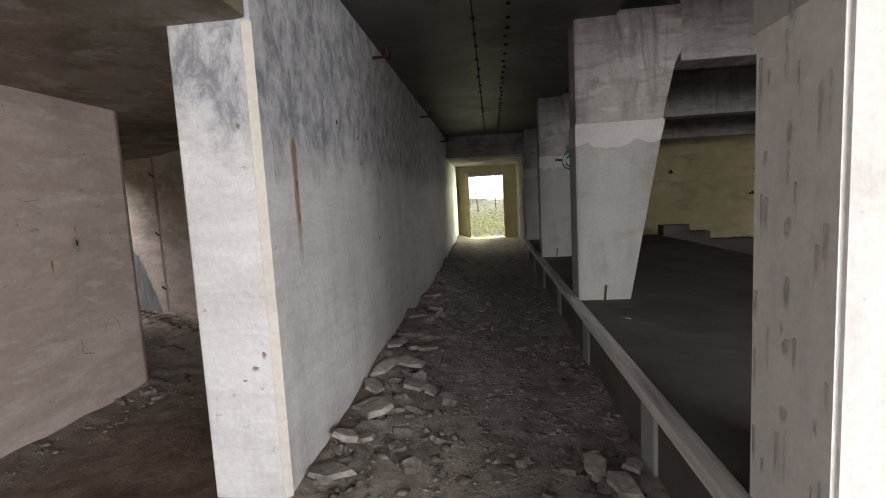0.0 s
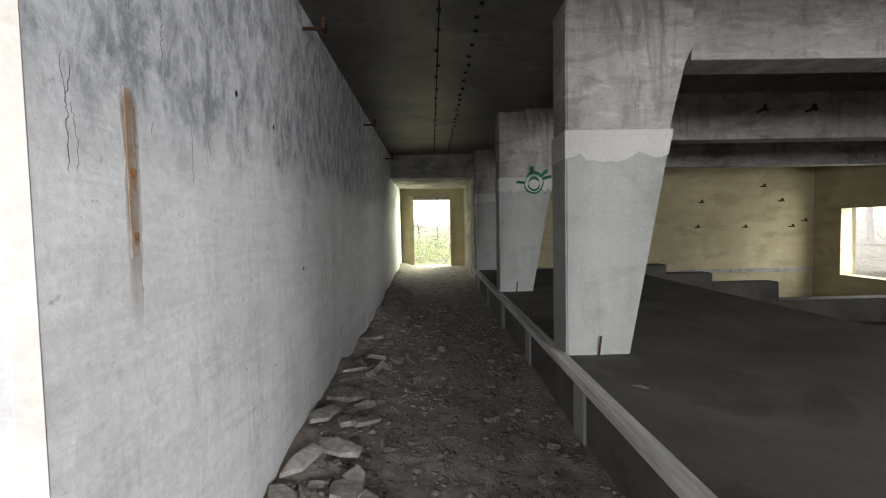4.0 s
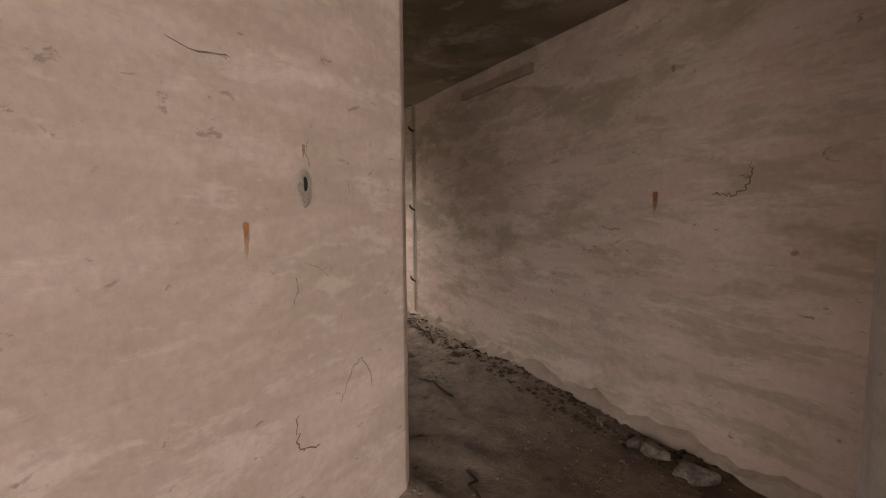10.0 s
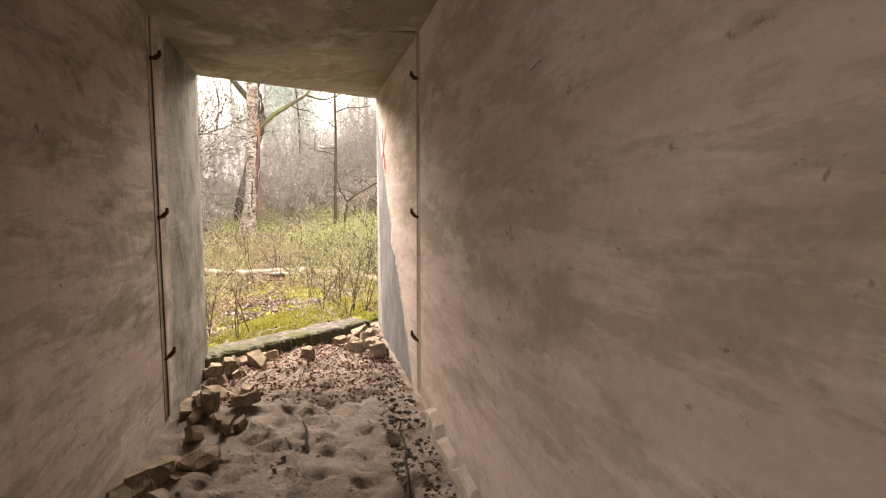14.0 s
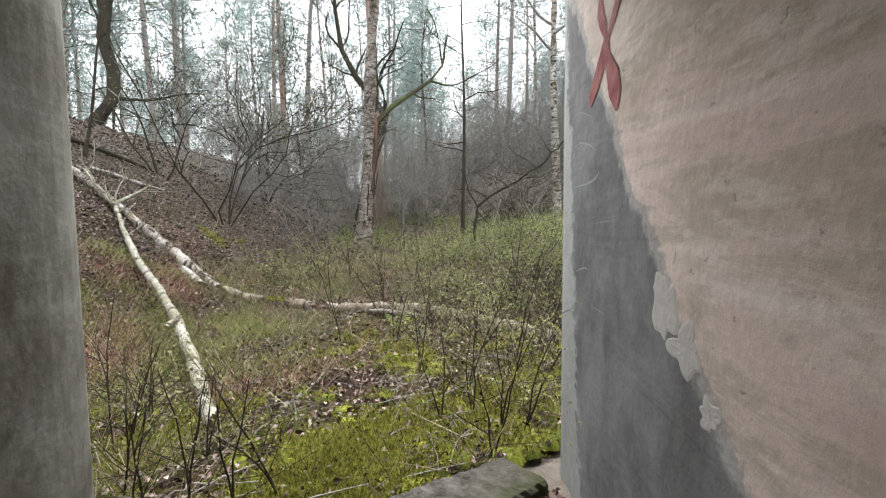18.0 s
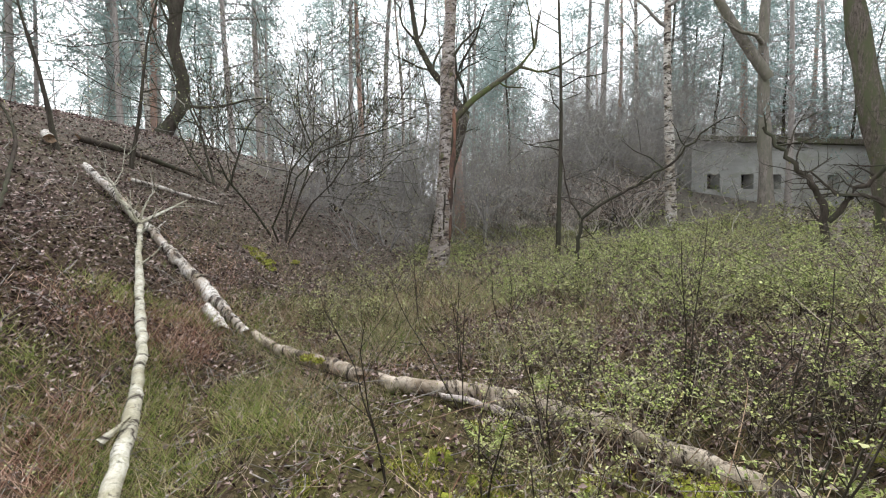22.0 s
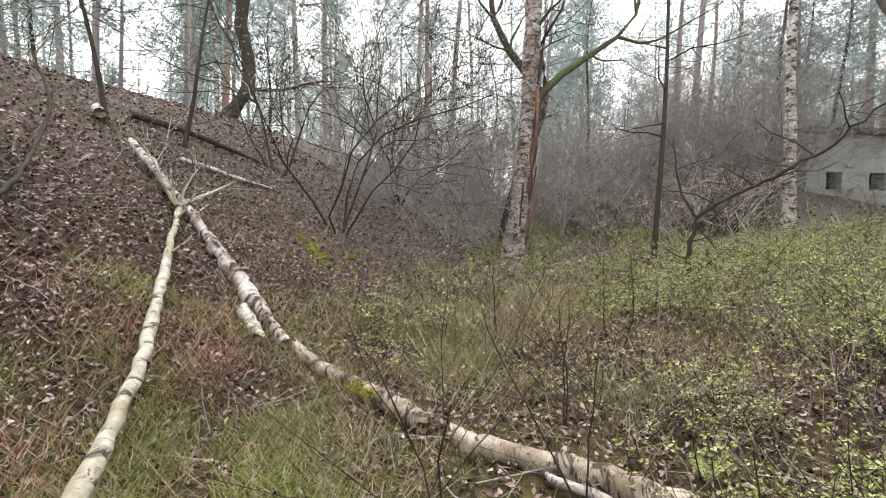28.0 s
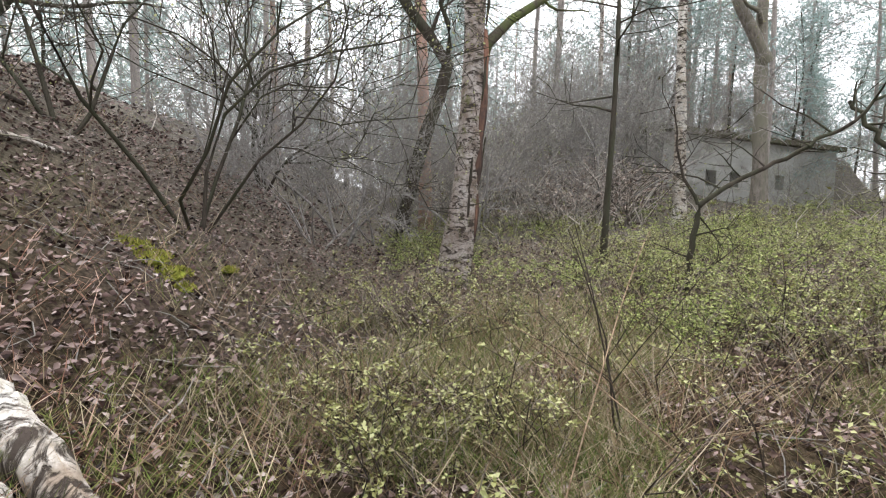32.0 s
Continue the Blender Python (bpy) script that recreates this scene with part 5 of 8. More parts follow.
# slabs fallen from the wall, along its foot
BIG_SLABS = [(-0.82, 3.91, 0.26), (-0.94, 3.74, 0.25), (-0.82, 4.23, 0.22), (-0.70, 4.30, 0.2), (-0.65, 3.49, 0.24), (-0.52, 3.42, 0.17), (-0.95, 3.38, 0.22), (-0.97, 4.36, 0.24), (-0.76, 4.78, 0.22), (-0.92, 2.30, 0.24), (-0.96, 2.66, 0.2), (-0.84, 2.66, 0.18), (-0.88, 3.04, 0.28), (-0.64, 3.62, 0.2), (0.48, 2.44, 0.2), (0.6, 2.23, 0.17), (0.68, 2.40, 0.14), (-0.90, 5.3, 0.24), (-0.78, 5.9, 0.22), (-0.92, 6.6, 0.25)]
for k in range(150):
    y = 2.3 + 8.2 * rr.random() ** 1.5
    x = -1.02 + abs(rr.gauss(0, 0.27)) + 0.05
    s = 0.05 + 0.30 * rr.random() ** 2.2 * (1.15 if x < -0.7 else 0.8)
    if x < 0.6:
        scatter_stone("concrete_fragment", rr.choice(FRAGMENTS if s > 0.14 else FRAGMENTS + LUMPS_GREY), x, y, s, "broken slab of grey concrete on the dirt floor", "rubble", "rubble in the corridor", 26, -0.01)
for k in range(130):
    x, y = rr.uniform(-0.85, 0.72), 2.0 + 7.5 * rr.random() ** 1.4
    scatter_stone("concrete_fragment", rr.choice(LUMPS_GREY), x, y, 0.03 + 0.13 * rr.random() ** 2, "small broken piece of concrete on the dirt floor", "rubble", "rubble in the corridor", 24, -0.008)
PLATES = [stone_mesh("concrete_fragment", rr, rr.uniform(0.9, 1.3), rr.uniform(0.6, 0.9), rr.uniform(0.10, 0.18), M_PLATES) for _ in range(8)]
for x, y, size in BIG_SLABS:
    scatter_stone("concrete_fragment", rr.choice(PLATES), x, y, size, "large pale slab of plaster fallen by the wall", "rubble", "rubble in the corridor", 13, 0.03)
for k in range(12):
    scatter_stone("concrete_fragment", rr.choice(FRAGMENTS), rr.uniform(0.35, 0.75), rr.uniform(2.0, 4.2), rr.uniform(0.10, 0.2), "broken slab of grey concrete by the kerb", "rubble", "rubble in the corridor", 14)
scatter_stone("concrete_fragment", FRAGMENTS[3], 1.02, 3.75, 0.09, "pale lump of concrete on the platform", "rubble", "", 5, 0.0, 0.5)


def pebbles(name, n, seed, region, lo, hi, mat_, label, slant=False):
    """Gravel too small to count: squashed little octahedra in one mesh."""
    g = np.random.default_rng(seed)
    x = g.uniform(region[0], region[1], n)
    y = g.uniform(region[2], region[3], n)
    if slant:
        P = np.array([on_right(a_, -b_) for a_, b_ in zip(x, y)])
        x, y = P[:, 0], P[:, 1]
    s = lo + (hi - lo) * g.random(n) ** 3
    z = in_floor(x, y)
    base = np.array([(1, 0.3, 0), (-0.2, 0.8, 0.1), (-1, -0.2, 0), (0.3, -0.7, -0.1), (0.1, 0, 0.42), (0, 0, -0.4)])
    a = g.uniform(0, 6.28, n)
    P = base[None] * g.uniform(0.55, 1.3, (n, 6, 1)) * s[:, None, None]
    c, si = np.cos(a)[:, None], np.sin(a)[:, None]
    V = np.stack([P[..., 0] * c - P[..., 1] * si + x[:, None], P[..., 0] * si + P[..., 1] * c + y[:, None], P[..., 2] + z[:, None] + s[:, None] * 0.2], -1)
    F = np.array([(0, 1, 4), (1, 2, 4), (2, 3, 4), (3, 0, 4), (1, 0, 5), (2, 1, 5), (3, 2, 5), (0, 3, 5)])
    L = (F[None] + 6 * np.arange(n)[:, None, None]).reshape(-1)
    ob = big_mesh(name, V.reshape(-1, 3), L, np.full(8 * n, 3), mat_)
    return tagged(ob, label, "gravel", "", "stuff")


pebbles("gravel", 4200, 4, (-1.05, 0.8, 1.2, 10.5), 0.005, 0.03, M_RUBBLE, "grey concrete crumbs strewn on the floor")
pebbles("gravel", 1100, 8, (-1.0, 0.78, 1.6, 9.5), 0.015, 0.06, M_RUBBLE, "lumps of broken concrete trodden into the floor")
pebbles("gravel", 2600, 6, (0.1, 5.6, 0.08, 1.45), 0.003, 0.018, M_RUBBLE, "crumbs and grit on the sand of the passage", True)
pebbles("gravel", 900, 7, (0.4, 4.2, 0.05, 0.3), 0.006, 0.03, M_DIRT, "dark crumbs along the foot of the passage wall", True)
pebbles("gravel", 500, 5, (-3.0, -2.7, 0.2, 3.6), 0.006, 0.035, M_RUBBLE, "crumbs along the foot of the lobby wall")

# broken bricks by the walls of the passage and at the threshold
BR = "broken sandy brick lying by the passage wall"
for k in range(46):
    s = rr.uniform(1.5, 4.6)
    off = -(0.06 + abs(rr.gauss(0, 0.17)))
    x, y = on_left(s, off)
    scatter_stone("broken_brick", rr.choice(CHUNKS), x, y, rr.uniform(0.09, 0.25), BR, "brick", "broken bricks in the passage", 32, rr.choice((-0.03, 0, 0, 0.05)))
for s, off in ((5.62, 0.16), (5.55, 0.33), (5.35, 0.14), (5.30, 0.30), (5.15, 0.12), (5.42, 0.45), (5.75, 0.35), (5.70, 0.12), (5.5, 0.22), (5.66, 0.25), (5.25, 0.2), (5.05, 0.16)):
    x, y = on_right(s, -off)
    scatter_stone("broken_brick", rr.choice(CHUNKS), x, y, rr.uniform(0.10, 0.19), "mossy broken brick heaped by the exit", "brick", "broken bricks in the passage", 24, rr.choice((0.0, 0.06)))
for x, y, s in ((-6.26, 6.42, 0.16), (-6.5, 5.72, 0.18), (-6.3, 5.85, 0.13), (-5.95, 5.75, 0.16), (-5.6, 5.6, 0.14)):
    scatter_stone("broken_brick", rr.choice(CHUNKS), x, y, s, "mossy broken brick at the threshold", "brick", "broken bricks in the passage", 10)
for x, y, s in ((-2.19, 4.52, 0.16), (-2.0, 4.38, 0.17), (-2.9, 3.45, 0.14), (-2.78, 3.38, 0.12), (-3.0, 3.25, 0.1), (-2.5, 4.75, 0.1), (-1.75, 4.1, 0.15), (-2.3, 4.6, 0.09)):
    scatter_stone("broken_brick", rr.choice(LUMPS), x, y, s * 0.85, "broken brick on the lobby floor", "brick", "broken bricks in the passage", 12)

# kerb across the threshold
kb = bmesh.new()
n = 64
g = random.Random(4)
rows = []
chip = [0.0]
for k in range(n + 1):
    t = k / n
    y = 5.55 + 1.85 * t
    chip.append(0.7 * chip[-1] + g.uniform(-0.012, 0.012))
    c = chip[-1]
    rows.append([kb.verts.new((x + g.uniform(-0.006, 0.006) + c * f, y + 0.1 * (x + 6.7), z + g.uniform(-0.006, 0.006) + 0.5 * c)) for x, z, f in ((-6.97, -0.25, 0), (-6.96, 0.05, 0.6), (-6.93, 0.075, 0.3), (-6.80, 0.082, 0), (-6.69, 0.088, 0.8), (-6.645, 0.086, 2.2), (-6.628, 0.07, 2.4), (-6.62, -0.15, 1.2))])
for a, b in zip(rows, rows[1:]):
    for i in range(7):
        kb.faces.new((a[i], a[i + 1], b[i + 1], b[i]))
structure("threshold_kerb", kb, M_SLAB, "moss-grown concrete kerb across the exit", "kerb")

# ---- growth ----
class Tubes:
    """Collects tapered tubes along polylines into one mesh."""

    def __init__(self):
        self.V, self.L, self.C, self.A, self.n = [], [], [], [], 0

    def add(self, P, R, k=6):
        """P: n x m x 3 polylines, R: n x m radii."""
        P, R = np.asarray(P, dtype=float), np.asarray(R, dtype=float)
        if P.ndim == 2:
            P, R = P[None], R[None]
        n, m = P.shape[:2]
        T = np.gradient(P, axis=1)
        T /= np.linalg.norm(T, axis=2, keepdims=True) + 1e-9
        ref = np.where(np.abs(T[..., 2:3]) > 0.9, np.array((1.0, 0, 0)), np.array((0, 0, 1.0)))
        U = np.cross(T, ref)
        U /= np.linalg.norm(U, axis=2, keepdims=True) + 1e-9
        W = np.cross(T, U)
        a = np.arange(k) * 2 * np.pi / k
        ring = P[:, :, None] + R[:, :, None, None] * (np.cos(a)[:, None] * U[:, :, None] + np.sin(a)[:, None] * W[:, :, None])
        self.V.append(ring.reshape(-1, 3))
        ln = np.concatenate([np.zeros((n, 1)), np.cumsum(np.linalg.norm(np.diff(P, axis=1), axis=2), 1)], 1)
        self.A.append(np.repeat(ln.reshape(-1), k))
        i = np.arange(k)
        j = (i + 1) % k
        base = self.n + (np.arange(n)[:, None] * m + np.arange(m - 1)[None])[:, :, None] * k
        F = np.stack([base + i, base + j, base + k + j, base + k + i], -1)
        self.L.append(F.reshape(-1))
        self.C.append(np.full(F.size // 4, 4))
        self.n += n * m * k

    def mesh(self, name, mat_, parent=None, smooth=True):
        ob = big_mesh(name, np.concatenate(self.V), np.concatenate(self.L), np.concatenate(self.C), mat_, parent, smooth)
        if smooth:
            at = ob.data.attributes.new("along", "FLOAT", "POINT")
            at.data.foreach_set("value", np.concatenate(self.A).astype(np.float32))
        return ob


class Leaves:
    """Collects folded, pointed leaves into one mesh."""

    def __init__(self):
        self.V, self.n = [], 0

    def add(self, P, D, length, width, g, fold=0.25, level=0.0):
        """Leaf at P that grows along D (n x 3); level turns its face to the sky."""
        n = len(P)
        if n == 0:
            return
        D = D / (np.linalg.norm(D, axis=1, keepdims=True) + 1e-9)
        S = np.cross(D, g.normal(size=(n, 3)) * (1 - level) + np.array((0, 0, 2.0 * level)))
        S /= np.linalg.norm(S, axis=1, keepdims=True) + 1e-9
        N = np.cross(S, D)
        L = np.broadcast_to(np.asarray(length, dtype=float).reshape(-1, 1), (n, 1))
        W = np.broadcast_to(np.asarray(width, dtype=float).reshape(-1, 1), (n, 1))
        mid = P + D * L * 0.45
        V = np.stack([P, mid + S * W / 2 + N * W * fold, P + D * L, mid - S * W / 2 + N * W * fold], 1)
        self.V.append(V.reshape(-1, 3))
        self.n += n

    def mesh(self, name, mat_, parent=None):
        L = np.arange(4 * self.n).reshape(-1, 4)
        # split along the midrib
        F = np.concatenate([L[:, [0, 1, 2]], L[:, [0, 2, 3]]], 1).reshape(-1)
        return big_mesh(name, np.concatenate(self.V), F, np.full(2 * self.n, 3), mat_, parent)


def bend(g, p, d, length, segs, wander, lift=0.0):
    pts = [np.array(p, dtype=float)]
    d = np.array(d, dtype=float)
    for _ in range(segs):
        d = d + g.normal(size=3) * wander + np.array((0, 0, lift))
        d /= np.linalg.norm(d)
        pts.append(pts[-1] + d * length / segs)
    return np.array(pts), d


def branch_out(g, tubes, p, d, length, r, depth, tips, wander=0.16, lift=0.03, kids=(3, 5), spread_=0.85, thin=0.45, k=5, least=0.0):
    """A limb with side limbs, down to twigs; the ends are gathered in tips."""
    segs = 6 if depth > 1 else (3 if depth else 2)
    pts, d2 = bend(g, p, d, length, segs, wander, lift)
    rad = np.maximum(np.linspace(r, r * (0.35 if depth else 0.25), len(pts)), least)
    tubes.add(pts, rad, max(3, k if depth > 1 else 3))
    if depth == 0:
        tips.append((pts[-1], d2))
        tips.append((pts[-2], d2))
        return
    for _ in range(g.integers(kids[0], kids[1] + 1)):
        t = g.uniform(0.25, 1.0)
        i = min(int(t * segs), segs - 1)
        q = pts[i] + (pts[i + 1] - pts[i]) * (t * segs - i)
        along = pts[i + 1] - pts[i]
        along /= np.linalg.norm(along)
        side = g.normal(size=3)
        side -= along * side.dot(along)
        side /= np.linalg.norm(side) + 1e-9
        nd = along * (1 - spread_ * 0.55) + side * spread_
        branch_out(g, tubes, q, nd / np.linalg.norm(nd), length * g.uniform(0.4, 0.7), r * (1 - 0.6 * t) * thin * g.uniform(0.8, 1.2), depth - 1, tips, wander, lift, kids, spread_, thin, k, least)


def trunk_line(g, height, lean, sway, n=34):
    t = np.linspace(0, 1, n)
    a, b = g.uniform(0, 6.28, 2)
    x = lean[0] * t + sway * (np.sin(2.3 * t * np.pi + a) - math.sin(a)) * t
    y = lean[1] * t + sway * (np.sin(1.9 * t * np.pi + b) - math.sin(b)) * t
    return np.stack([x, y, height * t], 1)


def place_root(name, x, y, label, category, group="", sink=0.12):
    return empty(name, label, category, (x, y, gz(x, y) - sink), group)


def at_height(line, h):
    i = int(np.clip(np.searchsorted(line[:, 2], h), 1, len(line) - 1))
    f = (h - line[i - 1, 2]) / (line[i, 2] - line[i - 1, 2])
    return line[i - 1] + (line[i] - line[i - 1]) * f


def pine(seed, height, r, bark, crown_from=0.5, clumps=26, needle=0.16, lean=(0, 0), stubs=8, tufts=9, reach=0.15):
    """Scots pine: tall bare trunk, dead stubs, loose crown of needle tufts."""
    g = np.random.default_rng(seed)
    root = empty("pine_tree", "tall forest pine with a bare trunk", "tree")
    line = trunk_line(g, height, lean, 0.18)
    t = np.linspace(0, 1, len(line))
    tr = Tubes()
    tr.add(line, r * (1 - 0.75 * t) * (1 + 0.35 * np.exp(-t * 25)), 10)
    tr.mesh("trunk", bark, root)
    lb, lv = Tubes(), Leaves()
    for _ in range(stubs):
        p = at_height(line, height * g.uniform(0.15, crown_from + 0.1))
        a = g.uniform(0, 6.28)
        pts, _d = bend(g, p, (math.cos(a), math.sin(a), g.uniform(-0.2, 0.3)), g.uniform(0.4, 1.6), 4, 0.18)
        lb.add(pts, np.linspace(0.022, 0.006, 5), 4)
    tips = []
    for k in range(clumps):
        h = height * (crown_from + (1 - crown_from) * (k + g.random()) / clumps)
        a = g.uniform(0, 6.28)
        ln = height * reach * (1.15 - 0.75 * (h / height - crown_from) / (1 - crown_from)) * g.uniform(0.5, 1.15)
        p = at_height(line, min(h, height * 0.99))
        branch_out(g, lb, p, np.array((math.cos(a), math.sin(a), g.uniform(0.0, 0.45))), ln, 0.04, 1, tips, 0.14, 0.06, (6, 8), 0.8, 0.6, 4)
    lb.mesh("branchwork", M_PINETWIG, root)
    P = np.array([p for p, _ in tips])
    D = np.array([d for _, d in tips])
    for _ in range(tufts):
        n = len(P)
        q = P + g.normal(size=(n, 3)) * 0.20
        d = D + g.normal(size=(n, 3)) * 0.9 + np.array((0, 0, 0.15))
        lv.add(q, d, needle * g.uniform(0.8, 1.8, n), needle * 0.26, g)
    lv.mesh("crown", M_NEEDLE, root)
    return root


def bare_tree(name, label, category, seed, height, r, bark, lean=(0, 0), sway=0.2, limbs=7, limb_from=0.4, limb_len=0.3, depth=2, leaf=0.0, leaf_mat=None, twig=None, kids=(3, 5), up=0.5, k=9, least=0.005):
    g = np.random.default_rng(seed)
    root = empty(name, label, category)
    line = trunk_line(g, height, lean, sway)
    t = np.linspace(0, 1, len(line))
    tr = Tubes()
    tr.add(line, r * (1 - 0.8 * t) * (1 + 0.4 * np.exp(-t * 22)) * (1 + 0.05 * g.normal(size=len(t))), k)
    ob = tr.mesh("trunk", bark, root)
    co = np.array([v.co[:] for v in ob.data.vertices])
    mid = np.repeat(line, k, 0)
    co = mid + (co - mid) * (1 + 0.07 * g.normal(size=(len(co), 1)))
    ob.data.vertices.foreach_set("co", co.astype(np.float32).ravel())
    ob.data.update()
    lb, tips = Tubes(), []
    for j in range(limbs):
        f = limb_from + (0.98 - limb_from) * (j + g.random()) / limbs
        a = g.uniform(0, 6.28)
        p = at_height(line, height * f)
        branch_out(g, lb, p, np.array((math.cos(a), math.sin(a), up * g.uniform(0.3, 1.4))), height * limb_len * g.uniform(0.6, 1.2) * (1.25 - f * 0.7), r * 0.5 * (1.1 - 0.8 * f), depth, tips, 0.17, 0.04, kids, 0.85, 0.5, 5, least)
    lb.mesh("branchwork", twig or bark, root)
    if leaf and tips:
        P = np.array([p for p, _ in tips])
        D = np.array([d for _, d in tips])
        lv = Leaves()
        for _ in range(3):
            n = len(P)
            lv.add(P + g.normal(size=(n, 3)) * 0.06, D + g.normal(size=(n, 3)) * 0.9, leaf * g.uniform(0.6, 1.3, n), leaf * 0.6, g)
        lv.mesh("foliage", leaf_mat or M_LEAFNEW, root)
    return root


def stand(root, x, y, turn=0.0, scale=1.0, sink=0.1):
    root.matrix_world = Matrix.LocRotScale((x, y, gz(x, y) - sink), Euler((0, 0, turn)), (scale,) * 3)
    return root


# ---- the trees that stand near the way ----
def split_tree():
    """Old half-dead birch with a torn red flank and two mossy limbs."""
    g = np.random.default_rng(12)
    x, y = -15.93, 10.26
    z0 = gz(x, y) - 0.02
    root = empty("dead_birch", "half-dead birch with torn reddish flank and mossy limbs", "tree", (x, y, z0))
    # heights above the root
    h = 12.0
    t = np.linspace(0, 1, 22)
    line = np.stack([0.12 * np.sin(t * 7) - 0.15 * t, 0.02 + 1.35 * t - 0.45 * t * t + 0.05 * np.sin(t * 11), h * t], 1)
    rad = 0.255 * (1 - 0.62 * t) * (1 + 0.25 * np.exp(-t * 20)) * (1 + 0.06 * np.sin(t * 33))
    rad = rad * (1 + 0.05 * g.normal(size=len(t)))
    tr = Tubes()
    tr.add(line, rad, 14)
    tr.mesh("trunk", M_BIRCHGREY, root)
    # torn strip of bark on the camera's side
    tw = Tubes()
    hs = np.linspace(0.15, 4.2, 12)
    sl = np.stack([np.interp(hs, line[:, 2], line[:, 0]) + 0.13 + 0.02 * np.sin(hs * 3.0), np.interp(hs, line[:, 2], line[:, 1]) + 0.10 + 0.05 * np.sin(hs * 2.1), hs], 1)
    tw.add(sl, 0.03 + 0.085 * np.sin(np.linspace(0.5, 2.9, 12)) * (1 + 0.30 * np.sin(hs * 7)), 8)
    # strips of bark that stand off round the wound
    for k in range(7):
        h0 = g.uniform(0.6, 4.6)
        q = np.array([np.interp(h0 + u, line[:, 2], line[:, i]) for u in (0, 0.35, 0.7) for i in range(3)]).reshape(3, 3)
        a_ = g.uniform(-0.7, 1.3)
        out = np.array((math.cos(a_), math.sin(a_), 0.0)) * 0.24
        st = Tubes()
        st.add(q + out * np.array((0.9, 1.0, 1.12))[:, None] + g.normal(size=(3, 3)) * 0.012, [0.008, 0.030, 0.012], 5)
        st.mesh("bark_strip", M_BARKDARK, root)
    tw.mesh("torn_wood", M_TORN, root)
    lm = Tubes()
    limb = np.array([(0.0, 0.35, 2.6), (0.10, 0.50, 3.3), (0.12, 0.62, 4.0), (0.15, 1.15, 4.5), (0.2, 1.9, 5.0), (0.2, 2.6, 5.45), (0.2, 3.1, 6.0), (0.15, 3.3, 7.0)])
    lm.add(limb, [0.14, 0.13, 0.10, 0.08, 0.068, 0.05, 0.04, 0.018], 8)
    tips = []
    for q, d, ln, r in ((limb[5], (0, 1, 0.05), 2.0, 0.045), (limb[4], (0.2, 0.8, -0.2), 1.0, 0.03), (limb[6], (0.1, -0.6, 1.0), 1.8, 0.035), (limb[6], (-0.1, 0.7, 0.8), 1.6, 0.03)):
        branch_out(g, lm, q, np.array(d), ln, r, 2, tips, 0.2, 0.05, (3, 4), 0.85, 0.5, 5, 0.006)
    lm.mesh("mossy_limb", M_LIMBMOSS, root)
    l3 = Tubes()
    for q, d, ln, r in (((0, 0.5, 5.4), (0.1, 0.6, 0.9), 1.2, 0.05), ((0, 0.6, 7.6), (0, -0.7, 0.8), 2.5, 0.06), ((0, 0.6, 8.6), (0.2, 0.8, 0.7), 3.0, 0.06), ((0, 0.6, 9.6), (-0.3, -0.5, 0.8), 2.6, 0.05)):
        branch_out(g, l3, q, np.array(d), ln, r, 2, tips, 0.2, 0.05, (3, 5), 0.85, 0.5, 5, 0.006)
    l3.mesh("upper_branchwork", M_BARKDARK, root)
    root.scale = (0.745, 0.745, 0.80)


split_tree()

# dark stem that leans behind it and kinks back
g0 = np.random.default_rng(3)
root = place_root("leaning_tree", -20.1, 11.84, "dark kinked tree leaning behind the dead birch", "tree")
tb = Tubes()
line = np.array([(0, 0, -0.1), (0.05, 0.08, 0.8), (0.2, 0.24, 1.7), (0.35, 0.45, 2.6), (0.5, 0.68, 3.4), (0.62, 0.80, 4.05), (0.45, 0.45, 4.6), (0.12, 0.0, 5.3), (-0.1, -0.4, 6.2), (-0.15, -0.55, 7.4), (-0.2, -0.6, 9.0)])
tb.add(line, [0.19, 0.17, 0.155, 0.15, 0.145, 0.14, 0.12, 0.10, 0.08, 0.06, 0.025], 10)
tips = []
for i, d, ln, r in ((5, (0.1, 0.3, 1.0), 2.4, 0.07), (6, (0.1, 0.2, 1.0), 2.6, 0.05), (7, (0.0, -0.9, 0.15), 1.3, 0.035), (7, (0.0, 0.3, 1.0), 2.2, 0.045), (8, (0.2, -0.7, 0.6), 1.8, 0.04), (8, (0.1, 0.6, 0.8), 1.8, 0.04), (9, (-0.2, -0.6, 0.8), 1.6, 0.03), (9, (0.1, 0.5, 0.9), 1.6, 0.03), (4, (0.1, 0.8, 0.2), 0.5, 0.03)):
    branch_out(g0, tb, line[i], np.array(d), ln, r, 2, tips, 0.22, 0.05, (3, 4), 0.85, 0.5, 5, 0.008)
tb.mesh("trunk", M_BARKDARK, root)

stand(bare_tree("young_tree", "slim straight young tree with bare twigs", "tree", 31, 9.0, 0.052, M_BARKDARK, (0.05, 0.1), 0.08, 16, 0.25, 0.16, 1, 0.0, None, None, (3, 5), 0.5), -15.6, 13.05)
stand(bare_tree("birch_tree", "speckled birch with hanging bare twigs", "tree", 33, 13.0, 0.125, M_BIRCH, (-0.2, -0.25), 0.12, 14, 0.35, 0.16, 2, 0.0, None, M_TWIG, (3, 4), 0.35), -17.2, 18.25, 0.0, 1.2)
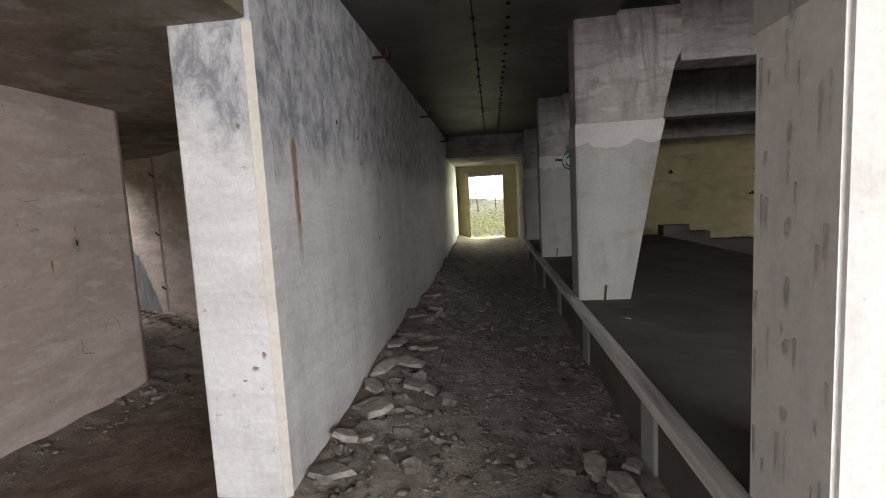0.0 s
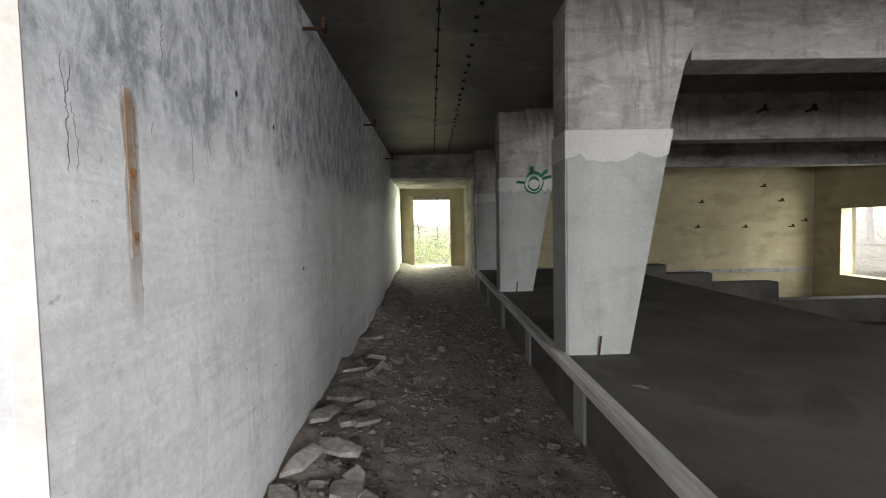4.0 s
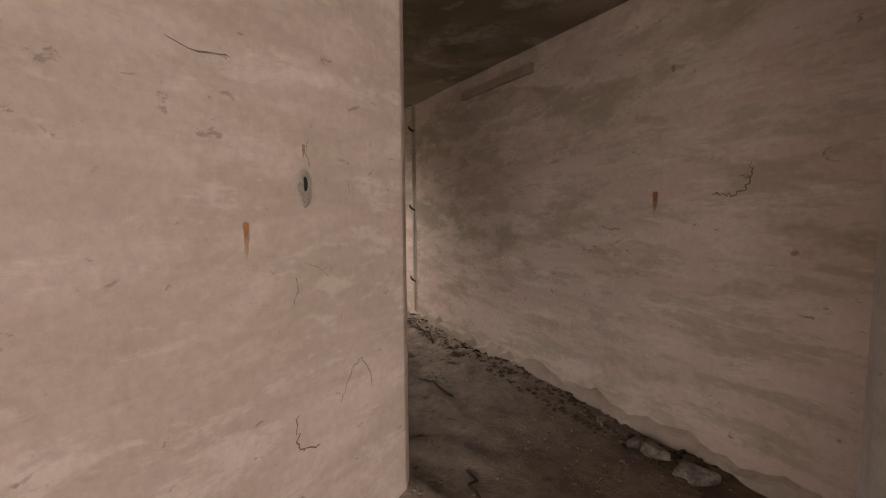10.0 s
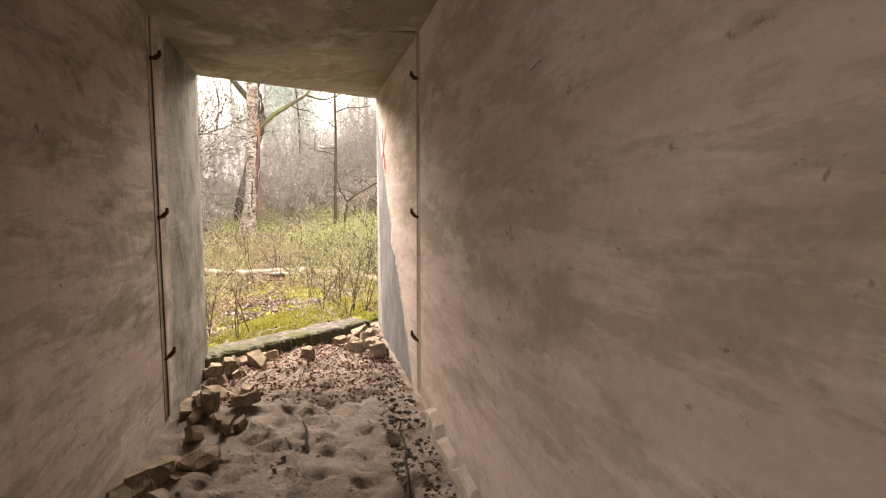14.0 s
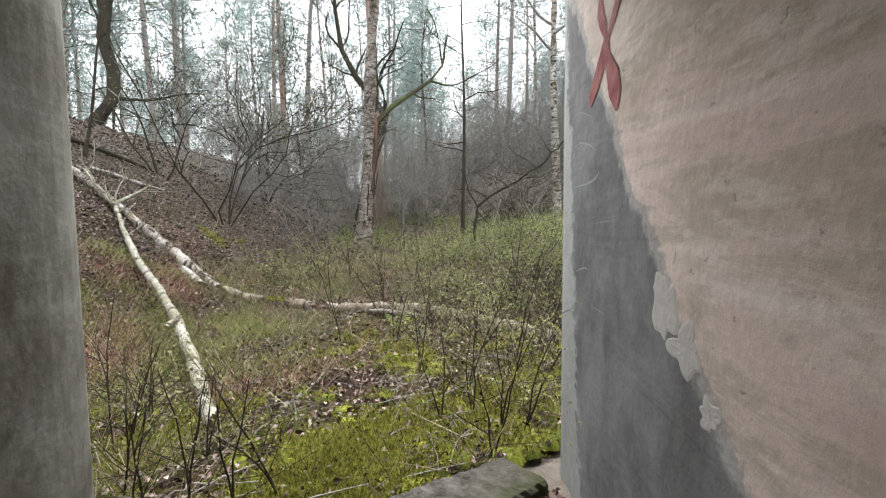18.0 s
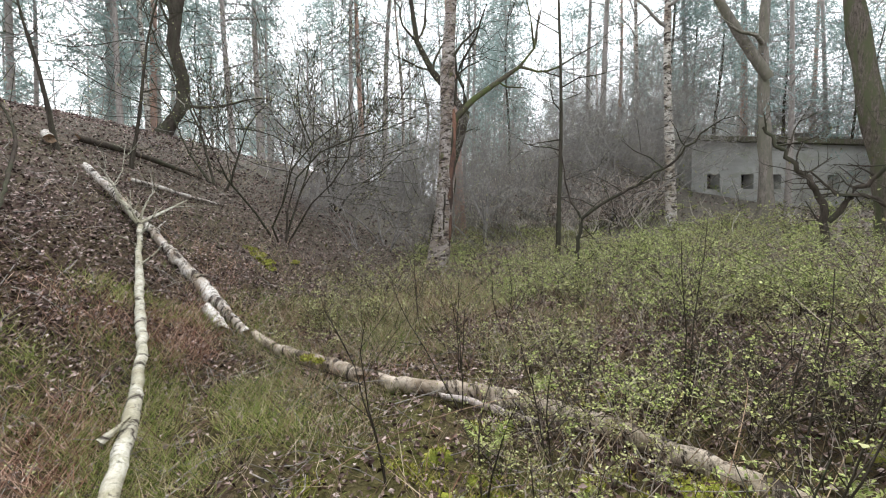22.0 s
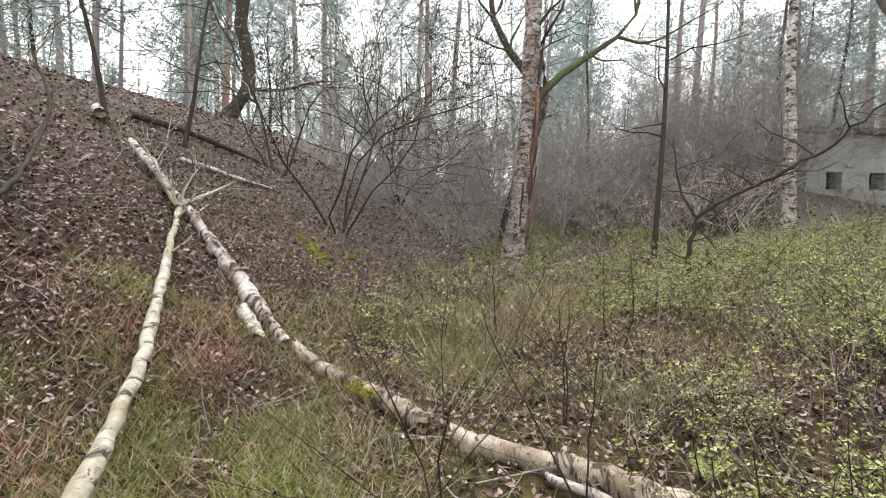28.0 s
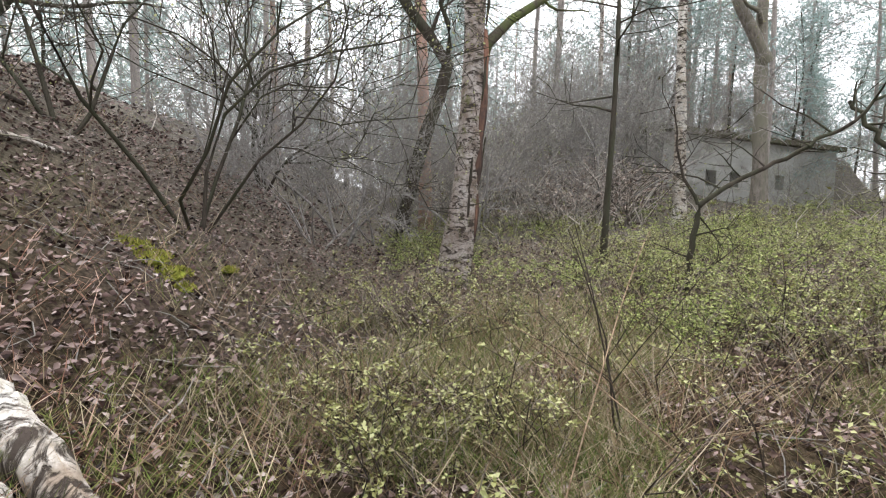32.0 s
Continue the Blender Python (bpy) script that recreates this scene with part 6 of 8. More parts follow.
stand(bare_tree("forked_tree", "grey forked tree before the far bunker", "tree", 35, 14.0, 0.22, M_BARKGREY, (-0.3, 0.5), 0.22, 9, 0.4, 0.22, 2, 0.04, M_LEAFOLIVE, None, (3, 4), 0.7), -16.86, 21.9)
root = bpy.data.objects["forked_tree"]
fk = Tubes()
fk.add(np.array([(-0.05, 0.05, 4.6), (-0.45, -0.8, 6.0), (-0.8, -1.6, 7.4), (-1.1, -2.2, 9.0), (-1.3, -2.7, 11)]), [0.17, 0.15, 0.12, 0.08, 0.04], 8)
fk.mesh("fork_limb", M_BARKGREY, root)
stand(bare_tree("mossy_tree", "thick leaning trunk wrapped in green moss", "tree", 37, 15.0, 0.27, M_BARKMOSS, (-2.4, -1.6), 0.15, 9, 0.35, 0.2, 2, 0.05, M_LEAFNEW, M_TWIG, (3, 4)), -12.55, 19.7)
stand(bare_tree("mossy_tree", "dark mossy trunk among leafing shrubs", "tree", 38, 15.0, 0.30, M_BARKMOSS, (0.0, 0.3), 0.15, 9, 0.3, 0.2, 2, 0.05, M_LEAFNEW, M_TWIG, (3, 4)), -12.3, 21.9)
stand(bare_tree("birch_tree", "stout birch with peeling pinkish bark", "tree", 39, 14.0, 0.22, M_BIRCHGREY, (-0.1, -0.3), 0.1, 9, 0.4, 0.2, 2, 0.0, None, M_TWIG, (3, 4)), -10.85, 19.3)
stand(bare_tree("leaning_tree", "leaning mossy tree at the edge of the hollow", "tree", 40, 10.0, 0.2, M_BARKMOSS, (1.6, 2.4), 0.2, 8, 0.3, 0.25, 2, 0.05, M_LEAFNEW, M_TWIG, (3, 4)), -9.6, 21.6)

# on the bank: curved tree, thin dark stem, many-stemmed bush
root = place_root("curved_tree", -21.3, 4.9, "bent dark tree growing out of the bank", "tree")
tb, tips = Tubes(), []
line = np.array([(0.3, -0.55, -0.3), (0.15, -0.1, 0.3), (0.0, 0.3, 1.0), (-0.05, 0.32, 1.7), (-0.05, 0.12, 2.6), (-0.1, 0.25, 3.6), (-0.1, 0.5, 4.6), (-0.1, 0.45, 6.0), (-0.1, 0.55, 8.0), (-0.1, 0.5, 10)])
tb.add(line, [0.22, 0.20, 0.18, 0.16, 0.155, 0.15, 0.14, 0.12, 0.09, 0.04], 9)
tb.add(np.array([(-0.1, 0.2, 3.2), (-0.1, -0.1, 4.4), (-0.1, -0.2, 5.8), (-0.15, -0.5, 8.5)]), [0.10, 0.09, 0.08, 0.03], 7)
tb.mesh("trunk", M_BARKDARK, root)
tw = Tubes()
for i in (2, 4, 5, 6, 7, 7, 8, 8):
    branch_out(g0, tw, line[i], np.array((g0.uniform(-0.6, 0.6), g0.uniform(-1, 1), g0.uniform(0.0, 0.8))), g0.uniform(1.6, 2.8), 0.05, 2, tips, 0.18, 0.02)
tw.mesh("branchwork", M_BARKDARK, root)

stand(bare_tree("young_tree", "thin crooked dark stem on the leafy bank", "tree", 43, 3.2, 0.04, M_BARKDARK, (-0.1, -0.45), 0.06, 5, 0.5, 0.14, 1, 0.0, None, None, (2, 4)), -15.7, 4.15)
stand(bare_tree("young_tree", "thin crooked dark stem on the leafy bank", "tree", 44, 4.2, 0.034, M_BARKDARK, (-0.2, 0.9), 0.16, 6, 0.3, 0.25, 1, 0.0, None, None, (2, 4)), -16.4, 4.9)


def bush_tree(seed, stems, height, r, label, mat_=None, leaf=0.0, depth=2, name="bare_bush", fan=0.45, least=0.004, wander=0.16):
    g = np.random.default_rng(seed)
    root = empty(name, label, "bush")
    tips = []
    for _ in range(stems):
        tb = Tubes()
        a = g.uniform(0, 6.28)
        d = np.array((math.cos(a) * fan, math.sin(a) * fan, 1.0))
        branch_out(g, tb, np.array((math.cos(a) * 0.08, math.sin(a) * 0.08, 0)), d / np.linalg.norm(d), height * g.uniform(0.75, 1.1), r * g.uniform(0.7, 1.1), depth, tips, wander, 0.04, (5, 7), 0.7, 0.58, 5, least)
        tb.mesh("stem", mat_ or M_BARKDARK, root)
    if leaf:
        lv = Leaves()
        P = np.array([p for p, _ in tips])
        D = np.array([d for _, d in tips])
        for _ in range(2):
            n = len(P)
            lv.add(P + g.normal(size=(n, 3)) * 0.05, D + g.normal(size=(n, 3)), leaf * g.uniform(0.6, 1.3, n), leaf * 0.6, g)
        lv.mesh("foliage", M_LEAFOLIVE, root)
    return root


stand(bush_tree(51, 5, 4.2, 0.024, "many-stemmed dark spreading bush at the foot of the bank", None, 0.026, 3, "bare_bush", 0.5, 0.0036, 0.27), -16.3, 7.3)
stand(bush_tree(52, 3, 3.0, 0.035, "thin bare bush on the bank", None, 0.0, 2), -17.6, 6.2)
stand(bush_tree(53, 4, 3.4, 0.045, "thin bare bush in the hollow", None, 0.03, 2), -20.5, 9.0)

# crooked little trees between the hollow and the far bunker
def crooked(x, y, label, limbs, seed):
    """Dark crooked stems that fork low; each limb is a line of offsets from the foot, with its thickness."""
    g = np.random.default_rng(seed)
    root = place_root("crooked_tree", x, y, label, "tree")
    for pts, r in limbs:
        tb, tips_ = Tubes(), []
        P = np.array(pts, dtype=float)
        t = np.linspace(0, len(P) - 1, 5 * (len(P) - 1) + 1)
        Q = np.stack([np.interp(t, range(len(P)), P[:, i]) for i in range(3)], 1)
        Q[1:-1] = 0.25 * Q[:-2] + 0.5 * Q[1:-1] + 0.25 * Q[2:]
        Q[1:] += g.normal(size=(len(Q) - 1, 3)) * r * 0.4
        tb.add(Q, np.linspace(r, r * 0.35, len(Q)), 7)
        for k in range(3, len(Q), 2):
            d = g.normal(size=3) * np.array((0.8, 0.8, 0.4)) + np.array((0, 0, 0.5))
            branch_out(g, tb, Q[k], d / np.linalg.norm(d), g.uniform(0.4, 0.9), r * 0.35, 1, tips_, 0.2, 0.03, (3, 5), 0.8, 0.55, 4, 0.004)
        tb.mesh("limb", M_BARKDARK, root)
    return root


crooked(-13.75, 12.1, "small crooked dark tree with one long level limb", (([(0, 0, -0.1), (0.02, 0, 0.6), (0.05, 0.05, 1.2), (0.35, 0.4, 1.5), (0.75, 0.75, 1.8), (1.15, 1.05, 2.1), (1.5, 1.3, 2.6)], 0.04), ([(0.05, 0.05, 1.2), (-0.1, -0.1, 1.6), (-0.15, -0.2, 2.3)], 0.022)), 401)
crooked(-12.7, 17.4, "dark crooked tree forking low before the bunker", (([(0, 0, -0.1), (-0.05, -0.05, 0.9), (-0.3, -0.2, 1.6), (-0.6, -0.45, 2.1), (-0.9, -0.6, 2.6)], 0.085), ([(0, 0, 0.7), (0.35, 0.15, 1.3), (0.7, 0.3, 1.6), (1.2, 0.4, 2.3), (1.4, 0.4, 3.2)], 0.06)), 402)
crooked(-11.8, 17.8, "dark crooked tree forking low before the bunker", (([(0, 0, -0.1), (0.1, 0.05, 0.8), (0.2, 0.05, 1.5), (0.4, 0.05, 2.2), (0.45, 0.0, 3.1)], 0.075), ([(0.1, 0.05, 0.8), (-0.35, -0.2, 1.2), (-0.8, -0.4, 1.25), (-1.2, -0.5, 1.7)], 0.05)), 403)

# ---- fallen birches ----
def lying(name, label, pts, rad, mat_, k=12, extra=()):
    root = empty(name, label, "log", tuple(pts[0]))
    P = np.array(pts) - np.array(pts[0])
    # finer steps with knots and dents
    g = np.random.default_rng(len(pts) * 7)
    t = np.linspace(0, len(P) - 1, 8 * (len(P) - 1) + 1)
    Q = np.stack([np.interp(t, range(len(P)), P[:, i]) for i in range(3)], 1)
    for _ in range(3):
        Q[1:-1] = 0.25 * Q[:-2] + 0.5 * Q[1:-1] + 0.25 * Q[2:]
    Q += g.normal(size=Q.shape) * 0.006
    slow = np.interp(t, np.arange(0, len(P), 0.4), g.normal(size=len(np.arange(0, len(P), 0.4))))
    R = np.interp(t, range(len(P)), rad) * (1 + 0.03 * g.normal(size=len(t)) + 0.09 * slow)
    tb = Tubes()
    tb.add(Q, R, k)
    ob = tb.mesh("trunk", mat_, root)
    co = np.array([v.co[:] for v in ob.data.vertices])
    mid = np.repeat(Q, k, 0)
    # lumps, so that the section is not round
    co = mid + (co - mid) * (1 + 0.06 * g.normal(size=(len(co), 1)))
    for i in (0, len(Q) - 1):
        d = (Q[i] - Q[i - 1]) if i else (Q[0] - Q[1])
        d = d / np.linalg.norm(d)
        ring = co[:k] if i == 0 else co[-k:]
        ring += d * (g.uniform(-1.2, 0.9, (k, 1)) * R[i])
        bm = bmesh.new()
        rim = [bm.verts.new(p) for p in ring]
        deep = bm.verts.new(Q[i] - d * R[i] * 1.6)
        for a in range(k):
            bm.faces.new((rim[a], rim[(a + 1) % k], deep))
        part("broken_end", bm, M_STRAWWOOD, root)
    ob.data.vertices.foreach_set("co", co.astype(np.float32).ravel())
    ob.data.update()
    for p, d, ln, r, dep in extra:
        tw, tips_ = Tubes(), []
        branch_out(g, tw, np.array(p) - np.array(pts[0]), np.array(d), ln, r, dep, tips_, 0.16, 0.03, (2, 3), 0.6, 0.6, 6)
        tw.mesh("limb", mat_, root)
    return root


M_STRAWWOOD = rough_mix("rotten_wood", (0.26, 0.18, 0.12), (0.36, 0.27, 0.19), (0.15, 0.10, 0.07), 30, 0.9, 0.6, 0.006)


def rest(x, y, lift):
    return (x, y, gz(x, y) + lift)


lying("fallen_birch", "long fallen birch trunk running down the bank", [rest(-15.0, 4.65, 0.16), rest(-14.6, 5.08, 0.10), rest(-14.25, 5.28, 0.13), rest(-13.85, 5.72, 0.07), rest(-13.5, 5.92, 0.10), rest(-13.2, 6.2, 0.07), rest(-12.92, 6.33, 0.09), rest(-12.6, 6.6, 0.06), rest(-12.35, 6.72, 0.07)],
      [0.045, 0.05, 0.058, 0.056, 0.072, 0.078, 0.084, 0.06, 0.042], M_BIRCH, 12,
      (((-13.2, 6.17, gz(-13.2, 6.17) + 0.12), (0.3, 0.6, 0.5), 0.16, 0.03, 0), ((-13.9, 5.65, gz(-13.9, 5.65) + 0.14), (-0.5, 0.4, 0.6), 0.3, 0.016, 1), ((-12.7, 6.5, gz(-12.7, 6.5) + 0.1), (0.7, 0.1, 0.4), 0.3, 0.03, 0)))
lying("fallen_birch", "broken butt of a birch on the bank", [rest(-12.72, 6.30, 0.04), rest(-12.50, 6.42, 0.04), rest(-12.32, 6.5, 0.04)], [0.06, 0.066, 0.062], M_BIRCH)
lying("fallen_log", "rotten mossy birch log across the hollow", [rest(-12.4, 6.76, 0.06), rest(-11.9, 7.05, 0.06), rest(-11.4, 7.33, 0.05), rest(-11.1, 7.48, 0.05), rest(-10.82, 7.61, 0.05)], [0.04, 0.062, 0.072, 0.062, 0.07], M_LOG)
lying("fallen_log", "rotten mossy birch log across the hollow", [rest(-10.62, 7.72, 0.05), rest(-10.4, 7.86, 0.05), rest(-10.07, 8.2, 0.05), rest(-9.65, 8.47, 0.05), rest(-9.2, 8.74, 0.05), rest(-8.72, 8.96, 0.05), rest(-8.2, 9.12, 0.04), rest(-7.6, 9.3, 0.04)], [0.05, 0.07, 0.075, 0.065, 0.078, 0.06, 0.055, 0.04], M_LOG)
lying("fallen_log", "slender dead branch beside the log", [rest(-10.1, 8.02, 0.05), rest(-9.75, 8.22, 0.06), rest(-9.25, 8.5, 0.05)], [0.02, 0.028, 0.022], M_BIRCHGREY, 8)
lying("fallen_birch", "slender white birch leaning up the bank", [(-8.25, 6.22, gz(-8.25, 6.22) + 0.05), (-9.2, 6.18, 0.16), (-10.2, 6.11, 0.32), (-11.1, 6.0, 0.47), (-12.2, 5.78, 0.72), (-13.1, 5.62, 1.08), (-13.95, 5.48, 1.46)],
      [0.049, 0.046, 0.044, 0.042, 0.039, 0.034, 0.031], M_BIRCHTHIN, 12,
      (((-13.9, 5.48, 1.45), (-0.65, 0.35, 0.35), 0.9, 0.035, 1), ((-13.9, 5.48, 1.45), (-0.5, -0.45, 0.5), 1.0, 0.035, 2), ((-13.95, 5.48, 1.46), (-0.3, 0.15, 0.9), 0.6, 0.020, 1), ((-13.9, 5.49, 1.44), (-0.1, -0.45, 0.8), 0.5, 0.018, 1), ((-13.6, 5.54, 1.31), (0.0, 0.6, 0.55), 0.4, 0.016, 1), ((-13.3, 5.6, 1.18), (-0.4, -0.6, 0.35), 0.4, 0.02, 0), ((-12.9, 5.66, 1.0), (-0.3, 0.7, 0.3), 0.3, 0.02, 0), ((-9.9, 6.03, 0.3), (-0.5, 0.5, 0.3), 0.18, 0.03, 0)))
lying("fallen_log", "short bleached stump lying on the bank", [rest(-15.85, 3.95, 0.12), rest(-15.6, 4.1, 0.16)], [0.08, 0.07], M_BIRCH, 9)
lying("fallen_log", "dark rotten log on top of the bank", [rest(-16.4, 4.2, 0.1), rest(-17.0, 5.1, 0.12), rest(-17.5, 5.9, 0.08)], [0.05, 0.05, 0.03], M_BARKDARK, 8)
lying("fallen_branch", "pale dead branch on top of the bank", [rest(-15.6, 5.05, 0.1), rest(-16.2, 5.7, 0.06), rest(-16.7, 6.3, 0.05)], [0.03, 0.035, 0.02], M_BIRCH, 7)
lying("fallen_branch", "pale dead branch among the leaves", [rest(-14.9, 2.9, 0.05), rest(-14.4, 3.3, 0.05), rest(-14.0, 3.5, 0.04)], [0.025, 0.03, 0.015], M_BIRCH, 7)
lying("fallen_branch", "long dark crooked branch on the bank", [rest(-12.2, 4.4, 0.03), rest(-12.9, 4.5, 0.08), rest(-13.6, 4.35, 0.22), rest(-14.0, 4.3, 0.5), rest(-14.3, 4.0, 0.9)], [0.02, 0.025, 0.022, 0.018, 0.008], M_BARKDARK, 6)

# ---- undergrowth: too many to count, so one mesh for each kind ----
WAY = [(-6.0, 6.3), (-6.6, 6.75), (-7.0, 6.85), (-7.5, 6.9), (-8.5, 6.9), (-9.5, 6.65), (-10.3, 6.6), (-11.0, 6.7)]


def from_way(x, y):
    d = np.full(np.shape(x), 99.0)
    for (x0, y0), (x1, y1) in zip(WAY, WAY[1:]):
        vx, vy = x1 - x0, y1 - y0
        t = np.clip(((x - x0) * vx + (y - y0) * vy) / (vx * vx + vy * vy), 0, 1)
        d = np.minimum(d, np.hypot(x - x0 - t * vx, y - y0 - t * vy))
    return d


def bank_share(x, y):
    """0 in the hollow, 1 well up on the leafy bank."""
    return np.clip((-0.336 * x - 0.525 * y - 0.35) / 0.55, 0, 1)


def fan_points(g, n, near, far, power=1.0):
    """Places in front of the exit, thinning with distance."""
    n = int(n * 1.3)
    r = near + (far - near) * g.random(n) ** power
    a = np.radians(g.uniform(0, 360, n))
    x, y = -7.6 + r * np.cos(a), 6.6 + r * np.sin(a)
    keep = x < -6.96
    return x[keep], y[keep]


def leaf_litter():
    g = np.random.default_rng(61)
    lv = Leaves()
    xs, ys, ss = [], [], []
    for n, lo, hi, size in ((80000, 0.2, 6.5, 0.036), (200000, 3.0, 13.0, 0.043), (36000, 11, 26, 0.10)):
        x, y = fan_points(g, n, lo, hi, 0.75)
        keep = g.random(len(x)) < (0.5 + 0.5 * bank_share(x, y)) * (1 - 0.2 * np.exp(-((x + 11.2) / 2.3) ** 2 - ((y - 6.1) / 0.8) ** 2))
        xs.append(x[keep]), ys.append(y[keep]), ss.append(np.full(keep.sum(), size))
    x, y, s = np.concatenate(xs), np.concatenate(ys), np.concatenate(ss)
    z = ground_height(x, y) + g.uniform(0.0, 0.04, len(x))
    a = g.uniform(0, 6.28, len(x))
    D = np.stack([np.cos(a), np.sin(a), g.normal(0, 0.4, len(x))], 1)
    lv.add(np.stack([x, y, z], 1), D, s * g.uniform(0.6, 1.6, len(x)), s * g.uniform(0.45, 0.9, len(x)), g, 0.3, 0.25)
    tagged(lv.mesh("leaf_litter", M_LEAFDEAD), "brown fallen leaves covering the bank and hollow", "leaves", "", "stuff")
    # blown into the exit
    lv = Leaves()
    n = 5200
    u, v = g.random(n), g.random(n)
    s = 4.2 + 1.9 * g.random(n) ** 0.8
    off = g.uniform(0.05, 1.45, n)
    P = np.array([on_right(a_, -b_) for a_, b_ in zip(s, off)])
    z = in_floor(P[:, 0], P[:, 1]) + g.uniform(0, 0.03, n)
    a = g.uniform(0, 6.28, n)
    lv.add(np.stack([P[:, 0], P[:, 1], z], 1), np.stack([np.cos(a), np.sin(a), g.normal(0, 0.3, n)], 1), 0.027 * g.uniform(0.6, 1.5, n), 0.018, g, 0.3)
    tagged(lv.mesh("leaf_litter", M_LEAFIN), "brown leaves blown into the exit", "leaves", "", "stuff")


leaf_litter()


def shrubs(name, label, seed, bands, stem_mat, leaf_mat, share, stem_r=0.0055, tall=0.0):
    """Thicket of thin stems with small young leaves. Bands: count, nearest, farthest, height, leaf, leaves a stem."""
    g = np.random.default_rng(seed)
    tb, lv = Tubes(), Leaves()
    for n, lo, hi, height, leaf, per in bands:
        x, y = fan_points(g, n, lo, hi, 0.7)
        d = from_way(x, y)
        patch = np.clip(0.5 + 1.1 * vnoise(x, y, 1.3, seed), 0, 1)
        keep = (d > 0.7) & (g.random(len(x)) < share(x, y, d) * (0.15 + 0.85 * patch) * np.clip(0.5 + 1.5 * vnoise(x, y, 0.42, seed + 5), 0.05, 1))
        x, y, d = x[keep], y[keep], d[keep]
        n = len(x)
        h = height * g.uniform(0.4, 1.25, n) * np.clip(0.35 + d / 4.0, 0.4, 1.0) * (0.75 + 0.35 * vnoise(x, y, 2.6, seed + 1))
        h = h * (1 + tall * np.exp(-((x + 9.2) / 2.8) ** 2 - ((y - 11.2) / 2.2) ** 2))
        p0 = np.stack([x, y, ground_height(x, y) - 0.02], 1)
        a = g.uniform(0, 6.28, n)
        lean = g.uniform(0.1, 0.8, n)
        D = np.stack([np.cos(a) * lean, np.sin(a) * lean, np.ones(n)], 1)
        m = 4
        t = np.linspace(0, 1, m)
        P = p0[:, None] + D[:, None] * (h[:, None] * t)[..., None]
        P[:, 1:, :2] += g.normal(size=(n, m - 1, 2)) * (h[:, None, None] * 0.08)
        P[..., 2] -= (lean[:, None] * t ** 2 * h[:, None]) * 0.35
        r = stem_r * g.uniform(0.5, 1.25, n)[:, None] * (0.62 + 0.38 * leaf / 0.032)
        tb.add(P, r * (1 - 0.7 * t), 3)
        ends = [(P[:, 1], P[:, 3])]
        for _ in range(2):
            q = P[np.arange(n), g.integers(1, 3, n)]
            b = g.uniform(0, 6.28, n)
            e = q + np.stack([np.cos(b), np.sin(b), g.uniform(0.2, 0.9, n)], 1) * (h * g.uniform(0.25, 0.5, n))[:, None]
            tb.add(np.stack([q, e], 1), np.array((0.6, 0.25)) * r, 3)
            ends.append((q, e))
        for q, e in ends:
            for _k in range(max(1, per // 12)):
                f = g.random(n)[:, None] ** 0.5
                knot = q + (e - q) * f
                for _j in range(4):
                    out = g.normal(size=(n, 3)) * np.array((1, 1, 0.35)) + np.array((0, 0, 0.25))
                    out /= np.linalg.norm(out, axis=1, keepdims=True)
                    lv.add(knot + out * leaf * g.uniform(0.0, 0.7, (n, 1)), out, leaf * g.uniform(0.5, 1.3, n), leaf * 0.62, g, 0.2, 0.55)
    tagged(tb.mesh(name + "_stems", stem_mat, None, False), label + ", the stems", "shrub", "", "stuff")
    tagged(lv.mesh(name + "_leaves", leaf_mat), label + ", the leaves", "shrub", "", "stuff")


def in_hollow(x, y, d):
    return (1 - 0.9 * np.exp(-((x + 9.0) ** 2 + (y - 9.9) ** 2) / 0.7)) * np.clip(0.55 + 0.9 * vnoise(x, y, 1.5, 19), 0.05, 1) * (1 - bank_share(x, y)) * np.clip((d - 0.5) / 1.6, 0.12, 1)


def lush(x, y, d):
    return (1 - 0.9 * np.exp(-((x + 9.0) ** 2 + (y - 9.9) ** 2) / 0.6)) * np.clip(0.75 + 1.1 * vnoise(x, y, 1.6, 17), 0.05, 1) * (1 - bank_share(x, y)) * np.clip((y - 7.5 - 2.0 * np.clip((-x - 9.8) / 1.6, 0, 1)) / 2.0, 0, 1) * np.clip((d - 1.0) / 1.3, 0, 1)


def brushy(x, y, d):
    far = np.clip((np.hypot(x + 7.5, y - 6.8) - 10.5) / 3.0, 0, 1)
    mound_ = np.exp(-(((x + 26) / 7.0) ** 2 + ((y - 20.5) / 6.5) ** 2))
    gap = 1 - 0.9 * np.exp(-(((x + 15) / 5.0) ** 2 + ((y - 18) / 6.0) ** 2))
    u, v = (x + 20.45) * 0.186 + (y - 22.95) * 0.983, (x + 20.45) * -0.983 + (y - 22.95) * 0.186
    over = np.exp(-((v - 3.0) / 1.6) ** 2) * (u > -2) * (u < 19)
    return (1 - 0.85 * bank_share(x, y)) * far * np.maximum(np.clip(0.45 + mound_, 0, 1) * gap, 1.6 * over)


shrubs("budding_shrubs", "low brown shrubs in bud", 71, ((22000, 0.8, 7, 0.60, 0.020, 24), (60000, 4, 15, 0.72, 0.029, 36), (11000, 12, 32, 0.9, 0.065, 36)), M_STEM, M_LEAFOLIVE, in_hollow)
shrubs("leafing_shrubs", "fresh green leafing shrubs", 72, ((30000, 1.5, 7, 0.66, 0.022, 36), (52000, 4, 15, 0.72, 0.030, 36), (12000, 12, 30, 0.8, 0.065, 36)), M_STEM, M_LEAFNEW, lush, 0.005, 1.2)
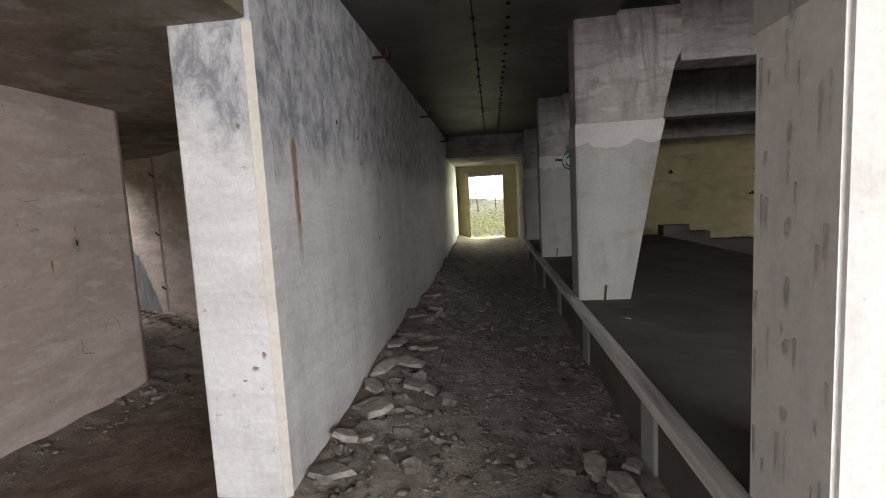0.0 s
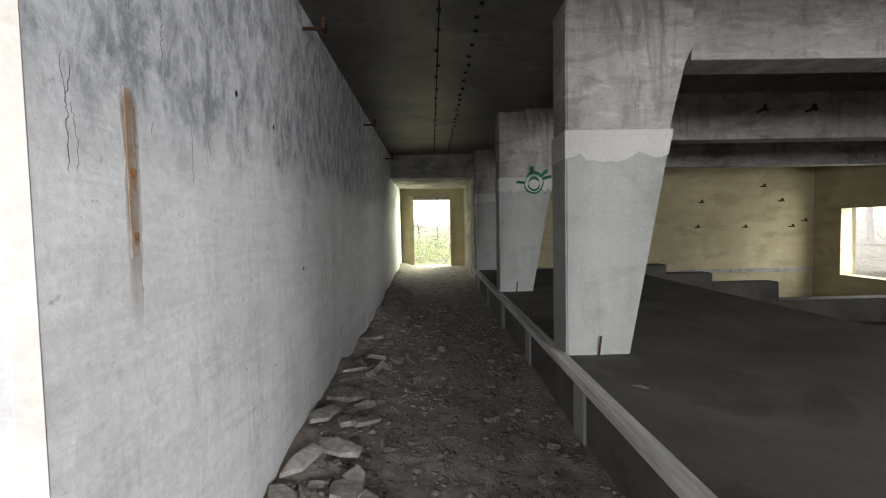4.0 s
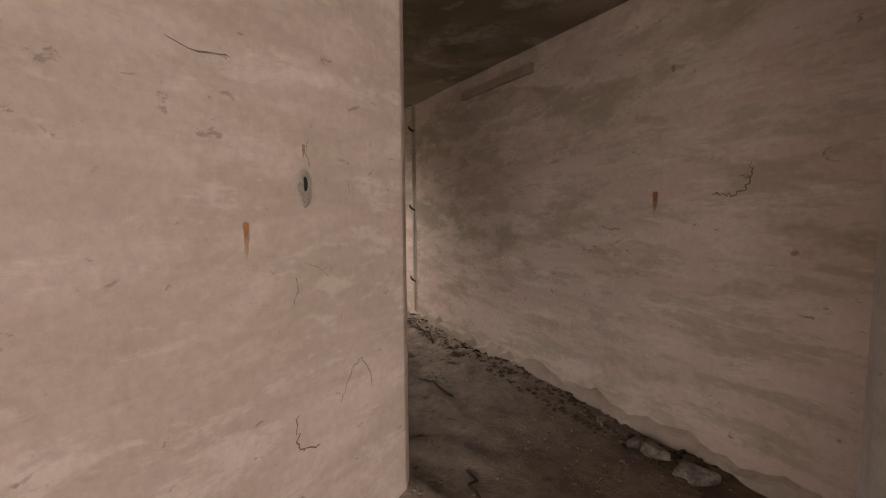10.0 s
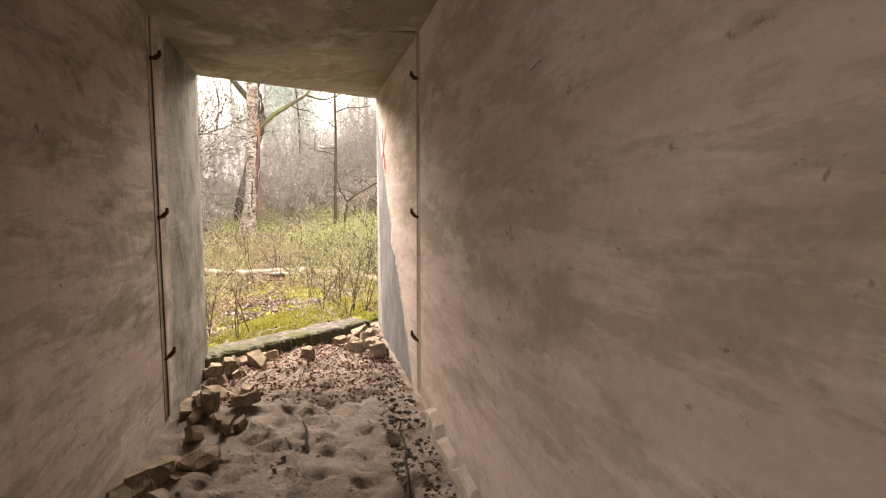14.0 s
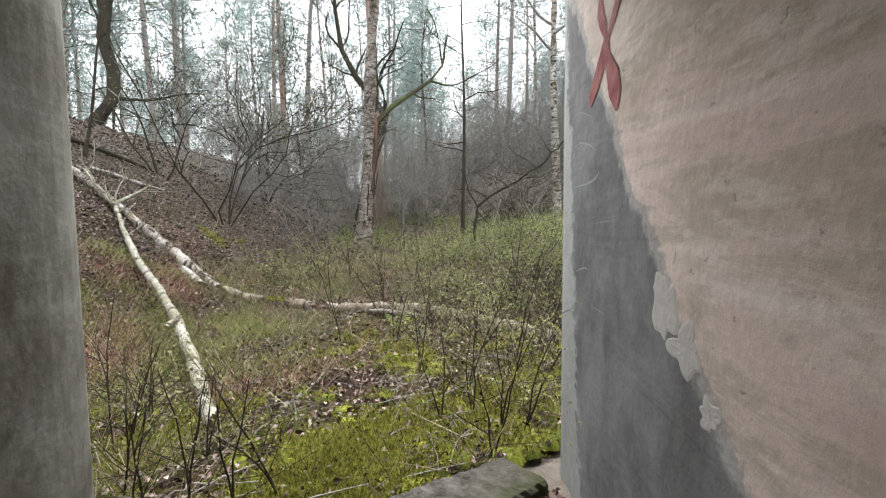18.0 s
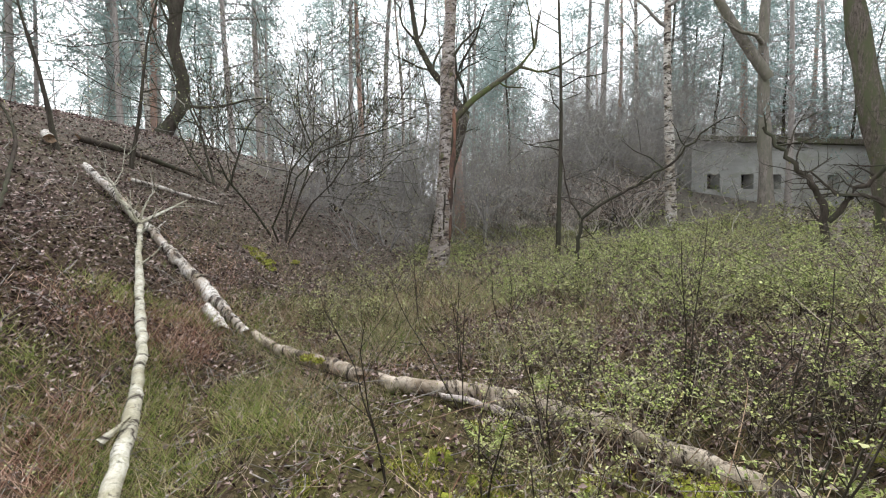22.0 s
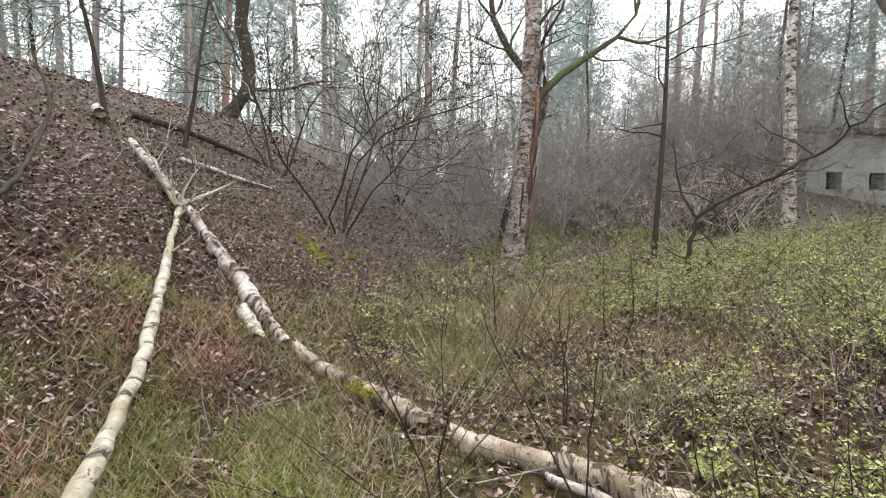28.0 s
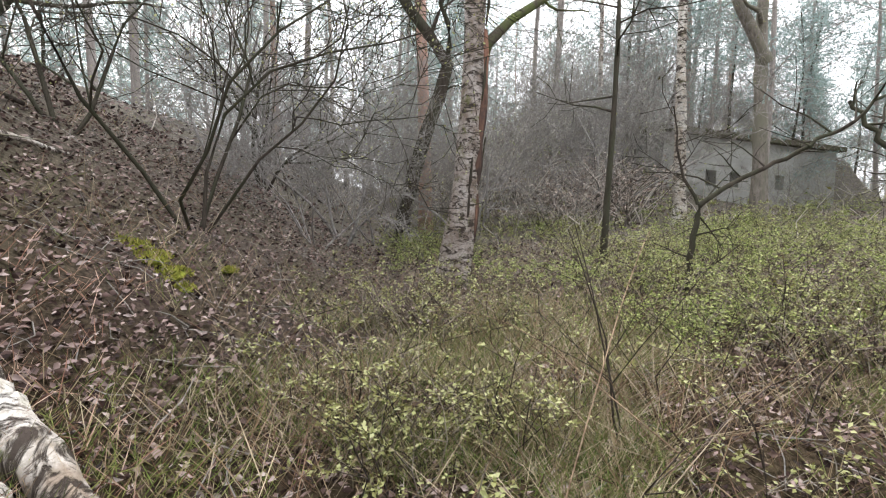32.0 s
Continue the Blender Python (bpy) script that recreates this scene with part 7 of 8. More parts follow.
shrubs("brushwood", "grey leafless brushwood filling the wood", 73, ((6500, 10.5, 24, 2.0, 0.05, 3), (4600, 20, 45, 1.9, 0.09, 3)), M_BRUSH, M_LEAFOLIVE, brushy, 0.011)


def brush_heap(x, y, d):
    """Heap of felled tops before the far mound."""
    return np.clip(2.4 * np.exp(-(((x + 21.3) / 2.9) ** 2 + ((y - 17.0) / 2.6) ** 2)) - 0.3, 0, 1)


shrubs("brush_heap", "heap of felled branches with withered brown leaves", 74, ((85000, 10, 24, 2.1, 0.085, 24),), M_BRUSH, M_LEAFWITHER, brush_heap, 0.012)


def blades(name, label, seed, n, mat_, height, width, where, lo=0.3, hi=9.0, plot=None):
    g = np.random.default_rng(seed)
    if plot:
        x, y = g.uniform(plot[0], plot[1], n), g.uniform(plot[2], plot[3], n)
    else:
        x, y = fan_points(g, n, lo, hi, 0.8)
    keep = g.random(len(x)) < where(x, y)
    x, y = x[keep], y[keep]
    lv = Leaves()
    for _ in range(3):
        k = len(x)
        px, py = x + g.normal(0, 0.04, k), y + g.normal(0, 0.04, k)
        a = g.uniform(0, 6.28, k)
        D = np.stack([np.cos(a) * 0.7, np.sin(a) * 0.7, g.uniform(0.25, 1.2, k)], 1)
        lv.add(np.stack([px, py, ground_height(px, py) - 0.01], 1), D, height * g.uniform(0.4, 1.3, k), width, g)
    tagged(lv.mesh(name, mat_), label, "grass", "", "stuff")


def between(x, y):
    """Open strip between the two fallen birches."""
    return np.exp(-((x + 11.2) / 2.3) ** 2 - ((y - 6.1) / 0.95) ** 2)


blades("grass", "thin green and straw grass tufts", 81, 150000, M_GRASS, 0.15, 0.0045,
       lambda x, y: np.clip(0.12 + 1.1 * vnoise(x, y, 0.9, 3), 0, 1) * np.clip(0.35 + 1.8 * vnoise(x, y, 0.35, 23), 0, 1) * np.clip(1 - 0.85 * bank_share(x, y) + 0.9 * between(x, y), 0, 1))
blades("grass", "green and straw grass between the fallen birches", 84, 19000, M_FRESHGRASS, 0.16, 0.0045, lambda x, y: np.clip(0.4 + 1.5 * vnoise(x, y, 0.4, 41), 0, 1) * np.clip(1.2 * between(x, y), 0, 1), plot=(-13.2, -8.6, 4.9, 7.2))
blades("bracken", "withered reddish bracken and grass", 82, 70000, M_REDGRASS, 0.20, 0.005,
       lambda x, y: np.clip(vnoise(x, y, 0.8, 5) * 1.6, 0, 1) * np.clip(1.3 * between(x, y), 0, 1), 0.3, 7)
blades("bracken", "flattened reddish bracken between the fallen birches", 86, 3200, M_REDGRASS, 0.17, 0.005, lambda x, y: np.clip(1.4 * np.exp(-((x + 12.0) / 0.55) ** 2 - ((y - 6.14) / 0.28) ** 2) - 0.15, 0, 1), plot=(-13.2, -10.8, 5.5, 6.8))


def past_the_log(x, y):
    """Open grassy ground beyond the fallen birch."""
    return np.exp(-((x + 12.9) / 1.9) ** 2 - ((y - 8.3) / 1.7) ** 2)


blades("sedge", "fine olive and straw-coloured sedge among the shrubs", 87, 46000, M_GRASS, 0.24, 0.004, lambda x, y: np.clip(1.5 * past_the_log(x, y), 0, 1) * np.clip(0.3 + 1.5 * vnoise(x, y, 0.45, 43), 0, 1) * (1 - 0.7 * bank_share(x, y)), plot=(-16.0, -10.6, 6.0, 11.5))
blades("straw", "long bent straw stalks over the sedge", 88, 2600, M_STRAW, 0.55, 0.005, lambda x, y: np.clip(1.3 * past_the_log(x, y), 0, 1) * np.clip(0.2 + 1.4 * vnoise(x, y, 0.6, 44), 0, 1), plot=(-16.0, -10.6, 5.8, 11.5))
blades("dry_stalks", "long dry stalks lying crosswise", 83, 16000, M_STRAW, 0.45, 0.0045, lambda x, y: 0.35 * (1 - 0.6 * bank_share(x, y)), 0.6, 12)


def fallen_twigs():
    g = np.random.default_rng(85)
    x, y = fan_points(g, 5200, 0.4, 12.0, 0.8)
    n = len(x)
    a = g.uniform(0, 6.28, n)
    ln = g.uniform(0.08, 0.55, n) ** 1.2
    tb = Tubes()
    P0 = np.stack([x, y, ground_height(x, y) + 0.015], 1)
    x1, y1 = x + np.cos(a) * ln, y + np.sin(a) * ln
    P2 = np.stack([x1, y1, ground_height(x1, y1) + 0.015 + g.random(n) * 0.10], 1)
    P1 = (P0 + P2) / 2 + g.normal(size=(n, 3)) * 0.02
    keep = (from_way(x, y) > 0.1) & (x1 < -6.97)
    tb.add(np.stack([P0, P1, P2], 1)[keep], np.broadcast_to(np.array((0.0032, 0.0028, 0.0015)), (n, 3))[keep] * g.uniform(0.6, 1.8, (int(keep.sum()), 1)), 3)
    tagged(tb.mesh("fallen_twigs", M_TWIG, None, False), "dry brown twigs strewn on the forest floor", "twigs", "", "stuff")


fallen_twigs()


def moss_cushions():
    g = np.random.default_rng(91)
    V, L, C, n0 = [], [], [], 0
    x, y = fan_points(g, 12500, 0.05, 4.6, 0.8)
    keep = (g.random(len(x)) < np.exp(-((x + 7.6) / 1.05) ** 2 - ((y - 6.9) / 1.6) ** 2) * np.clip(0.35 + 1.7 * vnoise(x, y, 0.45, 31), 0.04, 1))
    x, y = x[keep], y[keep]
    for px, py in zip(x, y):
        r = g.uniform(0.025, 0.10)
        k = 9
        a = np.arange(k) * 2 * np.pi / k
        z = gz(px, py)
        rr1 = r * g.uniform(0.8, 1.2, k)
        ring0 = np.stack([px + rr1 * np.cos(a), py + rr1 * np.sin(a), np.full(k, z - 0.02)], 1)
        ring1 = np.stack([px + 0.65 * rr1 * np.cos(a), py + 0.65 * rr1 * np.sin(a), np.full(k, z + r * 0.28)], 1)
        top = np.array([[px, py, z + r * 0.38]])
        V.append(np.concatenate([ring0, ring1, top]))
        i = np.arange(k)
        j = (i + 1) % k
        L.append(np.stack([i, j, k + j, k + i], 1).ravel() + n0), C.append(np.full(k, 4))
        L.append(np.stack([k + i, k + j, np.full(k, 2 * k)], 1).ravel() + n0), C.append(np.full(k, 3))
        n0 += 2 * k + 1
    lv = Leaves()
    for px, py in zip(x, y):
        k = 60
        a, f = g.uniform(0, 6.28, k), g.random(k) ** 0.6 * g.uniform(0.05, 0.13)
        qx, qy = px + f * np.cos(a), py + f * np.sin(a)
        lv.add(np.stack([qx, qy, ground_height(qx, qy) + np.clip(0.03 - 0.2 * f, 0, 1)], 1), g.normal(size=(k, 3)) * 0.7 + np.array((0, 0, 0.7)), 0.032 * g.uniform(0.5, 1.5, k), 0.011, g)
    tagged(lv.mesh("moss_tufts", M_MOSSBLADE), "bright yellow-green moss tufts before the exit", "moss", "", "stuff")
    tagged(big_mesh("moss_cushions", np.concatenate(V), np.concatenate(L), np.concatenate(C), M_MOSS, None, True), "bright yellow-green moss cushions before the exit", "moss", "", "stuff")


moss_cushions()

# ---- the far bunker ----
def far_bunker():
    x0, y0 = -20.45, 22.95
    d = np.array((1.41, 7.45))
    d /= np.linalg.norm(d)
    turn = math.atan2(d[1], d[0])
    root = empty("far_bunker", "grey concrete bunker with square window holes and a mossy roof", "bunker", (x0, y0, 0))
    root.rotation_euler = (0, 0, turn)
    W, H0, H1 = 11.0, 0.8, 4.4
    holes = [(0.72, 1.30), (2.30, 2.90), (3.70, 4.25), (6.6, 7.2)]
    u = 0.0
    for a, b in holes + [(W, W)]:
        part("wall", box_bm((u, 0, H0), (a, 0.5, H1)), M_FACADE, root)
        if b > a:
            part("window_sill", box_bm((a, 0, H0), (b, 0.5, 2.55)), M_FACADE, root)
            part("lintel", box_bm((a, 0, 3.15), (b, 0.5, H1)), M_FACADE, root)
        u = b
    part("side_wall", box_bm((0, 0.5, H0), (0.5, 1.6, H1)), M_FACADE, root)
    part("side_wall", box_bm((W - 0.5, 0.5, H0), (W, 1.6, H1)), M_FACADE, root)
    # near-black wall close behind the windows paints the unlit inside
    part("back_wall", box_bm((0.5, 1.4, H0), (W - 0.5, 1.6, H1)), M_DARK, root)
    part("roof", box_bm((-0.25, -0.3, H1 + 0.003), (W + 0.2, 1.7, H1 + 0.22), 0.03), M_BARKMOSS, root, "mossy roof slab")
    for a, b in holes[:3]:
        part("vent_stone", box_bm((b + 0.1, -0.05, 3.3), (b + 0.35, -0.002, 3.4), 0.01), M_GREY, root)
    return root


far_bunker()

# ---- the wood ----
def the_wood():
    g = np.random.default_rng(101)
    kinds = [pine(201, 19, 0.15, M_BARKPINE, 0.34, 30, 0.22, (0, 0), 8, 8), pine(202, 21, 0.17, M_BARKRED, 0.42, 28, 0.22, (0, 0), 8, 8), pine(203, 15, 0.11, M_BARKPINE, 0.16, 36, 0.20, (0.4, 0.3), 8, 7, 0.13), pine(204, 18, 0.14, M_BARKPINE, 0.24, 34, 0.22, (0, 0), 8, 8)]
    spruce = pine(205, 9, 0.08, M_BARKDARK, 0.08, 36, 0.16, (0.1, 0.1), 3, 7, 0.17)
    birch = bare_tree("birch_tree", "slim white birch with bare twigs in the wood", "tree", 211, 14, 0.10, M_BIRCH, (0.3, 0.2), 0.2, 16, 0.3, 0.15, 1, 0.06, M_LEAFOLIVE, M_TWIG, (3, 5), 0.5, 9, 0.008)
    dark = bare_tree("bare_tree", "bare grey deciduous tree in the wood", "tree", 212, 10, 0.10, M_BARKDARK, (0.6, 0.4), 0.35, 14, 0.15, 0.26, 2, 0.0, None, M_TWIG, (3, 5), 0.5, 9, 0.008)
    thicket = bush_tree(213, 6, 3.0, 0.025, "bare twiggy thicket of thin grey stems", M_TWIG, 0.035, 2, "bare_thicket", 0.8)
    young = bare_tree("young_tree", "thin bare young tree in the wood", "tree", 214, 7, 0.045, M_BARKDARK, (0.3, -0.2), 0.2, 18, 0.15, 0.18, 1, 0.045, M_LEAFOLIVE, M_TWIG, (3, 5), 0.5, 9, 0.008)
    for o in kinds + [spruce, birch, dark, thicket, young]:
        tagged(o, group="trees of the wood")
    used = {}

    def put(src, x, y, s):
        m = Matrix.LocRotScale((x, y, gz(x, y) - 0.12), Euler((g.normal(0, 0.02), g.normal(0, 0.02), g.uniform(0, 6.28))), None)
        if src not in used:
            used[src] = True
            src.matrix_world = m
            src.scale = (s, s, s)
            ob = src
        else:
            ob = copy_thing(src, m)
            ob.scale = (s, s, s)
        return ob

    # pines that can be told apart
    for x, y, k, s in ((-32.1, 13.6, 0, 1.1), (-32.4, 12.5, 1, 0.95), (-21.2, 13.25, 1, 1.0), (-30.7, 2.9, 1, 1.0), (-32.4, 1.0, 0, 1.0), (-27.5, 6.2, 3, 0.9), (-25.0, 3.0, 2, 0.9), (-34, 20, 3, 1.0), (-29, 25, 0, 1.0), (-24.5, 27.5, 2, 1.1), (-15.5, 29, 0, 1.0), (-17.8, 24.5, 3, 0.8)):
        put(kinds[k], x, y, s)
    tries = [(x, y) for x, y in ((-32.1, 13.6), (-32.4, 12.5), (-21.2, 13.2), (-18.9, 11.75))]
    n = 0
    while n < 170:
        r = 20 + 52 * g.random() ** 0.9
        a = math.radians(g.uniform(62, 206))
        x, y = -7 + r * math.cos(a), 6.8 + r * math.sin(a)
        if any(math.hypot(x - p, y - q) < 2.2 for p, q in tries):
            continue
        if -22 < x < -9 and y < 30 and y > 5:
            continue
        if x > -9 and y > 14:
            continue
        if radians(128) < a < radians(147) and r < 46 and g.random() < 0.7:
            continue
        tries.append((x, y))
        u = g.random()
        src = kinds[(0, 1, 2, 2, 2, 3, 3, 3)[g.integers(0, 8)]] if u < 0.52 else (spruce if u < 0.78 else (birch if u < 0.83 else (dark if u < 0.89 else young)))
        put(src, x, y, g.uniform(0.75, 1.15))
        n += 1
    n = 0
    while n < 70:
        r = 11.5 + 24 * g.random() ** 0.8
        a = math.radians(g.uniform(70, 190))
        x, y = -7 + r * math.cos(a), 6.8 + r * math.sin(a)
        if bank_share(np.array(x), np.array(y)) > 0.6 and r < 16:
            continue
        if r < 19 and abs(math.degrees(math.atan2(y - 6.8, x + 7)) - 125) < 22:
            continue
        put(thicket, x, y, g.uniform(0.5, 1.0))
        n += 1
    # bare scrub round the dead birch, before the bunker and along the foot of the bank
    scrubs = [bush_tree(221, 5, 3.6, 0.032, "bare grey scrub with fine crossing twigs", M_SCRUB, 0.0, 3, "bare_scrub", 0.7, 0.005), bush_tree(222, 4, 4.6, 0.04, "bare grey scrub with fine crossing twigs", M_SCRUB, 0.022, 3, "bare_scrub", 0.45, 0.005)]
    for o in scrubs:
        tagged(o, group="bare scrub in the wood")
    spots = [(-19.6, 20.6), (-20.6, 21.6), (-21.6, 22.4), (-20.3, 19.2), (-22.0, 20.4), (-21.8, 9.2), (-23.2, 11.6), (-21.6, 15.0), (-18.6, 15.8), (-24.8, 14.2), (-20.4, 17.2), (-23.5, 17.5), (-24.0, 9.8), (-19.8, 8.2), (-22.8, 13.2), (-10.2, 23.0), (-8.6, 20.4), (-18.8, 17.4), (-20.0, 14.0), (-18.4, 12.6), (-19.4, 10.2), (-18.0, 9.2), (-20.8, 11.6)]
    for x, y in spots:
        put(scrubs[g.integers(0, 2)], x, y, g.uniform(0.55, 0.95))
    n = 0
    while n < 14:
        r = 15 + 18 * g.random()
        a = math.radians(g.uniform(100, 168))
        x, y = -7 + r * math.cos(a), 6.8 + r * math.sin(a)
        if bank_share(np.array(x), np.array(y)) > 0.8 and r < 15:
            continue
        if -20.5 < x and 8.5 < y:
            continue
        put(scrubs[n % 2], x, y, g.uniform(0.5, 1.0))
        n += 1
    # up on the bank
    n = 0
    while n < 14:
        x, y = g.uniform(-42, -24), g.uniform(-8, 4.0)
        if any(math.hypot(x - p, y - q) < 2.0 for p, q in tries):
            continue
        tries.append((x, y))
        put((kinds[3], kinds[2], birch, young, kinds[0], spruce)[n % 6], x, y, g.uniform(0.7, 1.0))
        n += 1
    n = 0
    while n < 12:
        x, y = g.uniform(-32, -19.5), g.uniform(-9, 1.5)
        if any(math.hypot(x - p, y - q) < 1.8 for p, q in tries):
            continue
        tries.append((x, y))
        put((kinds[2], kinds[3], spruce, young, kinds[0], kinds[2])[n % 6], x, y, g.uniform(0.7, 1.0))
        n += 1
    # behind the far bunker
    for x, y in ((-14.5, 35), (-10.5, 33), (-8.2, 30.5), (-12.3, 38), (-17.5, 36.5), (-22.4, 26.6), (-22.0, 29.4), (-23.6, 31.5), (-21.4, 33.2), (-20.6, 36.8), (-24.8, 28.4), (-9.6, 37), (-6.4, 33), (-11.5, 29.5), (-7.4, 26.5)):
        put(spruce if x > -12 or x < -22 else kinds[3], x, y, g.uniform(0.75, 1.05))
    for k in range(16):
        u, v = -0.6 + 1.15 * k, g.uniform(2.0, 3.6)
        put(scrubs[k % 2] if k % 3 else thicket, -20.45 + 0.186 * u - 0.983 * v, 22.95 + 0.983 * u + 0.186 * v, g.uniform(0.3, 0.5))
    for x, y in ((-15.6, 34.0), (-14.4, 31.6), (-16.4, 32.6), (-13.2, 33.4), (-12.6, 30.6)):
        put(spruce if x > -14 else thicket, x, y, g.uniform(0.8, 1.1))
    # outside the far door and the hall window
    for x, y, s_ in ((-3.4, 31, 0.8), (2.2, 34, 0.9), (0.3, 39, 1.0), (4.6, 29, 0.7), (-1.3, 44, 1.0)):
        put(birch if s_ < 0.95 else young, x, y, s_)
    for x, y in ((18, 16), (19, 21), (17, 10)):
        put(kinds[int(abs(x)) % 4], x, y, 1.0)
    for x, y in ((12.8, 13), (13.4, 16)):
        put(thicket, x, y, 0.6)


the_wood()


def beyond_the_door():
    g = np.random.default_rng(111)
    lv = Leaves()
    n = 26000
    x, y = g.uniform(-7, 7, n), 15.4 + 14 * g.random(n) ** 1.2
    lv.add(np.stack([x, y, ground_height(x, y) + g.random(n) ** 2 * 1.3 * np.clip((y - 15.5) / 9, 0.03, 1)], 1), g.normal(size=(n, 3)), 0.07, 0.04, g)
    tagged(lv.mesh("leafing_shrubs_leaves", M_LEAFNEW), "green shrubs outside the far door", "shrub", "", "stuff")


beyond_the_door()

# ---- saplings before the exit ----
class Twigs:
    """Takes tubes as Tubes does and makes each a part of its own: the stem, then its twigs."""

    def __init__(self, mat_, root):
        self.mat_, self.root, self.name = mat_, root, "stem"

    def add(self, P, R, k=6):
        tb = Tubes()
        tb.add(P, R, k)
        tb.mesh(self.name, self.mat_, self.root)
        self.name = "twig"


def sapling(x, y, height, seed, label="thin dark sapling with opening buds"):
    g = np.random.default_rng(seed)
    root = empty("sapling", label, "sapling", (x, y, gz(x, y) - 0.03), "saplings before the exit")
    tips = []
    for _ in range(2):
        tb = Twigs(M_BARKDARK, root)
        d = np.array((g.uniform(-0.25, 0.25), g.uniform(-0.25, 0.25), 1.0))
        branch_out(g, tb, np.zeros(3), d / np.linalg.norm(d), height * g.uniform(0.6, 1.0), 0.006, 2, tips, 0.10, 0.03, (4, 6), 0.75, 0.6, 5)
    lv = Leaves()
    P = np.array([p for p, _ in tips])
    D = np.array([d for _, d in tips])
    lv.add(P, D + g.normal(size=D.shape) * 0.6, 0.018 * g.uniform(0.6, 1.3, len(P)), 0.010, g)
    lv.mesh("foliage", M_LEAFOLIVE, root)


for k, (x, y, h) in enumerate(((-7.42, 6.05, 0.9), (-7.5, 7.38, 0.75), (-7.25, 7.62, 0.8), (-9.3, 7.4, 1.1), (-7.7, 5.8, 0.8), (-8.2, 7.6, 0.7), (-8.9, 7.75, 0.9), (-7.9, 8.3, 1.2), (-8.5, 5.9, 0.6), (-9.9, 8.1, 1.1), (-8.4, 9.2, 1.3), (-9.2, 9.4, 1.4), (-10.6, 8.4, 1.0), (-7.3, 6.40, 0.85), (-7.05, 7.40, 0.95), (-7.24, 5.85, 0.85), (-7.12, 6.2, 0.7), (-7.5, 7.6, 0.8), (-7.2, 7.75, 1.0), (-7.6, 5.5, 1.0), (-8.36, 5.81, 0.9), (-7.9, 6.15, 0.6), (-9.0, 8.2, 1.0), (-7.75, 7.75, 0.9), (-8.15, 5.75, 1.1), (-11.2, 9.2, 1.3), (-12.2, 8.6, 1.2))):
    sapling(x, y, h, 300 + k)

for k, (x, y, h) in enumerate(((-9.0, 9.8, 0.5), (-9.5, 10.1, 0.45), (-8.6, 10.2, 0.5))):
    stand(bush_tree(330 + k, 7, h, 0.012, "dark tangle of dead bramble twigs", M_BARKDARK, 0.0, 2, "bramble_heap", 1.1, 0.0015), x, y)

# long arched bramble canes
for k, pts in enumerate(([(-9.22, 6.62, 0.0), (-9.2, 6.75, 0.2), (-9.14, 7.2, 0.52), (-9.05, 7.72, 0.68), (-9.14, 8.44, 0.62), (-9.4, 9.07, 0.42)], [(-7.9, 9.3, 0.0), (-7.8, 8.95, 0.55), (-7.6, 8.65, 1.0), (-7.3, 8.5, 1.35)], [(-8.3, 8.4, 0.0), (-8.5, 8.9, 0.35), (-8.9, 9.6, 0.5), (-9.6, 10.2, 0.3)], [(-12.0, 7.9, 0.1), (-12.3, 8.7, 0.9), (-12.7, 9.6, 1.25), (-13.2, 10.3, 0.9)], [(-11.6, 8.6, 0.1), (-12.6, 8.3, 0.7), (-13.6, 8.4, 0.6)])):
    root = empty("bramble_cane", "long arching dry bramble cane", "cane", (pts[0][0], pts[0][1], gz(pts[0][0], pts[0][1])))
    t = np.linspace(0, len(pts) - 1, 18)
    P = np.stack([np.interp(t, range(len(pts)), [p[i] for p in pts]) for i in range(3)], 1)
    for _ in range(6):
        P[1:-1] = 0.25 * P[:-2] + 0.5 * P[1:-1] + 0.25 * P[2:]
    base = np.array((pts[0][0], pts[0][1], 0.0))
    tb = Tubes()
    tb.add(P - base - np.array((0, 0, 0.1)), np.linspace(0.0035, 0.0015, 18), 5)
    tb.mesh("cane", M_STRAWWOOD, root)

def fern(x, y, size, seed, turn=0.0):
    """Young fern: a few arching fronds, each with two rows of leaflets."""
    g = np.random.default_rng(seed)
    root = empty("fern", "small fresh green fern by the fallen log", "fern", (x, y, gz(x, y)), "ferns by the log")
    for k in range(5):
        a = turn + k * 1.26 + g.uniform(-0.3, 0.3)
        n = 16
        t = np.linspace(0, 1, n)
        ln = size * g.uniform(0.7, 1.1)
        mid = np.stack([np.cos(a) * ln * 0.55 * t, np.sin(a) * ln * 0.55 * t, ln * (1.15 * t - 0.45 * t * t)], 1)
        side = np.array((-math.sin(a), math.cos(a), 0.0))
        lv = Leaves()
        for sgn in (-1, 1):
            D = np.broadcast_to(side * sgn, (n, 3)) + np.array((math.cos(a), math.sin(a), 0.3)) * 0.35
            wid = size * 0.30 * np.sin(np.pi * (0.12 + 0.85 * t)) + 0.004
            lv.add(mid, D + g.normal(size=(n, 3)) * 0.08, wid, size * 0.055, g, 0.15, 0.7)
        lv.mesh("frond", M_LEAFNEW, root)
    return root


for k, (x, y, r) in enumerate(((-9.31, 8.0, 0.26), (-9.45, 9.2, 0.24), (-9.9, 8.75, 0.2), (-8.62, 8.15, 0.16), (-7.95, 10.0, 0.34), (-8.2, 9.35, 0.2))):
    fern(x, y, r, 350 + k, k * 0.7)

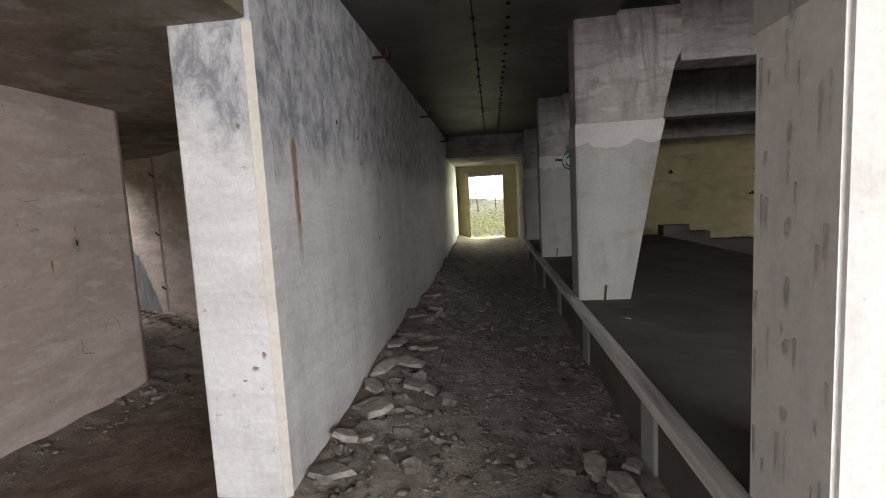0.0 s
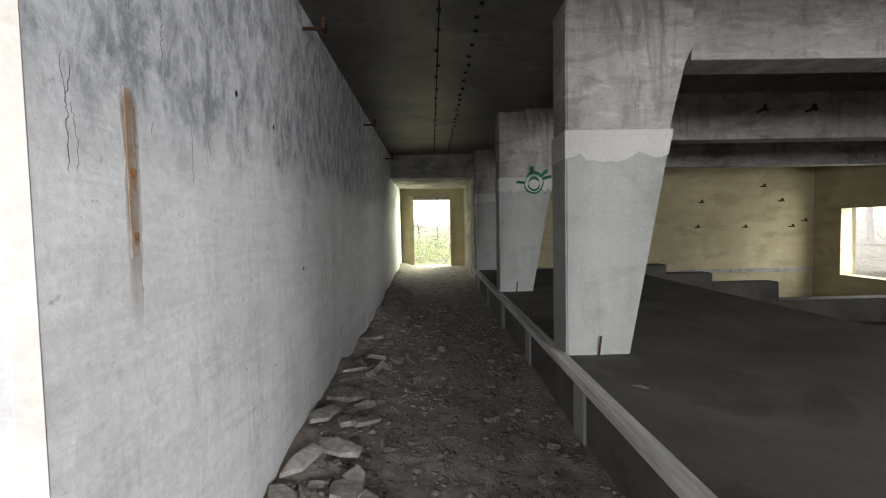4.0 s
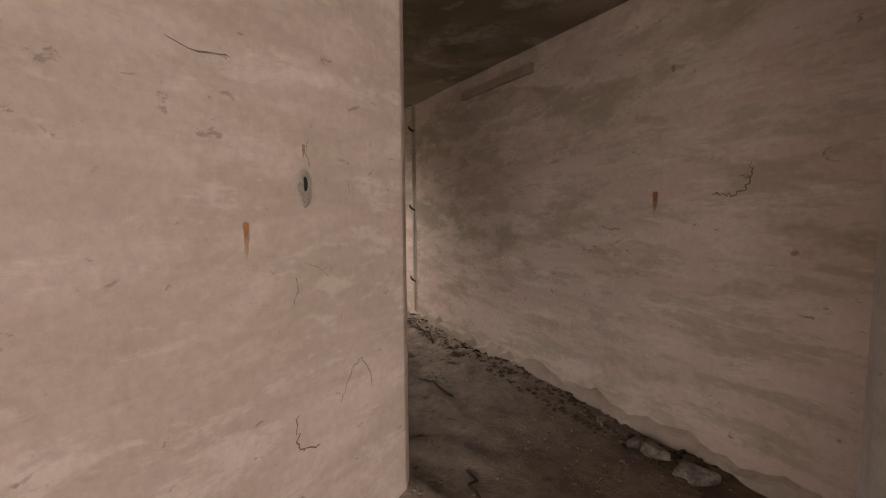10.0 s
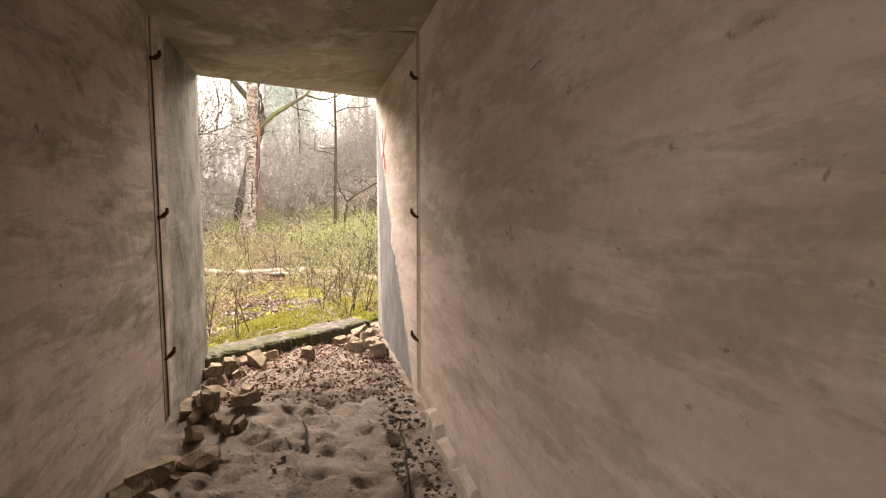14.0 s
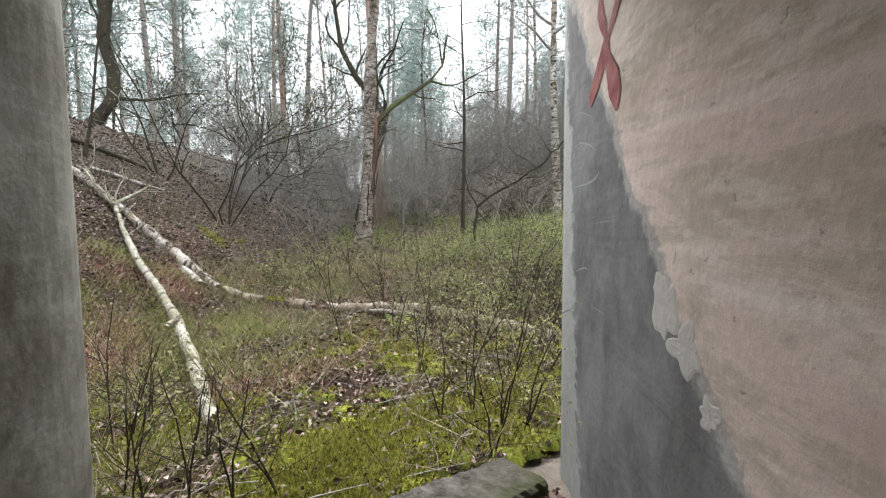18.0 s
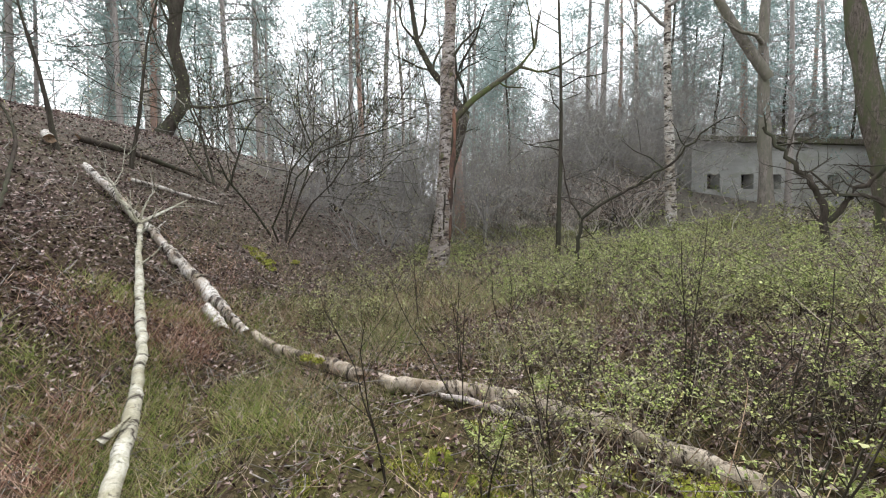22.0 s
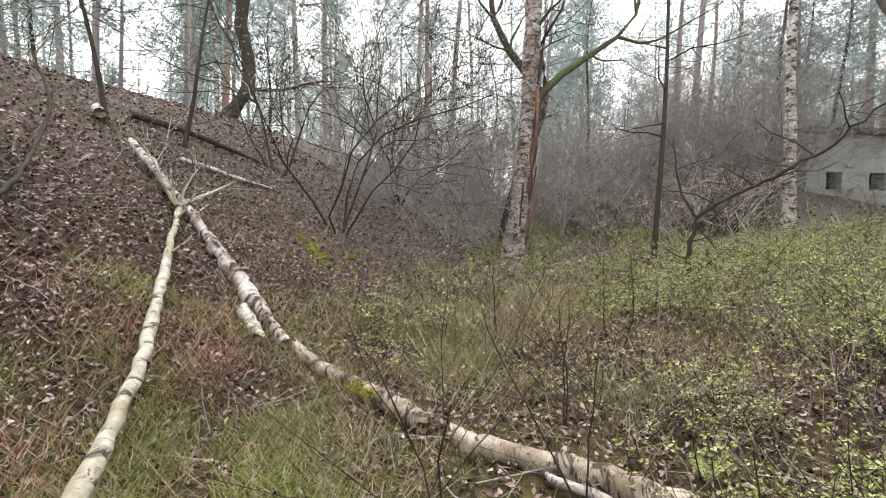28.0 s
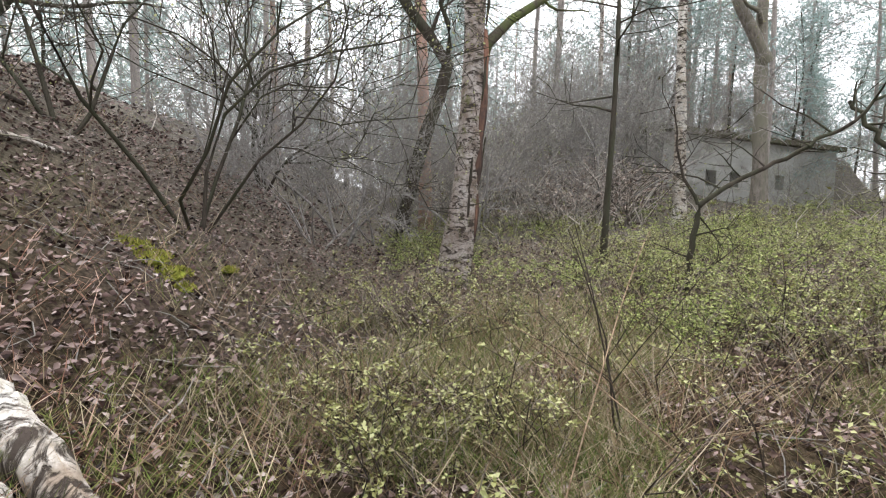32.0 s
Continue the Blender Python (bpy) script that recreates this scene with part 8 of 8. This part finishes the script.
# moss on the logs, on the bank and beside the bush
def moss_pad(x, y, z, r, seed):
    g = random.Random(seed)
    bm = bmesh.new()
    bmesh.ops.create_icosphere(bm, subdivisions=3, radius=r)
    for v in bm.verts:
        n = noise.noise(v.co * (3.0 / r) * 0.4 + Vector((seed, 0, 0)))
        v.co *= 0.82 * (1 + 0.5 * n)
        v.co.z *= 0.42
    root = empty("moss_pad", "soft yellow-green moss pad on the leafy bank", "moss", (x, y, z), "moss pads")
    part("cushion", bm, M_MOSS, root)
    q = np.random.default_rng(seed)
    n = int(26000 * r * r) + 60
    a, f = q.uniform(0, 6.28, n), np.sqrt(q.random(n)) * r * q.uniform(0.8, 1.25, n)
    P = np.stack([f * np.cos(a), f * np.sin(a), 0.42 * np.sqrt(np.clip(r * r - f * f, 0, 1)) - 0.012], 1)
    gx = np.array([gz(x + p[0], y + p[1]) for p in P]) - z
    P[:, 2] = np.maximum(P[:, 2], gx)
    lv = Leaves()
    lv.add(P, q.normal(size=(n, 3)) * 0.7 + np.array((0, 0, 0.8)), 0.034 * q.uniform(0.5, 1.4, n), 0.012, q)
    tagged(lv.mesh("moss_tuft", M_MOSSBLADE, root), "", "", "", "stuff")
    return root


for k, (x, y, lift, r) in enumerate(((-15.24, 6.75, -0.01, 0.12), (-15.12, 6.86, -0.01, 0.13), (-14.98, 6.85, 0.0, 0.10), (-14.92, 6.97, -0.01, 0.14), (-14.78, 7.03, -0.01, 0.09), (-15.38, 7.46, 0.05, 0.07), (-11.35, 7.22, 0.14, 0.06), (-11.2, 7.30, 0.14, 0.05))):
    moss_pad(x, y, gz(x, y) + lift, r, k + 2)

# dead sticks on the sandy floor
for k, (x0, y0, x1, y1) in enumerate(((-4.25, 5.72, -4.75, 6.12), (-3.4, 4.6, -3.75, 4.8), (-4.9, 5.6, -5.2, 5.75), (-2.75, 3.75, -2.95, 3.95))):
    root = empty("stick", "thin dry stick on the sand", "stick", (x0, y0, 0), "sticks on the sand")
    t = np.linspace(0, 1, 6)
    P = np.stack([(x1 - x0) * t, (y1 - y0) * t, np.array([float(in_floor(np.array(x0 + (x1 - x0) * a), np.array(y0 + (y1 - y0) * a))) for a in t]) + 0.012], 1)
    P[1:-1] += np.random.default_rng(k).normal(size=(4, 3)) * 0.012
    tb = Tubes()
    tb.add(P, np.linspace(0.009, 0.005, 6), 5)
    tb.mesh("stem", M_BARKDARK, root)
